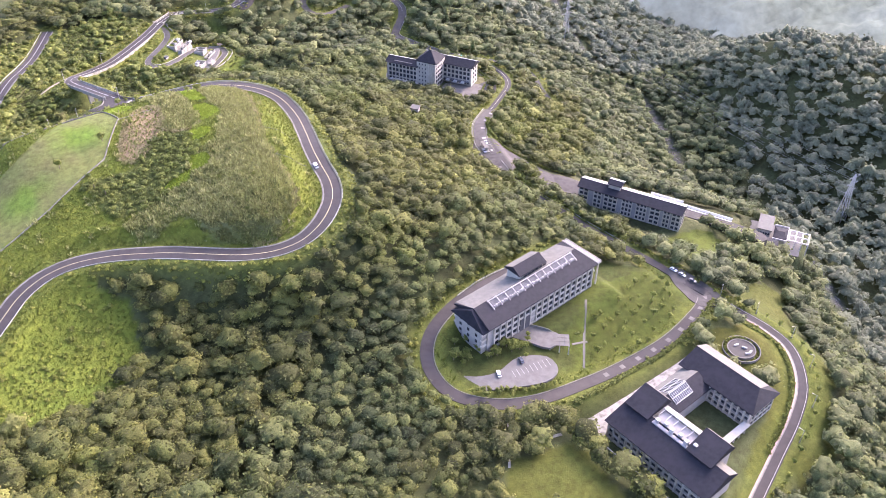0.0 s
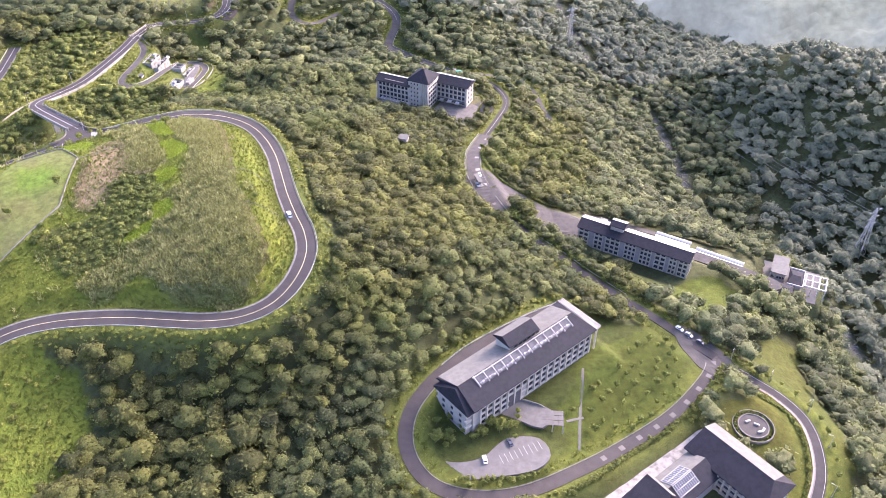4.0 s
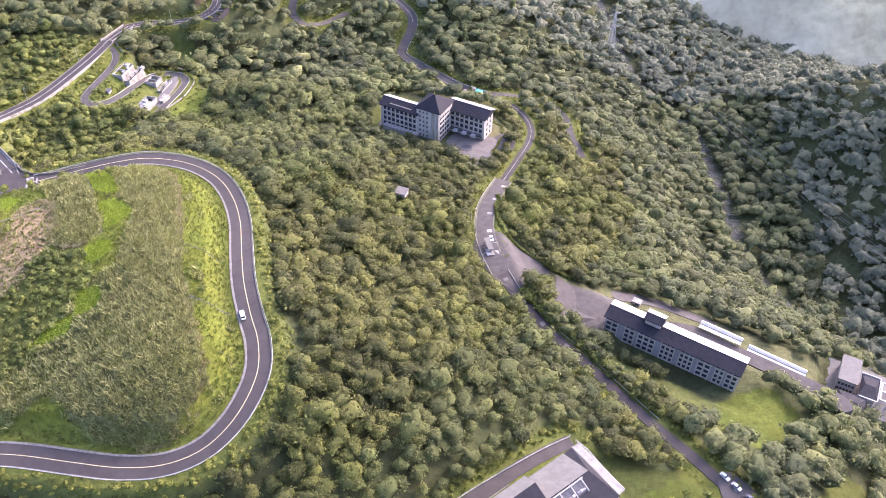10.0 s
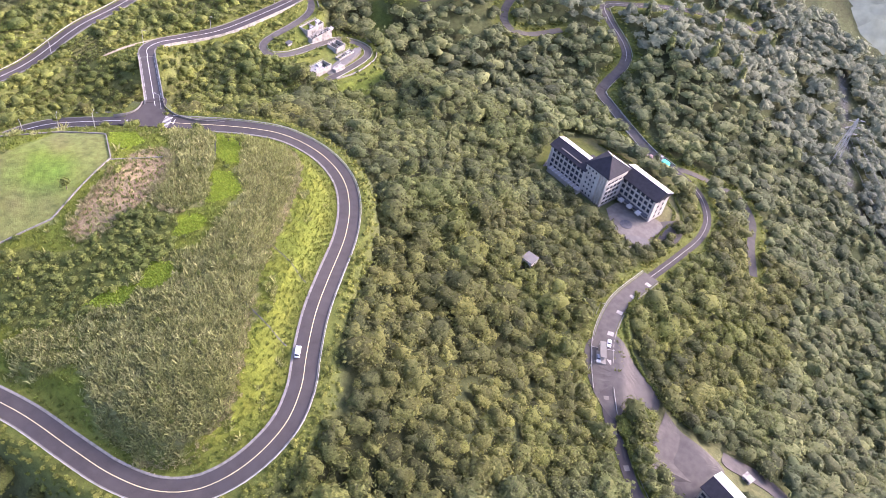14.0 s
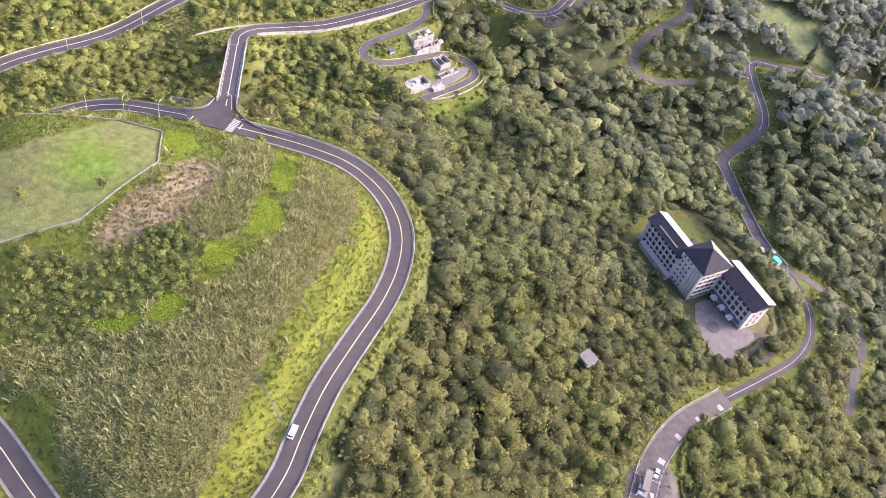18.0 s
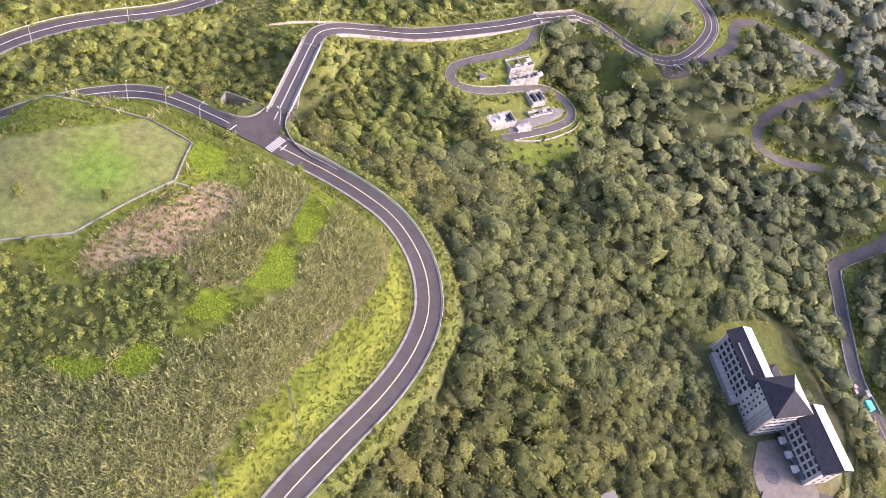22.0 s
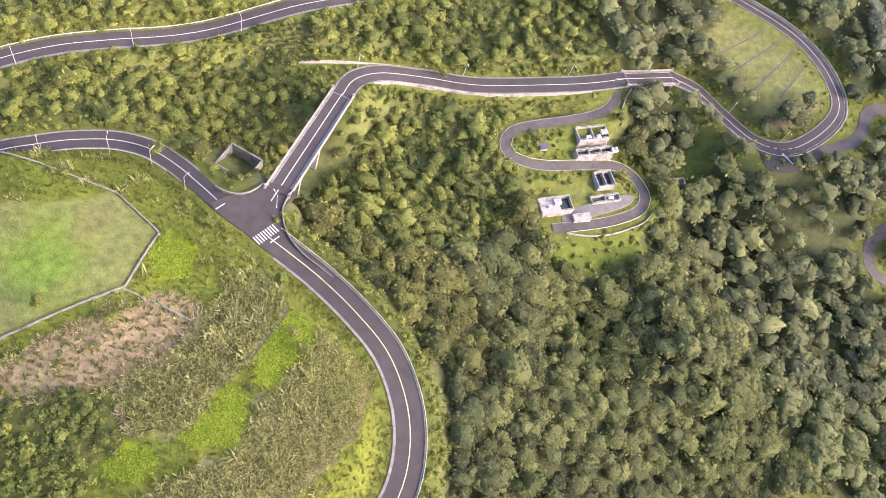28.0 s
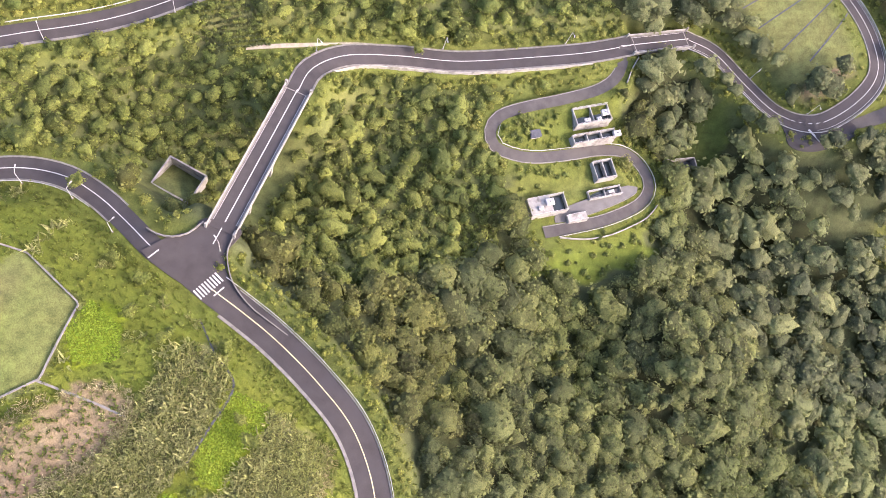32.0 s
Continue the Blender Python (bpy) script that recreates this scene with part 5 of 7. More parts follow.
for row in range(9):
    for i in range(13):
        x, y = 68 + i * 4.6 + row * 4.2 + rng_lawn.uniform(-1.6, 1.6), 288 + i * 5.0 - row * 4.6 + rng_lawn.uniform(-1.6, 1.6)
        if inside(LAWN_A, np.array([x]), np.array([y]))[0] and rng_lawn.random() < 0.8:
            tree_at(x, y, rng_lawn.uniform(1.3, 2.1), k, "young tree planted on the lawn slope beside the block", group="young trees on the lawn")
            k += 1


# ---------------------------------------------------------------- buildings
WINDOW_MESHES = {}


def window(parent, x, y, z, w, h, turn, mullions=1, label=""):
    """A framed window in a wall recess; its pane is a piece of its own."""
    key = (round(w, 2), round(h, 2), mullions)
    if key not in WINDOW_MESHES:
        f = 0.09
        bm = bmesh.new()
        xs = [-w / 2]
        for i in range(mullions + 2):
            c = -w / 2 + f / 2 + i * (w - f) / (mullions + 1)
            xs += [c - f / 2, c + f / 2] if i else [c + f / 2]
        zs = (0, f, h - f, h)
        grid = [[bm.verts.new((px, -0.06, pz)) for pz in zs] for px in xs]
        for i in range(len(xs) - 1):
            for j in range(3):
                if i % 2 == 0 or j != 1:
                    bm.faces.new((grid[i][j], grid[i + 1][j], grid[i + 1][j + 1], grid[i][j + 1]))
        made = bmesh.ops.extrude_face_region(bm, geom=bm.faces[:])
        bmesh.ops.translate(bm, verts=[v for v in made["geom"] if isinstance(v, bmesh.types.BMVert)], vec=(0, 0.12, 0))
        bmesh.ops.recalc_face_normals(bm, faces=bm.faces)
        WINDOW_MESHES[key] = (mesh_of("window", bm, DARK), mesh_of("pane", box(-w / 2 + f, w / 2 - f, -0.015, 0.015, f, h - f), GLASS))
    frame_mesh, pane_mesh = WINDOW_MESHES[key]
    ob = link_mesh("window", frame_mesh, parent, label, pose(x, y, z, 0, 0, turn))
    link_mesh("pane", pane_mesh, ob)


def face_matrix(x0, y0, x1, y1):
    """Frame of a wall face seen from outside: origin at its left end, x along it, y into the wall."""
    return Matrix.Translation((x0, y0, 0)) @ Matrix.Rotation(math.atan2(y1 - y0, x1 - x0), 4, "Z")


def storeys(parent, x0, y0, x1, y1, base, floors, floor_h, bays, pier=0.55, deep=0.55, sill=0.95, wall=TRIM, skip=(), band=0.55, mullions=2):
    """Piers, floor bands and recessed windows along one wall face of a building."""
    length = math.hypot(x1 - x0, y1 - y0)
    m = face_matrix(x0, y0, x1, y1)
    turn = math.degrees(math.atan2(y1 - y0, x1 - x0))
    step = length / bays
    top = base + floors * floor_h
    post = mesh_of("pier", box(-pier / 2, pier / 2, -deep, 0.05, base, top), wall)
    for i in range(bays + 1):
        link_mesh("pier", post, parent, m=m @ Matrix.Translation((min(max(i * step, pier / 2), length - pier / 2), 0, 0)))
    slab = mesh_of("floor_band", box(0.02, length - 0.02, -deep * 0.7, 0.04, 0, band), wall)
    for f in range(floors + 1):
        link_mesh("floor_band", slab, parent, m=m @ Matrix.Translation((0, 0, base + f * floor_h - (band if f == floors else 0))))
    for f in range(floors):
        for i in range(bays):
            if (f, i) in skip:
                continue
            p = m @ Vector(((i + 0.5) * step, -0.08, base + f * floor_h + sill))
            window(parent, p.x, p.y, p.z, step - pier - 0.5, floor_h - sill - 0.55, turn, mullions)


def core(parent, x0, x1, y0, y1, z0, z1, material=WALL, name="wall"):
    return part(name, box(x0, x1, y0, y1, z0, z1), material, parent)


def frame_of(pad, z=None):
    cx, cy, _, _, turn, pz = PADS[pad]
    return pose(cx, cy, pz if z is None else z, 0, 0, turn)


def slope_strip(parent, x0, x1, y0, z0, y1, z1, thick, name, material, label=""):
    """A slab laid on a roof slope between two heights."""
    bm = bmesh.new()
    solid(bm, [[(x, y0, z0), (x, y1, z1), (x, y1, z1 + thick), (x, y0, z0 + thick)] for x in (x0, x1)])
    bmesh.ops.recalc_face_normals(bm, faces=bm.faces)
    return part(name, bm, material, parent, label)


def block_a():
    ob = thing("campus_block", frame_of("block_a"), "long grey four-storey campus block under a dark pitched roof", "building")
    hx, hy, top = 36.8, 10.6, 15.6
    core(ob, -hx, hx, -hy + 0.6, hy, -2, top)
    part("plinth", box(-hx - 0.3, hx + 0.3, -hy, hy + 0.3, -2, 0.6), CONCRETE, ob)
    gap = {(f, i) for f in (0, 1) for i in (5, 6)}
    storeys(ob, -hx + 3.5, -hy + 0.6, hx, -hy + 0.6, 0.6, 4, 3.75, 17, 0.7, 0.9, skip=gap)
    storeys(ob, hx, hy, -hx, hy, 0.6, 4, 3.75, 15, 0.6, 0.5)
    storeys(ob, hx, -hy + 1.5, hx, hy, 0.6, 4, 3.75, 4, 0.6, 0.5)
    part("entrance", box(-15.5, -8.2, -hy - 0.1, -hy + 0.7, 0.6, 7.8), DARK, ob, "dark tall entrance recess")
    part("roof_slab", box(-hx - 1.2, hx + 1.2, -hy - 1.6, hy + 1.6, top, top + 0.4), TRIM, ob, "pale eaves slab")
    part("roof", hip(-hx - 1.5, hx + 1.0, -hy - 2.0, hy + 2.0, top + 0.75, 21.0, 1.2, 4.5), SLATE, ob, "dark slate-grey pitched roof")
    # rear slope laid over in paler slate, as the sun lights it
    slope_strip(ob, -hx - 0.4, hx - 3.6, 0.02, 21.0, hy + 2.05, top + 0.75, 0.12, "rear_slope", SLATE_LIT, "rear roof slope in a paler, sunlit copy of the slate")
    # stair block at the west end, under a lower roof
    part("end_block", box(-hx - 3.2, -hx, -hy + 1.5, hy - 1.0, -2, 14.2), WALL, ob)
    part("end_roof", hip(-hx - 4.4, -hx - 0.2, -hy - 0.8, hy + 0.8, 14.6, 20.6, 2.6, 0.0, ridge=0.5), SLATE, ob, "lower roof over the stair end")
    for f in range(4):
        for y in (-5.5, 0.0, 5.5):
            window(ob, -hx - 3.3, y, 1.6 + f * 3.6, 1.5, 1.7, -90)
    for y in (-9.2, 9.4):
        for z in (4.2, 7.8, 11.4):
            part("balcony", box(-hx - 3.6, -hx - 0.4, y - 0.7, y + 0.7, z, z + 0.9, bevel=0.03), TRIM, ob)
    # bright ledge at the east end
    part("ledge", box(hx + 1.1, hx + 4.6, -hy - 1.0, hy + 2.4, top - 0.8, top + 0.1), TRIM, ob, "cream concrete terrace ledge")
    for y in np.linspace(-hy - 0.6, hy + 2.0, 10):
        part("ledge_beam", box(hx + 1.2, hx + 4.4, y - 0.14, y + 0.14, top + 0.1, top + 0.5), TRIM, ob)
    for s in (hx + 1.5, hx + 4.3):
        part("ledge_rail", box(s - 0.16, s + 0.16, -hy - 1.0, hy + 2.4, top + 0.5, top + 0.9), TRIM, ob)
    for y in (-hy + 0.4, 0, hy):
        part("column", box(hx + 3.6, hx + 4.3, y - 0.35, y + 0.35, -1.5, top - 0.8), TRIM, ob)
    # plant deck along the ridge, a dark slab for its trough's depth, with white portal frames
    slope = (21.0 - top - 0.75) / (hy + 2.0)
    za, zb = 21.0 - 0.9 * slope, 21.0 - 5.0 * slope
    slope_strip(ob, -29, 29, -5.0, zb, -0.9, za, 0.12, "plant_deck", DARK, "dark slab for the depth of the sunken roof plant deck")
    part("deck_rail", box(-29.4, 29.4, -1.1, -0.75, za + 0.5, za + 0.95), STEEL_WHITE, ob, "white steel beam")
    for i in range(12):
        x = -28.6 + i * 5.2
        slope_strip(ob, x - 0.15, x + 0.15, -5.2, zb + 0.3, -0.5, za + 0.75, 0.28, "portal_frame", STEEL_WHITE, "white steel portal frame")
        part("portal_leg", box(x - 0.17, x + 0.17, -5.5, -5.15, zb - 0.4, zb + 0.5), STEEL_WHITE, ob)
        if i < 11:
            for j in range(3):
                c = x + 0.9 + j * 1.35
                part("equipment", box(c, c + 0.9, -4.6, -3.8, zb + 0.2, zb + 0.9 + 0.25 * ((i + j) % 3), bevel=0.05), RAIL if (i + j) % 2 else RECESS, ob, "roof plant unit")
    # raised lantern on the far slope
    part("lantern_wall", box(-5.5, 11, 1.4, 9.8, 17, 23.2), TRIM, ob)
    part("lantern_roof", hip(-6.6, 12.1, 0.1, 11.0, 23.5, 26.4, 0.3, 0.3), SLATE, ob, "raised pitched roof lantern")
    slope_strip(ob, -6.3, 11.8, 5.6, 26.4, 11.0, 23.5, 0.1, "rear_slope", SLATE_LIT, "rear roof slope in a paler, sunlit copy of the slate")
    for i in range(6):
        window(ob, -2.0 + i * 2.7, 0.84, 20.8, 2.0, 1.3, 0, 1)
    return ob


block_a()


def slab_patch(name, points, z, thick, material, label, category, round_step=None):
    pts = smooth_line(list(points) + [points[0]], round_step)[:-1] if round_step else np.array(points, float)
    bm = bmesh.new()
    top = [bm.verts.new((x, y, z)) for x, y in pts]
    low = [bm.verts.new((x, y, z - thick)) for x, y in pts]
    bm.faces.new(top)
    bm.faces.new(list(reversed(low)))
    for i in range(len(top)):
        j = (i + 1) % len(top)
        bm.faces.new((top[i], low[i], low[j], top[j]))
    bmesh.ops.recalc_face_normals(bm, faces=bm.faces)
    return tagged(new(name, mesh_of(name, bm, material)), label, category, kind="structure")


def draped(name, points, lift, material, label, category):
    """Paving that follows the ground: rings of the outline drawn in towards its middle."""
    ring = smooth_line(list(points) + [points[0]], 2)[:-1]
    mid = ring.mean(0)
    bm = bmesh.new()
    rows = []
    for s, dz in ((1.0, -0.8), (1.0, lift), (0.85, lift), (0.7, lift), (0.55, lift), (0.4, lift), (0.25, lift), (0.1, lift)):
        p = mid + (ring - mid) * s
        rows.append([(q[0], q[1], h + dz) for q, h in zip(p, ground_z(p[:, 0], p[:, 1]))])
    solid(bm, rows)
    bmesh.ops.recalc_face_normals(bm, faces=bm.faces)
    return tagged(new(name, mesh_of(name, bm, material)), label, category, kind="structure")


car_park = slab_patch("pavement", [(1.5, 249), (6, 256), (16, 255.5), (26, 258.5), (36.4, 268), (50, 268.5), (54.5, 260), (48, 252.5), (31, 248.5), (17, 247)], -1.1, 1.2, CONCRETE, "pale concrete car park in front of the block", "car park", 3)
for i in range(9):
    bay = new("bay_line", mesh_of("bay_line", box(-2.2, 2.2, -0.07, 0.07, -0.03, 0.03), MARK_WHITE))
    bay.matrix_basis = pose(33.5 + i * 2.1, 257.2 + i * 0.95, -1.06, 0, 0, 112)
    bay.parent = car_park
slab_patch("pavement", [(33, 281), (42, 289), (50, 287), (58, 281), (52, 273), (44, 276)], 0.15, 1.2, CONCRETE, "pale concrete forecourt at the entrance", "forecourt", 3)


def pergola():
    ob = thing("pergola", pose(57, 278.5, -4.2, 0, 0, -4), "flat canopy of pale panels in a dark grid on posts", "canopy")
    for x in (-4.5, 0, 4.5):
        for y in (-4, 4):
            part("post", box(x - 0.2, x + 0.2, y - 0.2, y + 0.2, -2, 4.2), STEEL_WHITE, ob)
    panel = mesh_of("roof_panel", box(-1.05, 1.05, -1.25, 1.25, 4.3, 4.4), CONCRETE)
    for i in range(4):
        for j in range(3):
            link_mesh("roof_panel", panel, ob, m=Matrix.Translation(((i - 1.5) * 2.35, (j - 1) * 2.75, 0)))
    for i in range(5):
        part("beam", box((i - 2) * 2.35 - 0.1, (i - 2) * 2.35 + 0.1, -4.2, 4.2, 4.1, 4.3), DARK, ob)


pergola()
border([(74, 308), (71, 288), (68, 267)], "pale concrete garden path", 0.6, 0.12, CONCRETE)
border([(64, 281), (69, 283), (72, 284)], "pale concrete garden path", 0.6, 0.14, CONCRETE)
retaining_wall([(42, 289), (50, 286), (57, 283)], 2.0, 1.2, "low white wall of the entrance ramp")


def railing(points, label, height=1.1, step=2.0, material=STEEL_WHITE):
    line = smooth_line(points, 1.0)
    line = resample(np.c_[line[:, :2], ground_z(line[:, 0], line[:, 1])], step)
    ob = thing("railing", pose(*line[0]), label, "railing")
    inv = ob.matrix_world.inverted()
    for h in (height, height * 0.55):
        r = ribbon(line, 0.08, -0.08, h, "rail", material, None, "", 0.1)
        r.parent, r.matrix_parent_inverse = ob, inv
    me = mesh_of("post", box(-0.12, 0.12, -0.12, 0.12, -0.5, height + 0.3), material)
    for p in line:
        o = link_mesh("post", me, ob)
        o.matrix_parent_inverse, o.location = inv, p
    return ob


railing([(8, 302), (20, 316), (36, 330), (54, 345), (66, 354)], "pale post railing along the road behind the block")
railing([(68, 352), (76, 344), (84, 335)], "pale post railing round the end of the block")


def block_b():
    ob = thing("dormitory_block", frame_of("block_b"), "long narrow grey dormitory, its rear roof slope whitened for sun glare", "building")
    hx, hy, top = 33.5, 5.2, 13.2
    core(ob, -hx, hx, -hy + 0.6, hy, -2, top)
    groups = [(-33.5, -27.0), (-23.5, -18.0), (-16.5, -7.5), (-4.5, 2.5), (5.0, 12.0), (14.0, 20.5), (22.5, 27.0), (28.0, 33.5)]
    for a, b in groups:
        storeys(ob, a, -hy + 0.6, b, -hy + 0.6, 0.4, 4, 3.2, max(2, round((b - a) / 2.6)), 0.5, 0.6, 0.9, TRIM, mullions=1)
    for (a, b), (c, d) in zip(groups, groups[1:]):
        part("wall_panel", box(b + 0.1, c - 0.1, -hy + 0.1, -hy + 0.65, 0.4, top - 0.2), RECESS, ob)
    storeys(ob, hx, -hy + 1, hx, hy, 0.4, 4, 3.2, 3, 0.5, 0.4)
    storeys(ob, -hx, hy, -hx, -hy + 1, 0.4, 4, 3.2, 3, 0.5, 0.4)
    storeys(ob, hx, hy, -hx, hy, 0.4, 4, 3.2, 20, 0.5, 0.4)
    part("eaves", box(-hx - 0.8, hx + 0.8, -hy - 1.2, hy + 1.2, top, top + 0.3), TRIM, ob)
    part("roof", hip(-hx - 1.0, hx + 1.0, -hy - 1.6, hy + 1.6, top + 0.6, 16.4, 0.0, 0.0, ridge=0.52), SLATE, ob, "dark slate roof with gable ends")
    y1 = hy + 1.6
    yr = -hy - 1.6 + (2 * hy + 3.2) * 0.52
    # low sun glaring off the rear slate, laid on as white strips
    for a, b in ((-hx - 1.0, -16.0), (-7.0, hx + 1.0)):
        slope_strip(ob, a, b, yr + 0.05, 16.42, y1 + 0.1, top + 0.62, 0.16, "glare_slope", METAL_OR_GLARE, "rear roof slope whitened for the sun's glare on slate")
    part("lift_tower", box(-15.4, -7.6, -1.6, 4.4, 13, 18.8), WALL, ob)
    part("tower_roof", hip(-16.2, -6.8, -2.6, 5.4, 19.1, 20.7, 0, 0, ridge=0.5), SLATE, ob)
    slope_strip(ob, -16.2, -6.8, 1.45, 20.72, 5.45, 19.1, 0.15, "glare_slope", METAL_OR_GLARE, "rear roof slope whitened for the sun's glare on slate")
    return ob


block_b()
draped("pavement", [(66, 470), (77, 464), (98, 459), (91, 437), (79, 431), (66, 440)], 0.3, WORN, "grey asphalt car park beside the dormitory", "car park")
draped("pavement", [(97, 470), (121, 472), (150, 460), (147, 454), (121, 463), (99, 462)], 0.3, WORN, "grey service yard behind the dormitory", "yard")
draped("pavement", [(27, 492), (21, 478), (26, 464), (37, 451), (47, 446), (50, 455), (62, 466), (60, 476), (47, 482), (37, 488)], 0.34, WORN, "worn grey asphalt apron at the gate", "apron")


def canopy_walk(a, b, width, z, label):
    a, b = Vector((*a, z)), Vector((*b, z))
    d = b - a
    ob = thing("covered_walkway", Matrix.Translation(a) @ Matrix.Rotation(math.atan2(d.y, d.x), 4, "Z"), label, "canopy", "covered walkways")
    n = d.length
    part("roof", hip(0, n, -width / 2, width / 2, 3.2, 3.9, 0, 0, 0.15), METAL_OR_GLARE, ob, "pale metal roof")
    part("side_roof", box(0, n, -width / 2 - 2.6, -width / 2 - 0.1, 2.6, 2.75), RAIL, ob, "grey lower canopy")
    for i in range(int(n / 4) + 1):
        for y in (-width / 2 + 0.2, width / 2 - 0.2):
            part("post", box(i * 4 - 0.1 + 0.2, i * 4 + 0.1 + 0.2, y - 0.1, y + 0.1, -2.5, 3.2), STEEL_WHITE, ob)


canopy_walk((141, 448), (160, 437), 2.6, -31, "long covered walkway with a pale metal roof")
canopy_walk((163, 435), (188, 420), 2.6, -33, "long covered walkway with a pale metal roof")
slab_patch("pavement", [(112, 449), (136, 447), (160, 433), (190, 415), (204, 404), (200, 397), (180, 411), (150, 428), (110, 441)], -30.0, 9, WORN, "grey service road behind the dormitory", "yard", 4)


def works():
    ob = thing("service_building", frame_of("works"), "small service building with flat grey roof and white steel frames", "building")
    inv = ob.matrix_world.inverted()

    def at(x, y):
        return inv @ Vector((x, y, 0))
    p = at(217.5, 434)
    part("main_wall", box(p.x - 4.2, p.x + 4.2, p.y - 8.5, p.y + 8.5, -2, 8.6), WALL, ob)
    part("main_roof", box(p.x - 4.8, p.x + 4.8, p.y - 9.2, p.y + 9.2, 8.6, 9.1, bevel=0.05), SLATE_LIT, ob, "flat grey roof")
    for i in range(5):
        for f in range(2):
            window(ob, p.x - 3.2 + i * 1.6, p.y - 8.56, 1.2 + f * 3.6, 1.2, 1.7, 0)
    q = at(212, 414)
    part("wing_wall", box(q.x - 6.0, q.x + 6.0, q.y - 6.0, q.y + 6.0, -2, 6.2), WALL, ob)
    part("wing_roof", hip(q.x - 6.8, q.x + 6.8, q.y - 6.8, q.y + 6.8, 6.5, 8.6, 3, 3), SLATE, ob, "dark hipped roof")
    r = at(226, 424)
    part("rear_wall", box(r.x - 5, r.x + 2, r.y - 7, r.y + 7, -2, 6.5), WALL, ob)
    part("rear_roof", hip(r.x - 5.8, r.x + 2.8, r.y - 7.8, r.y + 7.8, 6.8, 8.4, 2, 2), SLATE, ob)
    for y in (r.y - 8.2, r.y + 8.2):
        part("parapet", box(r.x - 6, r.x + 3, y - 0.25, y + 0.25, 6.4, 7.4), STEEL_WHITE, ob, "white parapet")
    part("parapet", box(r.x + 2.9, r.x + 3.3, r.y - 8.2, r.y + 8.2, 6.4, 7.4), STEEL_WHITE, ob, "white parapet")
    g = at(236, 421)
    for x in (-6, -2, 2, 6):
        part("frame_beam", box(g.x + x - 0.35, g.x + x + 0.35, g.y - 6, g.y + 6, 5.4, 6.1), STEEL_WHITE, ob, "white steel frame beam")
        for y in (-5.8, 5.8):
            part("frame_post", box(g.x + x - 0.3, g.x + x + 0.3, g.y + y - 0.3, g.y + y + 0.3, -3, 5.4), STEEL_WHITE, ob)
    for y in (-6, 0, 6):
        part("frame_beam", box(g.x - 6.3, g.x + 6.3, g.y + y - 0.35, g.y + y + 0.35, 5.5, 6.2), STEEL_WHITE, ob, "white steel frame beam")
    part("yard", box(-18, 16, -15, 15, -0.6, 0.12), CONCRETE, ob)


works()


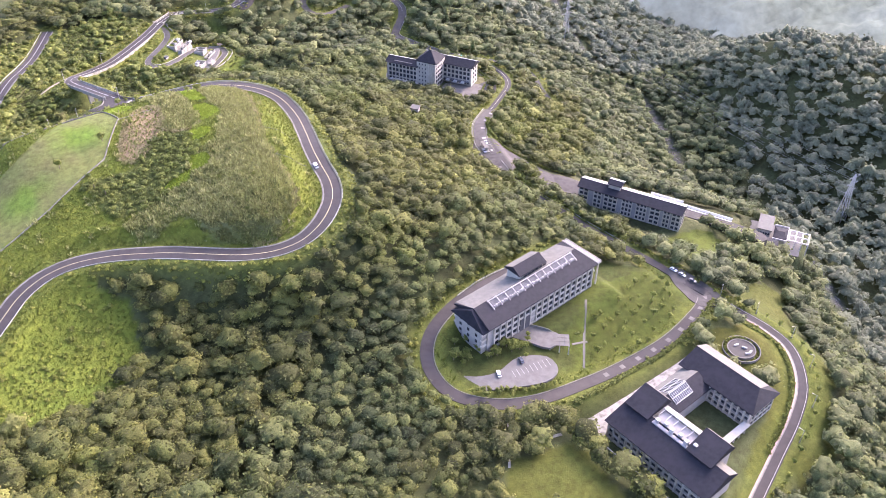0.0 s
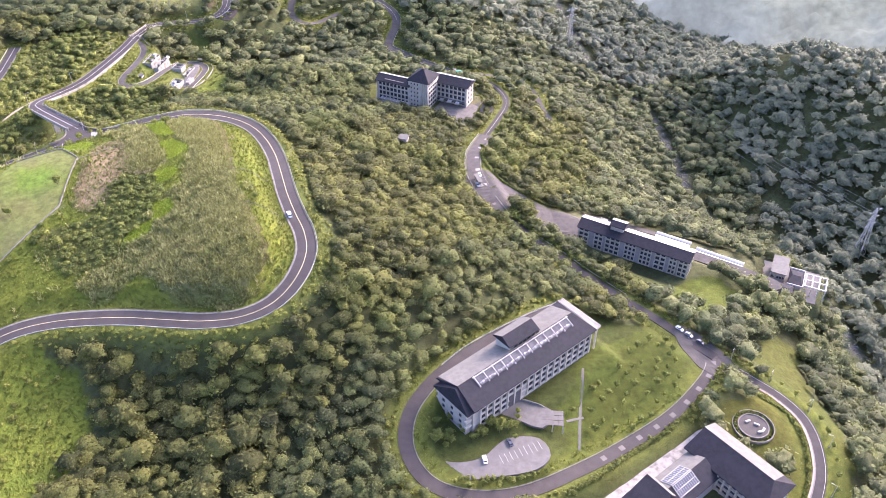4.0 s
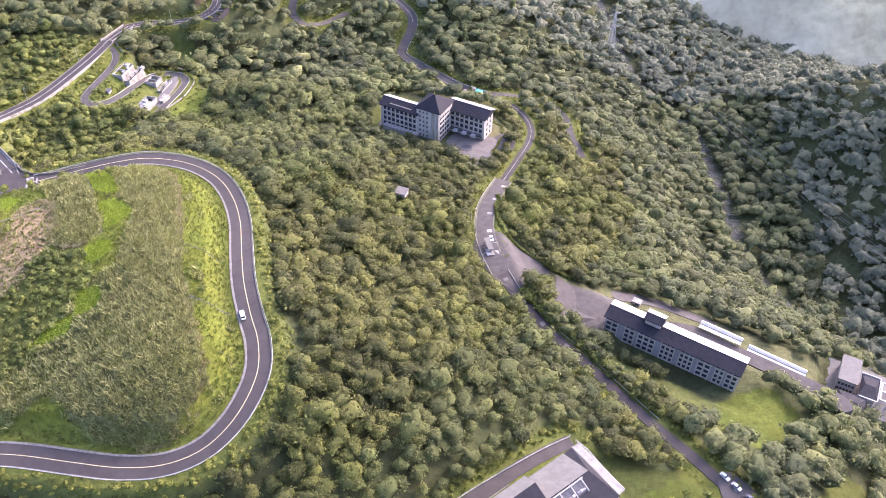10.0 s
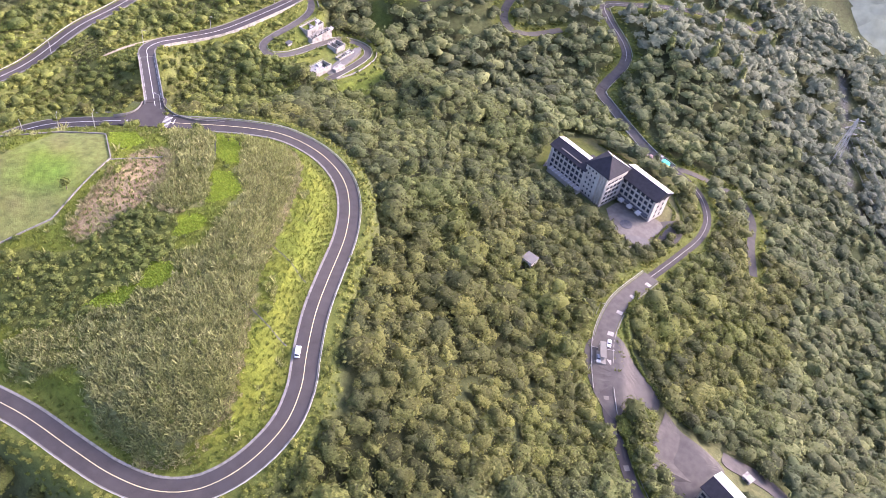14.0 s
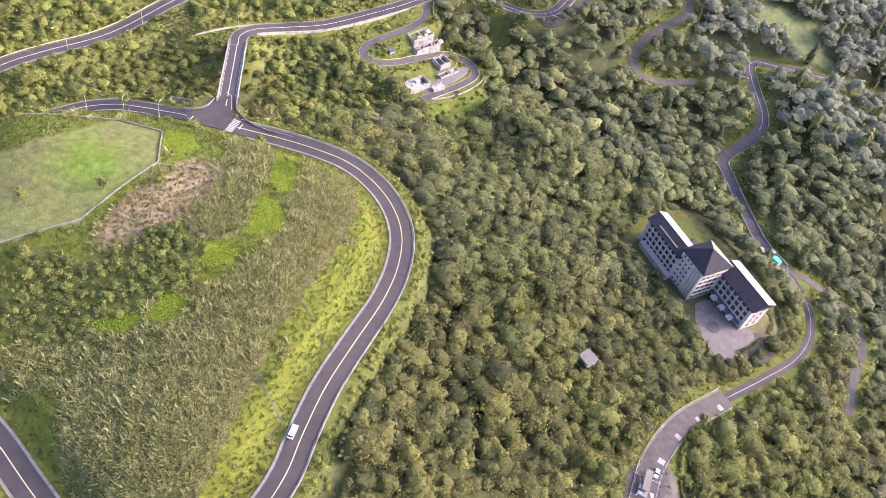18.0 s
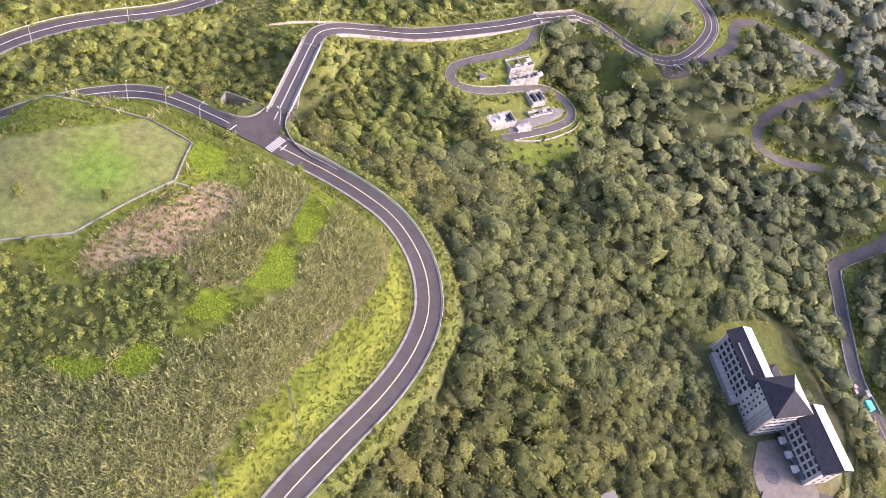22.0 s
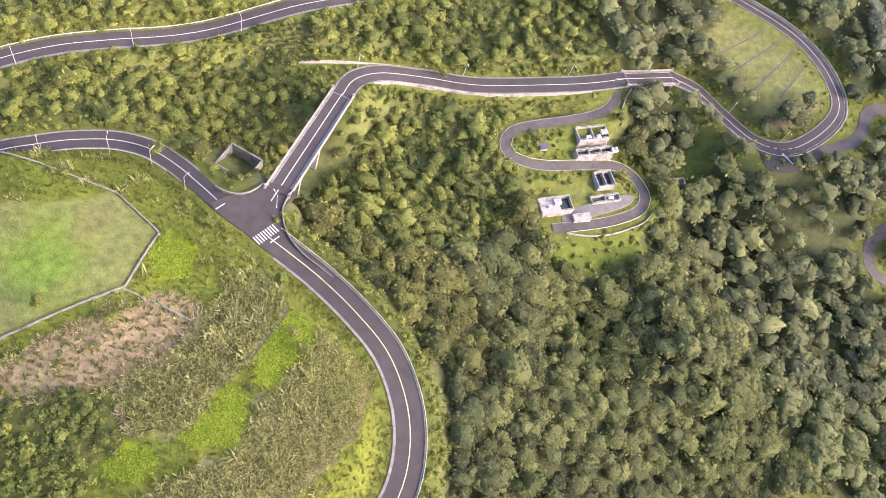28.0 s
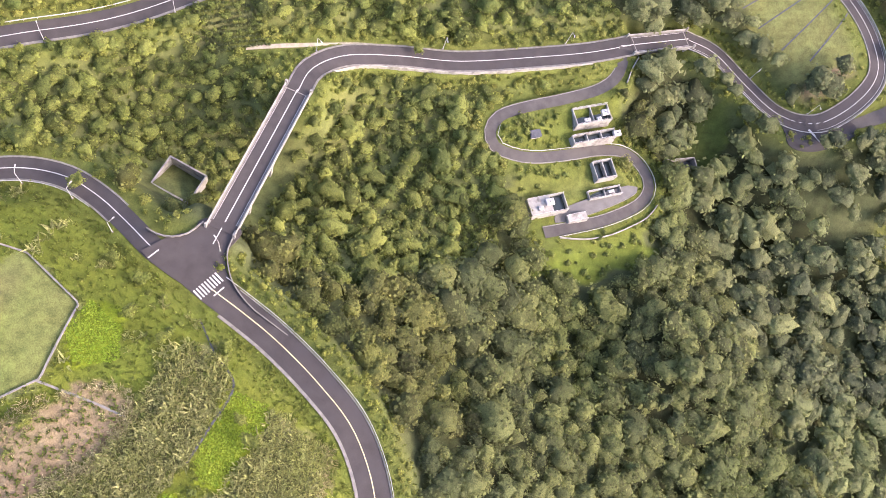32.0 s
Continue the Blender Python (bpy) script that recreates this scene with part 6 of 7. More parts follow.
def hotel():
    m = pose(-6, 604, -22, 0, 0, -24.5)
    ob = thing("hostel_building", m, "pale five-storey hostel with two wings and a pyramid-roofed tower", "building")
    # west wing
    core(ob, -36, -9, -13.6, -3.6, -3, 16)
    storeys(ob, -35.2, -13.6, -9.5, -13.6, 0.5, 4, 3.8, 8, 0.6, 0.7)
    storeys(ob, -9, -3.6, -36, -3.6, 0.5, 4, 3.8, 8, 0.6, 0.5)
    part("gable_wall", box(-36.5, -35.4, -14.2, -3.2, -3, 16.4), TRIM, ob)
    part("roof", hip(-37.2, -8.0, -15.6, -2.2, 16.6, 19.6, 0, 0, ridge=0.52), SLATE, ob, "dark slate roof")
    # white strips on both wings' rear slopes stand for sun glare
    slope_strip(ob, -37.2, -8.0, -15.6 + 13.4 * 0.52 + 0.05, 19.62, -2.1, 16.6, 0.16, "glare_slope", METAL_OR_GLARE, "rear roof slope whitened for the sun's glare on slate")
    part("roof_light", box(-30, -14, -13.4, -11.2, 16.9, 17.9), SLATE_LIT, ob, "grey ridge of skylights")
    part("rear_block", box(-20, -9, -3.6, 6, -3, 11), WALL, ob)
    part("rear_roof", hip(-20.8, -8.4, -4, 7, 11.3, 13.4, 3, 0), SLATE, ob)
    storeys(ob, -20, 6, -20, -3.0, 0.5, 3, 3.4, 3, 0.5, 0.4)
    # east wing, set back behind the plaza
    core(ob, 4, 31, 2.6, 14, -3, 16)
    storeys(ob, 6.5, 2.6, 30.6, 2.6, 0.5, 4, 3.8, 7, 0.65, 0.8)
    storeys(ob, 31, 14, 4, 14, 0.5, 4, 3.8, 8, 0.6, 0.5)
    part("gable_wall", box(30.4, 31.5, 2.0, 14.6, -3, 16.4), TRIM, ob)
    for z in (2.0, 5.8, 9.6, 13.2):
        window(ob, 31.58, 6.0, z, 1.3, 1.8, 90)
        window(ob, 31.58, 10.6, z, 1.3, 1.8, 90)
    part("roof", hip(3.0, 32.6, 0.6, 16.2, 16.6, 20.0, 0, 0, ridge=0.52), SLATE, ob, "dark slate roof")
    slope_strip(ob, 3.0, 32.6, 0.6 + 15.6 * 0.52 + 0.05, 20.02, 16.3, 16.6, 0.16, "glare_slope", METAL_OR_GLARE, "rear roof slope whitened for the sun's glare on slate")
    # tower
    core(ob, -9.5, 7, -13.8, 4, -5, 21.4, TRIM, "tower_wall")
    core(ob, -9.5, 6.8, 4, 9, -3, 16.2, WALL, "link_wall")
    part("link_roof", box(-9.8, 7.0, 4.0, 9.4, 16.2, 16.6), SLATE_LIT, ob, "flat grey link roof")
    part("tower_base", box(-9.8, 7.3, -14.1, 9.3, -5, 0.9), CONCRETE, ob)
    bm = hip(-10.6, 8.1, -14.9, 4.8, 21.9, 29.0, 9.2, 9.2)
    part("tower_roof", bm, SLATE, ob, "dark pyramid roof")
    # glare on the pyramid's rear face, a thin white sheet over the slate
    bm = bmesh.new()
    solid(bm, [[(8.1, 4.8, 21.9 + h), (-10.6, 4.8, 21.9 + h), (-1.25, -5.05, 29.0 + h)] for h in (0.03, 0.16)])
    bmesh.ops.recalc_face_normals(bm, faces=bm.faces)
    part("glare_slope", bm, METAL_OR_GLARE, ob, "rear face of the pyramid roof, whitened for sun glare")
    part("finial", tube(bmesh.new(), (-1.2, -5.0, 28.6), (-1.2, -5.0, 31.0), 0.4, 8, 0.05), GOLD, ob, "small gilded finial")
    part("eaves", box(-10.2, 7.7, -14.5, 4.4, 21.4, 21.8), STEEL_WHITE, ob)
    for f in range(6):
        for i in range(3):
            window(ob, -7.0 + i * 2.6, -13.86, 1.6 + f * 3.4, 1.0, 1.3, 0, 0)
        for i in range(4):
            window(ob, 7.06, -11.5 + i * 3.2, 1.6 + f * 3.4, 2.2, 2.2, 90, 1)
    for x in (1.2, 3.0, 4.8, 6.6):
        part("fin", box(x - 0.25, x + 0.25, -14.5, -13.8, 0.5, 20.6), TRIM, ob, "tall pale vertical fin")
    for z in (4.2, 8.0, 11.8, 15.6, 19.4):
        part("tower_band", box(6.95, 7.6, -13.4, 1.8, z, z + 0.5), TRIM, ob)
    # entrance canopies
    part("porch_roof", box(8, 30, -0.4, 2.4, 3.6, 4.1), DARK, ob, "dark flat porch roof")
    for x in (12, 18.5, 25):
        part("porch_canopy", box(x - 1.7, x + 1.7, -2.6, 1.0, 3.0, 4.3, bevel=0.35), STEEL_WHITE, ob, "white rounded entrance canopy")
    # low annex and a dark flat slab at the west foot
    part("annex", box(-33, -8, -17.6, -14.2, -4, 3.0), WALL, ob)
    for i in range(9):
        part("annex_fin", box(-31.5 + i * 2.6, -31.2 + i * 2.6, -18.0, -14.4, 3.0, 3.5), STEEL_WHITE, ob)
    part("terrace", box(-46, -36.6, -16, -4, -4, 0.1), DARK, ob, "dark flat slab at the west foot")


hotel()
slab_patch("pavement", [(-1, 590), (7, 577), (18, 572), (27, 578), (32, 590), (30, 597), (14, 600), (4, 600)], -21.75, 1.5, PAVING, "pinkish paved forecourt of the hostel", "plaza", 3)
ring = [(13 + 3.6 * math.cos(a), 583.5 + 3.6 * math.sin(a)) for a in np.linspace(0, 2 * math.pi, 28)[:-1]]
slab_patch("pavement", ring, -21.6, 0.5, DARK, "dark round paving disc in the forecourt", "plaza")
slab_patch("pavement", [(15, 574), (27, 578), (33, 570), (30, 560), (22, 560)], -21.0, 2.2, CONCRETE, "pale ramp from the forecourt to the road", "ramp", 3)
slab_patch("pavement", [(28, 596), (40, 604), (44, 592), (38, 578), (28, 580)], -21.85, 1.6, WORN, "grey side yard beside the hostel", "yard", 3)


def hedge(points, width, height, label):
    line = smooth_line(points, 1.2)
    rng = np.random.default_rng(int(abs(points[0][0]) * 7))
    x = np.repeat(line[:, 0], 3) + rng.normal(0, width * 0.35, len(line) * 3)
    y = np.repeat(line[:, 1], 3) + rng.normal(0, width * 0.35, len(line) * 3)
    n = len(x)
    size = rng.uniform(0.6, 1.1, n) * width * 0.6
    ob = scatter("hedge", [crown_template(150 + s, 24, 3, 0.3, 0.85, 1, -0.2) for s in range(3)], rng.integers(0, 3, n), np.c_[x, y, ground_z(x, y) + height * 0.5],
                 np.c_[size, np.full(n, height * 0.7)], rng.uniform(0, 6, n), np.clip(rng.normal(0.5, 0.2, n), 0, 1), BUSH, label, "hedge")
    return ob


hedge([(-25, 656), (-6, 650), (7, 645), (20, 639), (29, 624), (36, 605), (31, 582)], 1.3, 1.2, "clipped yellow-green hedge round the hostel terrace")
hedge([(26, 642), (33, 629), (41, 609), (37, 582)], 1.2, 1.1, "clipped yellow-green hedge round the hostel terrace")
hedge([(150 + 8.2 * math.cos(a), 285 + 8.2 * math.sin(a)) for a in np.linspace(0.6, 5.6, 14)], 1.1, 0.9, "clipped yellow-green ring hedge round the sunken garden")
hedge([(34, 528), (33, 514), (34, 502), (39, 491), (44, 486), (50, 482), (57, 478), (65, 474), (76, 471), (92, 474)], 1.6, 1.5, "dark clipped hedge along the gate road")
hedge([(60, 243), (90, 266), (114, 284), (134, 305), (146, 322)], 1.8, 1.2, "low flowering hedge along the campus road")
hedge([(48, 448), (60, 433), (75, 417), (92, 398), (108, 378)], 4.0, 2.6, "dense hedge of small trees along the campus road")
hedge([(160, 305), (170, 296), (172, 280), (168, 262), (158, 242), (146, 226)], 1.2, 1.0, "low clipped hedge along the road")


def court_block():
    ob = thing("courtyard_building", frame_of("court_block"), "dark-roofed courtyard building of low pale wings", "building")
    z = 11.0
    # north bar
    core(ob, -21, 17, 20.6, 38, -2, z)
    storeys(ob, -5, 20.6, 17, 20.6, 0.5, 3, 3.4, 7, 0.6, 1.3)
    storeys(ob, 17, 38, -21, 38, 0.5, 3, 3.4, 10, 0.6, 0.5)
    storeys(ob, 17, 20.6, 17, 38, 0.5, 3, 3.4, 5, 0.6, 0.5)
    part("roof", hip(-22.5, 18.5, 18.8, 40.2, z + 0.3, 15.8, 0.5, 6.0, ridge=0.58), SLATE, ob, "dark slate roof of the north wing")
    # sunlight on the rear slopes is put in as the paler slate
    slope_strip(ob, -22.2, 12.6, 31.25, 15.8, 40.25, 11.3, 0.12, "rear_slope", SLATE_LIT, "rear roof slope in a paler, sunlit copy of the slate")
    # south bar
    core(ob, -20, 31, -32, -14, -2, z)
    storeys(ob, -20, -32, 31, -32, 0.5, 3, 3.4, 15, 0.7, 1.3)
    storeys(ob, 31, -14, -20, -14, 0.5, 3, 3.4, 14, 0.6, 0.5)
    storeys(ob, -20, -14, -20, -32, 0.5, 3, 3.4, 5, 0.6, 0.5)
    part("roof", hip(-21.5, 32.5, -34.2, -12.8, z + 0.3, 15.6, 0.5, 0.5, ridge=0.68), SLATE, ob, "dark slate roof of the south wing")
    slope_strip(ob, -21.2, 32.2, -19.6, 15.6, -12.75, 11.3, 0.12, "rear_slope", SLATE_LIT, "rear roof slope in a paler, sunlit copy of the slate")
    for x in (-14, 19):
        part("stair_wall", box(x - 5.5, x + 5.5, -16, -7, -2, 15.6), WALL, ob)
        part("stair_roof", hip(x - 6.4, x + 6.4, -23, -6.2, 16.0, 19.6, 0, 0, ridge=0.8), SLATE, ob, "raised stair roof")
        slope_strip(ob, x - 6.4, x + 6.4, -9.54, 19.6, -6.15, 16.0, 0.12, "rear_slope", SLATE_LIT, "rear roof slope in a paler, sunlit copy of the slate")
    part("roof_terrace", box(-6, 13, -22, -12.5, 12.5, 15.4), RECESS, ob, "grey roof terrace")
    part("terrace_beam", box(-7, 14, -12.8, -12.2, 16.2, 16.8), STEEL_WHITE, ob, "white steel beam")
    part("terrace_roof", box(-7, 14, -12.2, -9.6, 15.6, 16.0), TRIM, ob)
    for i in range(6):
        x = -6 + i * 3.8
        part("portal_frame", box(x - 0.14, x + 0.14, -17, -12.4, 16.2, 16.6), STEEL_WHITE, ob, "white steel portal frame")
        part("portal_leg", box(x - 0.16, x + 0.16, -17.1, -16.8, 15.4, 16.2), STEEL_WHITE, ob)
        part("equipment", box(x + 0.6, x + 2.4, -20.6 + (i % 2), -19.0 + (i % 2), 15.4, 16.8 + 0.3 * (i % 3), bevel=0.06), STEEL_WHITE, ob, "white roof plant unit")
    # link with skylight
    core(ob, -20, -5, -14, 20.6, -2, 8.6)
    turn = pose(-12.5, 4, 0, 0, 0, 90)
    part("link_roof", hip(-15.5, 16, -8.4, 8.4, 9.0, 13.6, 0, 0), SLATE, ob, "grey link roof with its ridge across", turn)
    fall = 4.6 / 8.4
    slope_strip(ob, -15.4, 15.9, 8.3, 13.62 - 8.3 * fall, 0.05, 13.6, 0.06, "west_slope", SLATE_LIT, "pale grey west slope of the link roof").matrix_basis = turn
    for side in (1, -1):
        def lay(x0, x1, ya, yb, lift, name, mat, label=""):
            slope_strip(ob, x0, x1, side * ya, 13.6 + lift - ya * fall, side * yb, 13.6 + lift - yb * fall, 0.1, name, mat, label).matrix_basis = turn
        lay(-6, 6, 5.2, 0.3, 0.15, "skylight", GLASS, "glazed skylight")
        for i in range(11):
            lay(-6.09 + i * 1.2, -5.91 + i * 1.2, 5.3, 0.2, 0.27, "glazing_bar", STEEL_WHITE)
        for y in (0.3, 2.7, 5.2):
            lay(-6.1, 6.1, y + 0.12, y - 0.12, 0.3, "glazing_bar", STEEL_WHITE)
    # gallery closing the court, and its lawn
    part("gallery_roof", box(15, 18.5, -8, 20, 4.0, 4.4), TRIM, ob)
    for y in range(-7, 20, 4):
        part("gallery_post", box(17.6, 18.1, y - 0.2, y + 0.2, -0.5, 4.0), TRIM, ob)
    part("pergola_beam", box(-14, 30, -39.6, -39.2, 3.6, 4.0), STEEL_WHITE, ob)
    for i in range(13):
        part("pergola_post", box(-14 + i * 3.6, -13.7 + i * 3.6, -39.6, -39.2, -1, 3.6), STEEL_WHITE, ob)


court_block()
slab_patch("pavement", [(48, 228), (54, 235), (67, 243), (97, 267), (121, 290), (133, 284), (120, 272), (98, 251), (74, 233), (62, 221), (66, 208), (58, 206), (52, 216)], -13.6, 8, PALE, "sunlit pale concrete service lane beside the courtyard building", "lane")
border([(40, 224), (46, 222), (52, 224)], "pale concrete garden path", 0.7, 0.2, PALE)
border([(29, 236), (29, 222), (28, 205)], "narrow pale concrete footpath through the trees", 0.5, 0.3, PALE)


def round_garden():
    ob = thing("round_garden", pose(150, 285, -12.6), "sunken round garden with ring seats and white shapes", "garden")
    for r0, r1, z, mat, lab in ((0, 6.5, 0.3, WORN, "round paved floor"), (6.5, 7.0, 0.6, KERB, "low ring seat"), (9.0, 9.4, 0.5, KERB, "ring kerb")):
        bm = bmesh.new()
        n = 40
        pts = [(math.cos(2 * math.pi * i / n), math.sin(2 * math.pi * i / n)) for i in range(n)]
        if r0:
            rings = [[(r * c, r * s, h) for c, s in pts] for r, h in ((r1, -1), (r1, z), (r0, z), (r0, -1))]
            solid(bm, rings, False)
        else:
            solid(bm, [[(r1 * c, r1 * s, h) for c, s in pts] for h in (-1, z)])
        part("ring" if r0 else "floor", bm, mat, ob, lab)
    for i, (x, y, a) in enumerate(((-2, 2.4, 20), (1.5, 0.5, -30), (3.6, -2.6, 50), (2.0, -3.6, 10))):
        part("seat_block", box(-1.3, 1.3, -0.5, 0.5, 0.3, 1.2, bevel=0.15), STEEL_WHITE, ob, "white seat block", pose(x, y, 0, 0, 0, a))


round_garden()


# ---------------------------------------------------------------- water works on the shelf
def tank(x, y, w, d, h, base, label, cells=1, cover=0.0, water=True):
    ob = thing("concrete_tank", pose(x, y, base, 0, 0, -9.5), label, "tank", "concrete tanks of the water works")
    t = 0.35
    part("base_slab", box(-w / 2 - 0.2, w / 2 + 0.2, -d / 2 - 0.2, d / 2 + 0.2, -2.5, 0.3), PALE, ob)
    for x0, x1, y0, y1 in ((-w / 2, w / 2, d / 2 - t, d / 2), (-w / 2, w / 2, -d / 2, -d / 2 + t), (-w / 2, -w / 2 + t, -d / 2 + t, d / 2 - t), (w / 2 - t, w / 2, -d / 2 + t, d / 2 - t)):
        part("tank_wall", box(x0, x1, y0, y1, 0.3, h), PALE, ob, "stained white concrete wall")
    for i in range(1, cells):
        y0 = -d / 2 + i * d / cells
        part("partition", box(-w / 2 + t, w / 2 - t, y0 - 0.18, y0 + 0.18, 0.3, h - 0.2), PALE, ob)
    if water:
        part("water", box(-w / 2 + t, w / 2 - t, -d / 2 + t, d / 2 - t, 0.3, h * 0.45), WATER_DARK, ob, "dark water")
    if cover:
        part("cover", box(-w / 2 + 0.05, w / 2 - 0.05, -d / 2 + 0.05, -d / 2 + d * cover, h, h + 0.2), PALE, ob, "flat concrete cover")
    for s in (-1, 1):
        bm = bmesh.new()
        tube(bm, (s * (w / 2 - 0.2), -d / 2 + 0.2, h + 0.9), (s * (w / 2 - 0.2), d / 2 - 0.2, h + 0.9), 0.05, 5)
        n = max(2, int(d / 2.5))
        for i in range(n + 1):
            yy = -d / 2 + 0.2 + i * (d - 0.4) / n
            tube(bm, (s * (w / 2 - 0.2), yy, h), (s * (w / 2 - 0.2), yy, h + 0.9), 0.04, 5)
        part("handrail", bm, RAIL, ob, "thin grey handrail")
    return ob


def machine(parent, x, y, z, w, d, h, seed):
    bm = box(x - w / 2, x + w / 2, y - d / 2, y + d / 2, z, z + h * 0.6, bevel=0.06)
    tube(bm, (x, y, z + h * 0.6), (x, y, z + h), 0.35, 8)
    tube(bm, (x - w / 2, y + d * 0.3, z + h * 0.7), (x + w / 2 + 0.6, y + d * 0.3, z + h * 0.7), 0.14, 6)
    part("machine", bm, RAIL if seed % 2 else STEEL_WHITE, parent, "grey pump machinery")


t1 = tank(-216.5, 613, 7.0, 15, 4.8, 2.0, "tall stained white concrete tank, half open", 2)
t2 = tank(-208.5, 610.5, 3.6, 18, 3.4, 1.5, "long low white concrete channel tank", 3)
t3 = tank(-195.5, 609.0, 7.6, 8.4, 4.4, -1.6, "square double-celled tank with dark water", 2)
t4 = tank(-187.6, 606.0, 3.6, 14, 2.8, -2.6, "long narrow white concrete channel tank", 2)
t5 = tank(-182.6, 590.5, 3.0, 8.0, 2.2, -1.6, "low covered white concrete box", 1, 0.98, False)
t6 = tank(-190.8, 581.0, 7.0, 15, 3.6, -1.0, "white concrete tank with machinery on its cover", 2, 0.6)
machine(t1, 0.5, 5.0, 4.8, 2.2, 3.0, 2.0, 0)
machine(t1, 2.6, 1.8, 4.8, 1.4, 1.8, 1.6, 1)
machine(t1, 2.2, -3.0, 4.8, 1.2, 2.4, 1.2, 2)
machine(t6, -0.5, 0.6, 3.8, 2.4, 3.2, 2.2, 0)
machine(t6, 1.2, -3.4, 3.8, 1.4, 2.0, 1.4, 1)
machine(t4, 0.2, 2.4, 2.8, 1.0, 2.4, 1.2, 1)
machine(t2, 0.3, 9.8, 2.0, 2.0, 3.0, 2.6, 0)
slab_patch("pavement", [(-188, 586), (-188, 598), (-187, 617), (-183, 619), (-182, 598), (-184, 582)], -1.0, 3, CONCRETE, "pale concrete apron among the tanks", "apron", 4)


def small_hut(x, y, w, d, h, turn, label, roof=None, z=None):
    ob = thing("hut", pose(x, y, gz(x, y) if z is None else z, 0, 0, turn), label, "hut")
    part("wall", box(-w / 2, w / 2, -d / 2, d / 2, -1.5, h), WALL, ob)
    part("roof", box(-w / 2 - 0.4, w / 2 + 0.4, -d / 2 - 0.4, d / 2 + 0.4, h, h + 0.25, bevel=0.04), roof or SLATE_LIT, ob)
    part("door", box(-0.5, 0.5, -d / 2 - 0.06, -d / 2 + 0.02, 0, 2.0), DARK, ob)
    window(ob, w / 2 - 1.0, -d / 2 - 0.05, 1.0, 0.9, 0.9, 0, 0)
    return ob


small_hut(-18.5, 492, 5.5, 5.5, 7.0, -15, "small grey concrete water tank hut in the woods", CONCRETE)
small_hut(-217, 588, 2.4, 3.6, 1.4, -9, "low dark machine shed on the grass", DARK)
small_hut(110, 462, 4.0, 3.0, 2.6, -30, "small pale shed behind the dormitory", PALE)


def intake():
    ob = thing("intake_box", pose(-188, 648, -12, 0, 0, -15), "dark open concrete intake box on the slope", "tank")
    part("floor", box(-2.6, 2.6, -6.5, 6.5, -2, 0.3), DARK, ob)
    for x0, x1, y0, y1 in ((-3, -2.6, -7, 7), (2.6, 3, -7, 7), (-2.6, 2.6, 6.6, 7), (-2.6, 2.6, -7, -6.6)):
        part("side_wall", box(x0, x1, y0, y1, -2, 4.0), PALE, ob)
    machine(ob, 3.6, 3.5, 3.6, 1.4, 2.0, 1.8, 1)


intake()


for i, (x, y, r) in enumerate(((12, 277, 2.2), (17, 272, 1.9), (22, 274, 2.4), (27, 270, 2.0), (31, 274, 2.3), (36, 273, 1.8), (8, 266, 1.7), (6, 273, 2.0), (40, 268, 1.6), (14, 245, 1.6), (20, 243, 1.8), (26, 245, 1.5), (32, 244.5, 1.7), (38, 247, 1.5))):
    tree_at(x, y, r, 20 + i, "leafy garden shrub between the block and its car park", "shrub", "shrubs before the block")
for i, (x, y, r) in enumerate(((57, 456, 3.4), (62, 451, 3.0), (54, 449, 2.8), (61, 460, 2.4), (66, 446, 2.6))):
    tree_at(x, y, r, 40 + i, "bushy tree on the planted bed beside the gate apron", "tree", "trees beside the gate")
rng_bed = random.Random(9)
for i in range(15):
    tree_at(16.5 + i * 2.75 + rng_bed.uniform(-0.5, 0.5), 246.0 + 0.3 * i + max(0, i - 9) * 0.9, rng_bed.uniform(1.2, 1.7), 100 + i, "dark clipped shrub in the row before the car park", "shrub", "shrub row before the car park")
for i in range(26):
    u = rng_bed.random()
    tree_at(2 + 40 * u, 262.5 + 14 * u + rng_bed.uniform(-2.5, 4.5), rng_bed.uniform(1.5, 2.6), 120 + i, "leafy garden shrub between the block and its car park", "shrub", "shrubs before the block")
draped("pavement", [(126, 347), (134, 347), (146, 333), (153, 322), (147, 317), (139, 315), (132, 322), (127, 335)], 0.32, WORN, "worn asphalt where the campus roads meet", "road")
for i, (x, y, z) in enumerate(resample(offset_line(LINES["east"], 6.6), 8.0)[3:20]):
    tree_at(x, y, 1.3 + 0.5 * ((i * 37) % 10) / 10, 60 + i, "small roadside tree on the grass strip", "tree", "trees along the campus road")
for i, (x, y, z) in enumerate(resample(offset_line(LINES["east"], -5.6), 7.0)[4:20]):
    tree_at(x, y, 0.9 + 0.4 * ((i * 53) % 10) / 10, 80 + i, "low round shrub inside the campus road", "shrub", "shrubs along the campus road")


draped("road", [(-187, 689), (-177, 688), (-170, 697), (-168.5, 712), (-173, 717), (-178, 712), (-180, 705), (-185, 697)], 0.34, ASPHALT, "dark asphalt hairpin junction below the terraced field", "road")
line = np.array([(-179.0, 697.6), (-176, 698.2), (-172.6, 699.0)])
ribbon(np.c_[line, ground_z(line[:, 0], line[:, 1])], 0.45, -0.45, 0.42, "stop_line", MARK_WHITE, ROAD_OBS["north2"], "broad white stop line", 0.06)


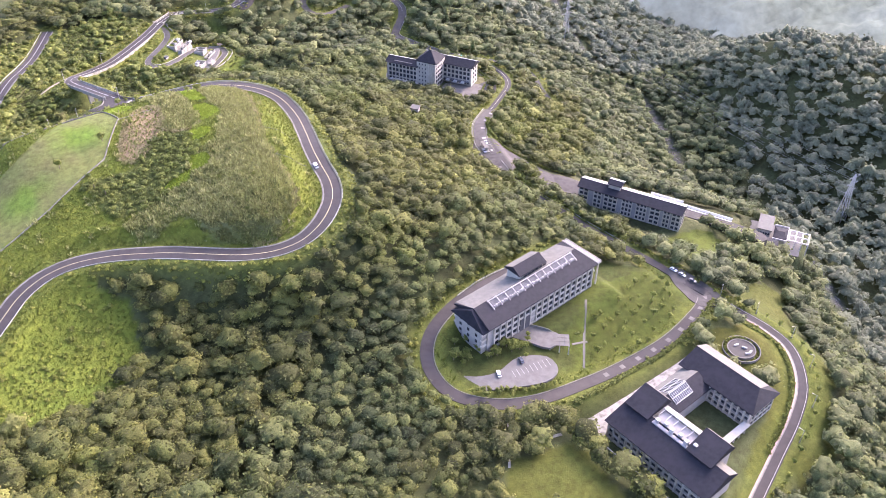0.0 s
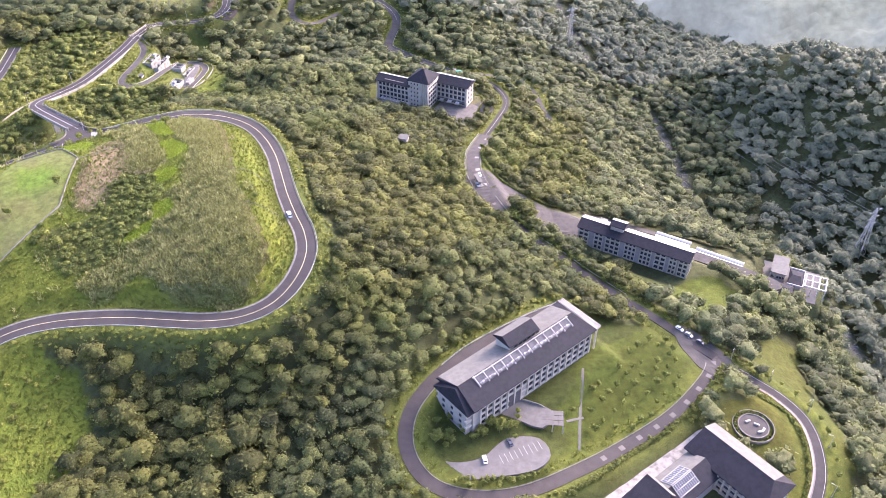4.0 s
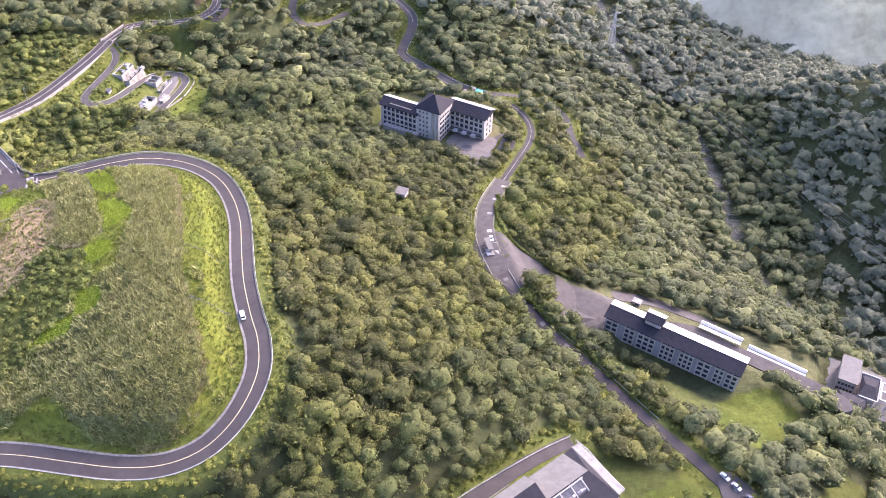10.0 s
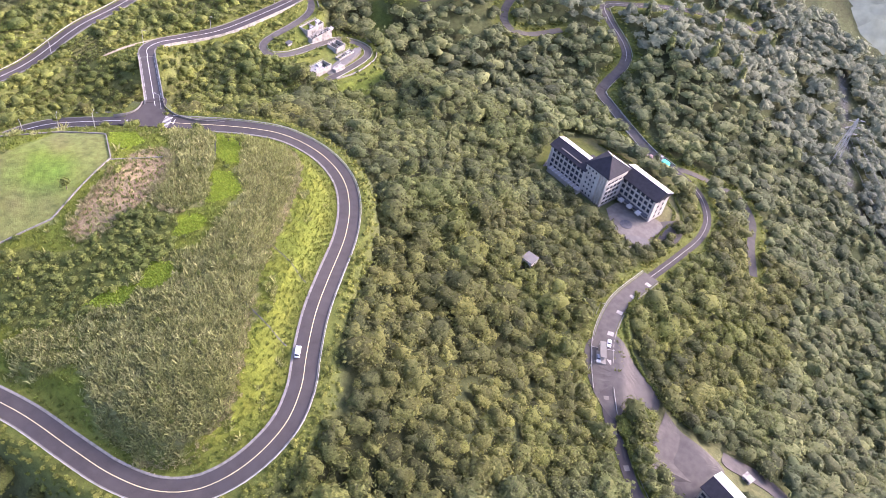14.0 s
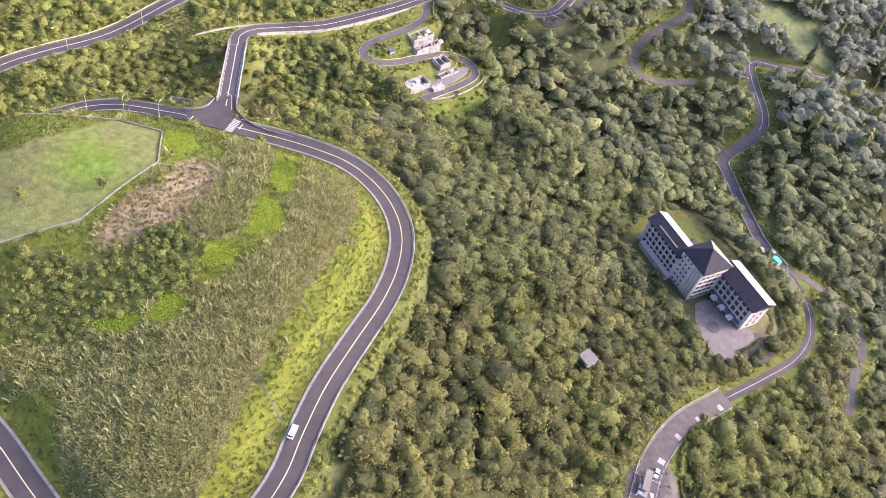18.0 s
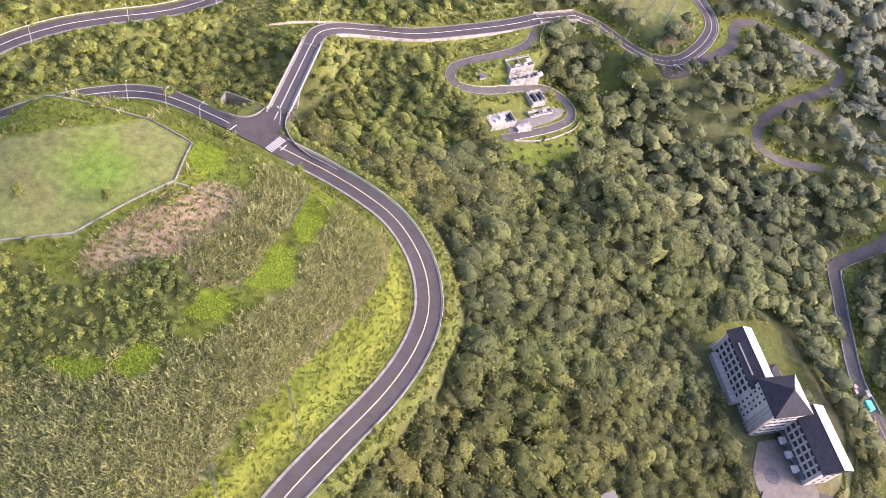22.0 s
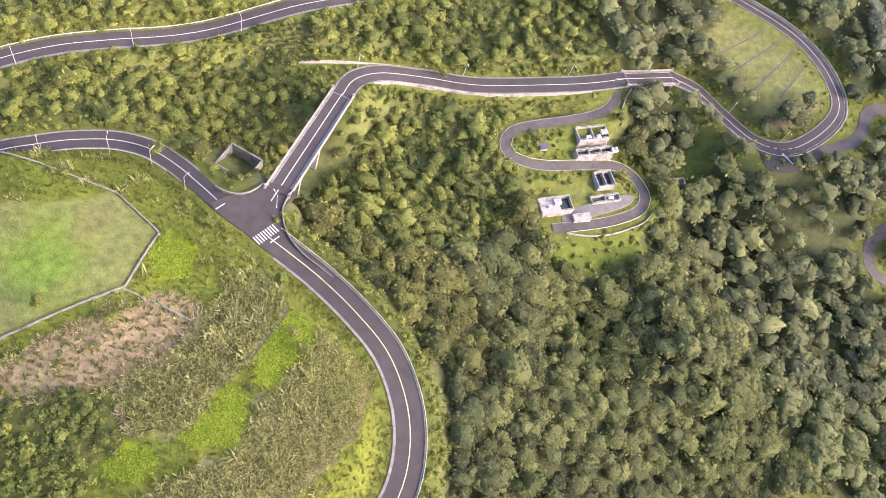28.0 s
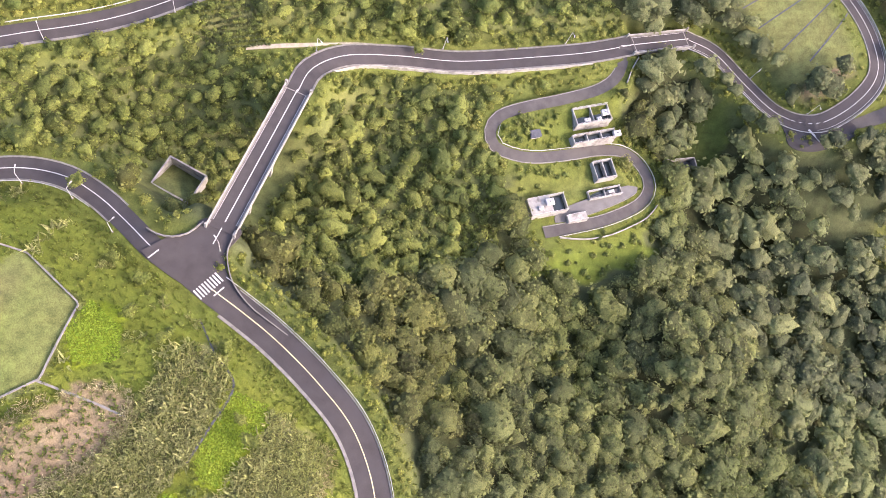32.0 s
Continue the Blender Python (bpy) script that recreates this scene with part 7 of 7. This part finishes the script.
# ---------------------------------------------------------------- vehicles, lamps and small things
def car(x, y, z, turn, paint_mat, label, van=False):
    ob = thing("van" if van else "car", pose(x, y, z, 0, 0, turn), label, "van" if van else "car")
    long, wide, deck, high = (5.0, 1.9, 1.15, 2.0) if van else (4.4, 1.76, 0.85, 1.45)
    bm = bmesh.new()
    prof = [(-long / 2, 0.35), (-long / 2, deck), (-long / 2 + 0.2, deck + 0.08), (long / 2 - 0.9, deck + 0.02), (long / 2 - 0.1, deck - 0.2), (long / 2, 0.4)]
    solid(bm, [[(a, s * wide / 2, b) for a, b in prof] for s in (-1, 1)])
    bmesh.ops.recalc_face_normals(bm, faces=bm.faces)
    bmesh.ops.bevel(bm, geom=list(bm.edges), offset=0.06, segments=1, affect="EDGES")
    part("body", bm, paint_mat, ob)
    nose = long / 2 - (0.7 if van else 1.3)
    tail = -long / 2 + (0.1 if van else 0.5)
    bm = bmesh.new()
    solid(bm, [[(tail, -wide * 0.46, deck), (nose, -wide * 0.46, deck), (nose, wide * 0.46, deck), (tail, wide * 0.46, deck)],
               [(tail + 0.3, -wide * 0.4, high - 0.06), (nose - 0.7, -wide * 0.4, high - 0.06), (nose - 0.7, wide * 0.4, high - 0.06), (tail + 0.3, wide * 0.4, high - 0.06)]])
    part("window_band", bm, GLASS, ob, "dark car window glass")
    part("roof", box(tail + 0.28, nose - 0.66, -wide * 0.405, wide * 0.405, high - 0.08, high, bevel=0.03), paint_mat, ob)
    tyre = bmesh.new()
    tube(tyre, (0, -0.1, 0.33), (0, 0.1, 0.33), 0.33, 14)
    rim = bmesh.new()
    tube(rim, (0, -0.11, 0.33), (0, 0.11, 0.33), 0.19, 10)
    tyre, rim = mesh_of("wheel", tyre, TYRE), mesh_of("rim", rim, RAIL)
    for sx in (-1, 1):
        for sy in (-1, 1):
            w = link_mesh("wheel", tyre, ob, m=pose(sx * long * 0.31, sy * (wide / 2 - 0.1), 0))
            link_mesh("rim", rim, w)
    for sy in (-1, 1):
        part("headlight", box(long / 2 - 0.12, long / 2 + 0.01, sy * wide * 0.36 - 0.18, sy * wide * 0.36 + 0.18, deck - 0.32, deck - 0.18), STEEL_WHITE, ob, "clear headlight")
        part("tail_light", box(-long / 2 - 0.02, -long / 2 + 0.06, sy * wide * 0.4 - 0.12, sy * wide * 0.4 + 0.12, deck - 0.35, deck - 0.1), CAR_RED, ob, "red tail light")
    return ob


def road_spot(key, x, y, off=0.0):
    line = LINES[key]
    i = int(np.argmin(np.hypot(line[:, 0] - x, line[:, 1] - y)))
    d = line[min(i + 1, len(line) - 1), :2] - line[max(i - 1, 0), :2]
    d /= np.linalg.norm(d)
    return line[i, 0] - d[1] * off, line[i, 1] + d[0] * off, line[i, 2] + 0.2, math.degrees(math.atan2(d[1], d[0]))


x, y, z, a = road_spot("loop", -66, 372, 3.2)
car(x, y, z, a, CAR_WHITE, "white van parked at the edge of the loop road", True)
x, y, z, a = road_spot("gate", 29, 484, 2.6)
car(x, y, z, a, CAR_WHITE, "white car waiting at the gatehouse")
x, y, z, a = road_spot("gate", 30, 474, -2.2)
car(x, y, z, a, CAR_GREY, "silver car on the gate road")
car(26.5, 256.8, -1.05, 100, CAR_WHITE, "white car in the concrete car park")
car(37.5, 265.5, -1.05, 110, CAR_DARK, "dark car in the concrete car park")
for i in range(3):
    x, y, z, a = road_spot("hedge", 128 + i * 4, 344 - i * 4, 3.0)
    car(x, y, z, a, (CAR_WHITE, CAR_GREY, CAR_DARK)[i], "car parked in a row beside the campus road")

def gatehouse():
    x, y, z, a = road_spot("gate", 31, 478, -0.6)
    ob = thing("gatehouse", pose(x, y, z - 0.1, 0, 0, a), "long low gatehouse on a planted traffic island", "gatehouse")
    part("island", box(-6, 6, -2.6, 1.8, -0.4, 0.25, bevel=0.08), KERB, ob, "raised traffic island")
    part("booth", box(-1.5, 3.6, -0.9, 0.9, 0.25, 2.7), WALL, ob)
    part("roof", box(-5.2, 4.6, -1.5, 1.5, 2.8, 3.1, bevel=0.05), SLATE_LIT, ob, "flat grey roof")
    for px in (-4.8,):
        for py in (-1.2, 1.2):
            part("post", box(px - 0.1, px + 0.1, py - 0.1, py + 0.1, 0.25, 2.8), STEEL_WHITE, ob)
    window(ob, 1.0, -0.93, 1.1, 2.6, 1.1, 0, 2)
    window(ob, 1.0, 0.93, 1.1, 2.6, 1.1, 180, 2)
    for s in (-1, 1):
        part("barrier_box", box(-2.6, -2.2, s * 2.0 - 0.2, s * 2.0 + 0.2, 0, 1.1), DARK, ob)
        part("barrier_arm", box(-2.45, -2.35, min(s * 2.0, s * 6.0), max(s * 2.0, s * 6.0), 1.0, 1.12), STEEL_WHITE, ob, "white barrier arm")


gatehouse()


def street_lamp(x, y, z, turn, group="street lamps on the hill road"):
    ob = thing("street_lamp", pose(x, y, z, 0, 0, turn), "tall grey street lamp with a single arm", "street lamp", group)
    part("pole", tube(bmesh.new(), (0, 0, -0.5), (0, 0, 8), 0.13, 8, 0.08), RAIL, ob)
    part("arm", tube(bmesh.new(), (0, 0, 7.9), (1.9, 0, 8.4), 0.07, 6, 0.05), RAIL, ob)
    part("lamp_head", box(1.6, 2.5, -0.18, 0.18, 8.3, 8.5, bevel=0.05), STEEL_WHITE, ob, "pale lamp head")
    part("base", box(-0.3, 0.3, -0.3, 0.3, -0.4, 0.2), KERB, ob)


for key, spots, off in (("west", ((-228, 446), (-243, 436), (-254, 423), (-259, 400), (-258, 372)), 4.9), ("upper", ((-299, 400), (-299, 440), (-299, 480)), -4.6),
                        ("north", ((-263, 522), (-254, 566), (-241, 614)), 4.8), ("north2", ((-207, 684), (-184, 700)), 4.4), ("gate", ((28, 500), (34, 466)), -7.4)):
    for sx, sy in spots:
        x, y, z, a = road_spot(key, sx, sy, off)
        street_lamp(x, y, z, a - 90 if off > 0 else a + 90)
x, y, z, a = road_spot("loop", -205, 458, -6.8)
street_lamp(-207, 464, z, 190)
for sx, sy in ((150, 324), (166, 312), (177, 296), (178, 276), (170, 255), (158, 236)):
    x, y, z, a = road_spot("east", sx, sy, 5.0)
    street_lamp(x, y, z, a - 90, "street lamps on the campus road")


def pylon(x, y, label):
    ob = thing("pylon", pose(x, y, gz(x, y), 0, 0, 30), label, "pylon")
    legs = [(-3.2, -3.2), (3.2, -3.2), (3.2, 3.2), (-3.2, 3.2)]
    levels = [0, 9, 17, 24, 30, 35, 39, 42]
    width = [1.0, 0.8, 0.62, 0.46, 0.34, 0.26, 0.2, 0.04]
    for i, (lx, ly) in enumerate(legs):
        bm = bmesh.new()
        for (z0, z1), (w0, w1) in zip(zip(levels, levels[1:]), zip(width, width[1:])):
            tube(bm, (lx * w0, ly * w0, z0), (lx * w1, ly * w1, z1), 0.22, 5)
        part("leg", bm, RAIL, ob, "galvanised lattice leg")
    bm = bmesh.new()
    for (z0, z1), (w0, w1) in zip(zip(levels, levels[1:]), zip(width, width[1:])):
        for i in range(4):
            a, b = legs[i], legs[(i + 1) % 4]
            tube(bm, (a[0] * w0, a[1] * w0, z0), (b[0] * w1, b[1] * w1, z1), 0.1, 4)
            tube(bm, (b[0] * w0, b[1] * w0, z0), (a[0] * w1, a[1] * w1, z1), 0.1, 4)
            tube(bm, (a[0] * w1, a[1] * w1, z1), (b[0] * w1, b[1] * w1, z1), 0.1, 4)
    part("bracing", bm, RAIL, ob, "crossed lattice bracing")
    for z in (27, 33, 39):
        bm = bmesh.new()
        for s in (-1, 1):
            tube(bm, (s * 0.8, 0, z), (s * 6.5, 0, z + 0.6), 0.16, 4)
            tube(bm, (s * 0.8, 0, z + 2), (s * 6.5, 0, z + 0.6), 0.12, 4)
        part("cross_arm", bm, RAIL, ob)


PYLON = (306, 500)
pylon(*PYLON, "tall lattice power pylon on the wooded hillside")


pylon(130, 806, "lattice power pylon far down the valley")


def power_lines(a, b, sag, label):
    """Six slack conductors between two pylons."""
    (ax, ay), (bx, by) = a, b
    za, zb = gz(ax, ay), gz(bx, by)
    ob = thing("power_line", pose(ax, ay, za), label, "power line")
    inv = ob.matrix_world.inverted()
    for h in (27.6, 33.6, 39.6):
        for side in (-1, 1):
            bm = bmesh.new()
            off = Vector((math.cos(radians(30)), math.sin(radians(30)), 0)) * 6.4 * side
            pts = [Vector((ax + (bx - ax) * u, ay + (by - ay) * u, za + (zb - za) * u + h - 4 * sag * u * (1 - u))) + off for u in np.linspace(0, 1, 17)]
            for p, q in zip(pts, pts[1:]):
                tube(bm, p, q, 0.05, 4)
            part("conductor", bm, RAIL, ob).matrix_parent_inverse = inv


power_lines(PYLON, (130, 806), 12, "slack power lines strung across the valley between pylons")


def building_site():
    ob = thing("building_site", pose(12, 664, gz(12, 664) + 0.2, 0, 0, -20), "small road works with timber, shed and green netting", "building site")
    part("netting", box(4, 9, -1.5, 2.2, 0, 3.2, bevel=0.3), TARP, ob, "turquoise-green netting over a frame")
    for i in range(4):
        part("timber_bundle", box(-8 + i * 2.6, -6 + i * 2.6, -2.0 + (i % 2) * 1.6, -0.4 + (i % 2) * 1.6, 0, 0.7 + 0.3 * (i % 3)), CLAY, ob, "reddish stack of timber")
    part("shed", box(-1, 2.4, 2.4, 4.6, 0, 2.6), PALE, ob)


building_site()
for i, (x, y, r) in enumerate(((24, 672, 1.0), (18, 655, 1.2))):
    tree_at(x, y, r, 70 + i, "small green roadside shrub beside the road works", "shrub")


def crop_rows():
    """Rows of dark plants on the terraced plot."""
    xs, ys, rng = [], [], np.random.default_rng(8)
    for i in range(9):
        for j in range(18):
            u, v = i / 8, j / 17
            xs.append(-294 + 16 * u + 3 * v + rng.normal(0, 0.12))
            ys.append(485 + 19 * v + 2 * u + rng.normal(0, 0.12))
    x, y = np.array(xs), np.array(ys)
    n = len(x)
    scatter("crop_rows", [crown_template(170 + s, 20, 3, 0.3, 0.85, 1, -0.2) for s in range(3)], rng.integers(0, 3, n), np.c_[x, y, ground_z(x, y) + 0.5], np.c_[np.full(n, 0.75), np.full(n, 0.8)],
            rng.uniform(0, 6, n), rng.uniform(0, 0.4, n), LEAVES_DARK, "rows of dark green crops on a terraced plot", "crops")


crop_rows()


def pale_bands(key, start, stop, step, half, material, label, side=0.0):
    line = resample(offset_line(LINES[key], side), 1.0)
    me = mesh_of("pale_band", box(-1.3, 1.3, -half, half, -0.03, 0.03), material)
    for i in range(start, min(stop, len(line) - 1), step):
        d = line[i + 1] - line[i]
        slope = -math.degrees(math.atan2(d[2], math.hypot(d[0], d[1])))
        link_mesh("pale_band", me, ROAD_OBS[key], label, pose(line[i, 0], line[i, 1], line[i, 2] + 0.25, 0, slope, math.degrees(math.atan2(d[1], d[0]))))


pale_bands("gate", 8, 90, 17, 1.5, PALE, "pale paving patch", 2.4)
pale_bands("hedge", 20, 76, 17, 1.2, PAVING, "pale band across the road")
# court: stripes of sun on the asphalt, laid on as pale bands
pale_bands("court", 4, 100, 11, 1.2, CONCRETE, "pale band across the road")

# stones along the stream
bm_rng = np.random.default_rng(77)
line = smooth_line(STREAM, 4)
iv, jf = ico(bm_rng)
pts = line[bm_rng.integers(0, len(line), 700)] + bm_rng.normal(0, 2.4, (700, 2))
scatter("stones", [(iv * np.array((1, 0.8, 0.5)), jf)], np.zeros(700, int), np.c_[pts, ground_z(pts[:, 0], pts[:, 1])], np.c_[bm_rng.uniform(0.3, 1.3, 700), bm_rng.uniform(0.3, 0.9, 700)],
        bm_rng.uniform(0, 6, 700), bm_rng.uniform(0, 1, 700), STONE, "grey boulders along the stream bed", "stones")


# ---------------------------------------------------------------- far ridges
def ridge(points, height, seed, depth, material, foot=-120, label="wooded mountain side beyond the valley, haze in its colour and glow"):
    """A far mountain side behind the valley, folded into spurs and gullies."""
    rng = np.random.default_rng(seed)
    line = smooth_line(points, 8)
    n, rows = len(line), 60
    i = np.arange(n)
    folds = rng.uniform(0, 6, 8)
    spur = sum(np.sin(i * 0.031 * (k + 1) ** 1.2 + folds[k]) / (k + 1) ** 0.8 for k in range(8))
    verts, faces = [], []
    for j in range(rows):
        u = j / (rows - 1)
        wob = spur + 0.35 * np.sin(i * 0.18 + 5 * u + folds[1]) + 0.2 * np.sin(i * 0.4 - 9 * u)
        out = 60 * wob * math.sin(math.pi * min(1, 0.15 + 0.85 * u))
        top = height * (1 + 0.13 * spur)
        verts += [(p[0] + depth[0] * u - o * 0.6, p[1] + depth[1] * u - o * 0.8, foot + t * u ** 0.85 + c) for p, o, t, c in zip(line, out, top, rng.normal(0, 2.6, n))]
    for j in range(rows - 1):
        for k in range(n - 1):
            a = j * n + k
            faces.append((a, a + 1, a + n + 1, a + n))
    me = bpy.data.meshes.new("backdrop")
    me.from_pydata(verts, [], faces)
    me.polygons.foreach_set("use_smooth", np.ones(len(faces), bool))
    me.update()
    me.materials.append(material)
    return tagged(new("backdrop", me), label, "mountain", kind="structure")


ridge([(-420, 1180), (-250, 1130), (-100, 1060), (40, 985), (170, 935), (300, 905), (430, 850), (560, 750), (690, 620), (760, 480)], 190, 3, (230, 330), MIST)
ridge([(-500, 1750), (-200, 1700), (100, 1600), (400, 1450), (700, 1250), (950, 1000), (1100, 700)], 330, 9, (250, 380), MIST_PALE, -120, "far mountain range paled by haze in its colour and glow")
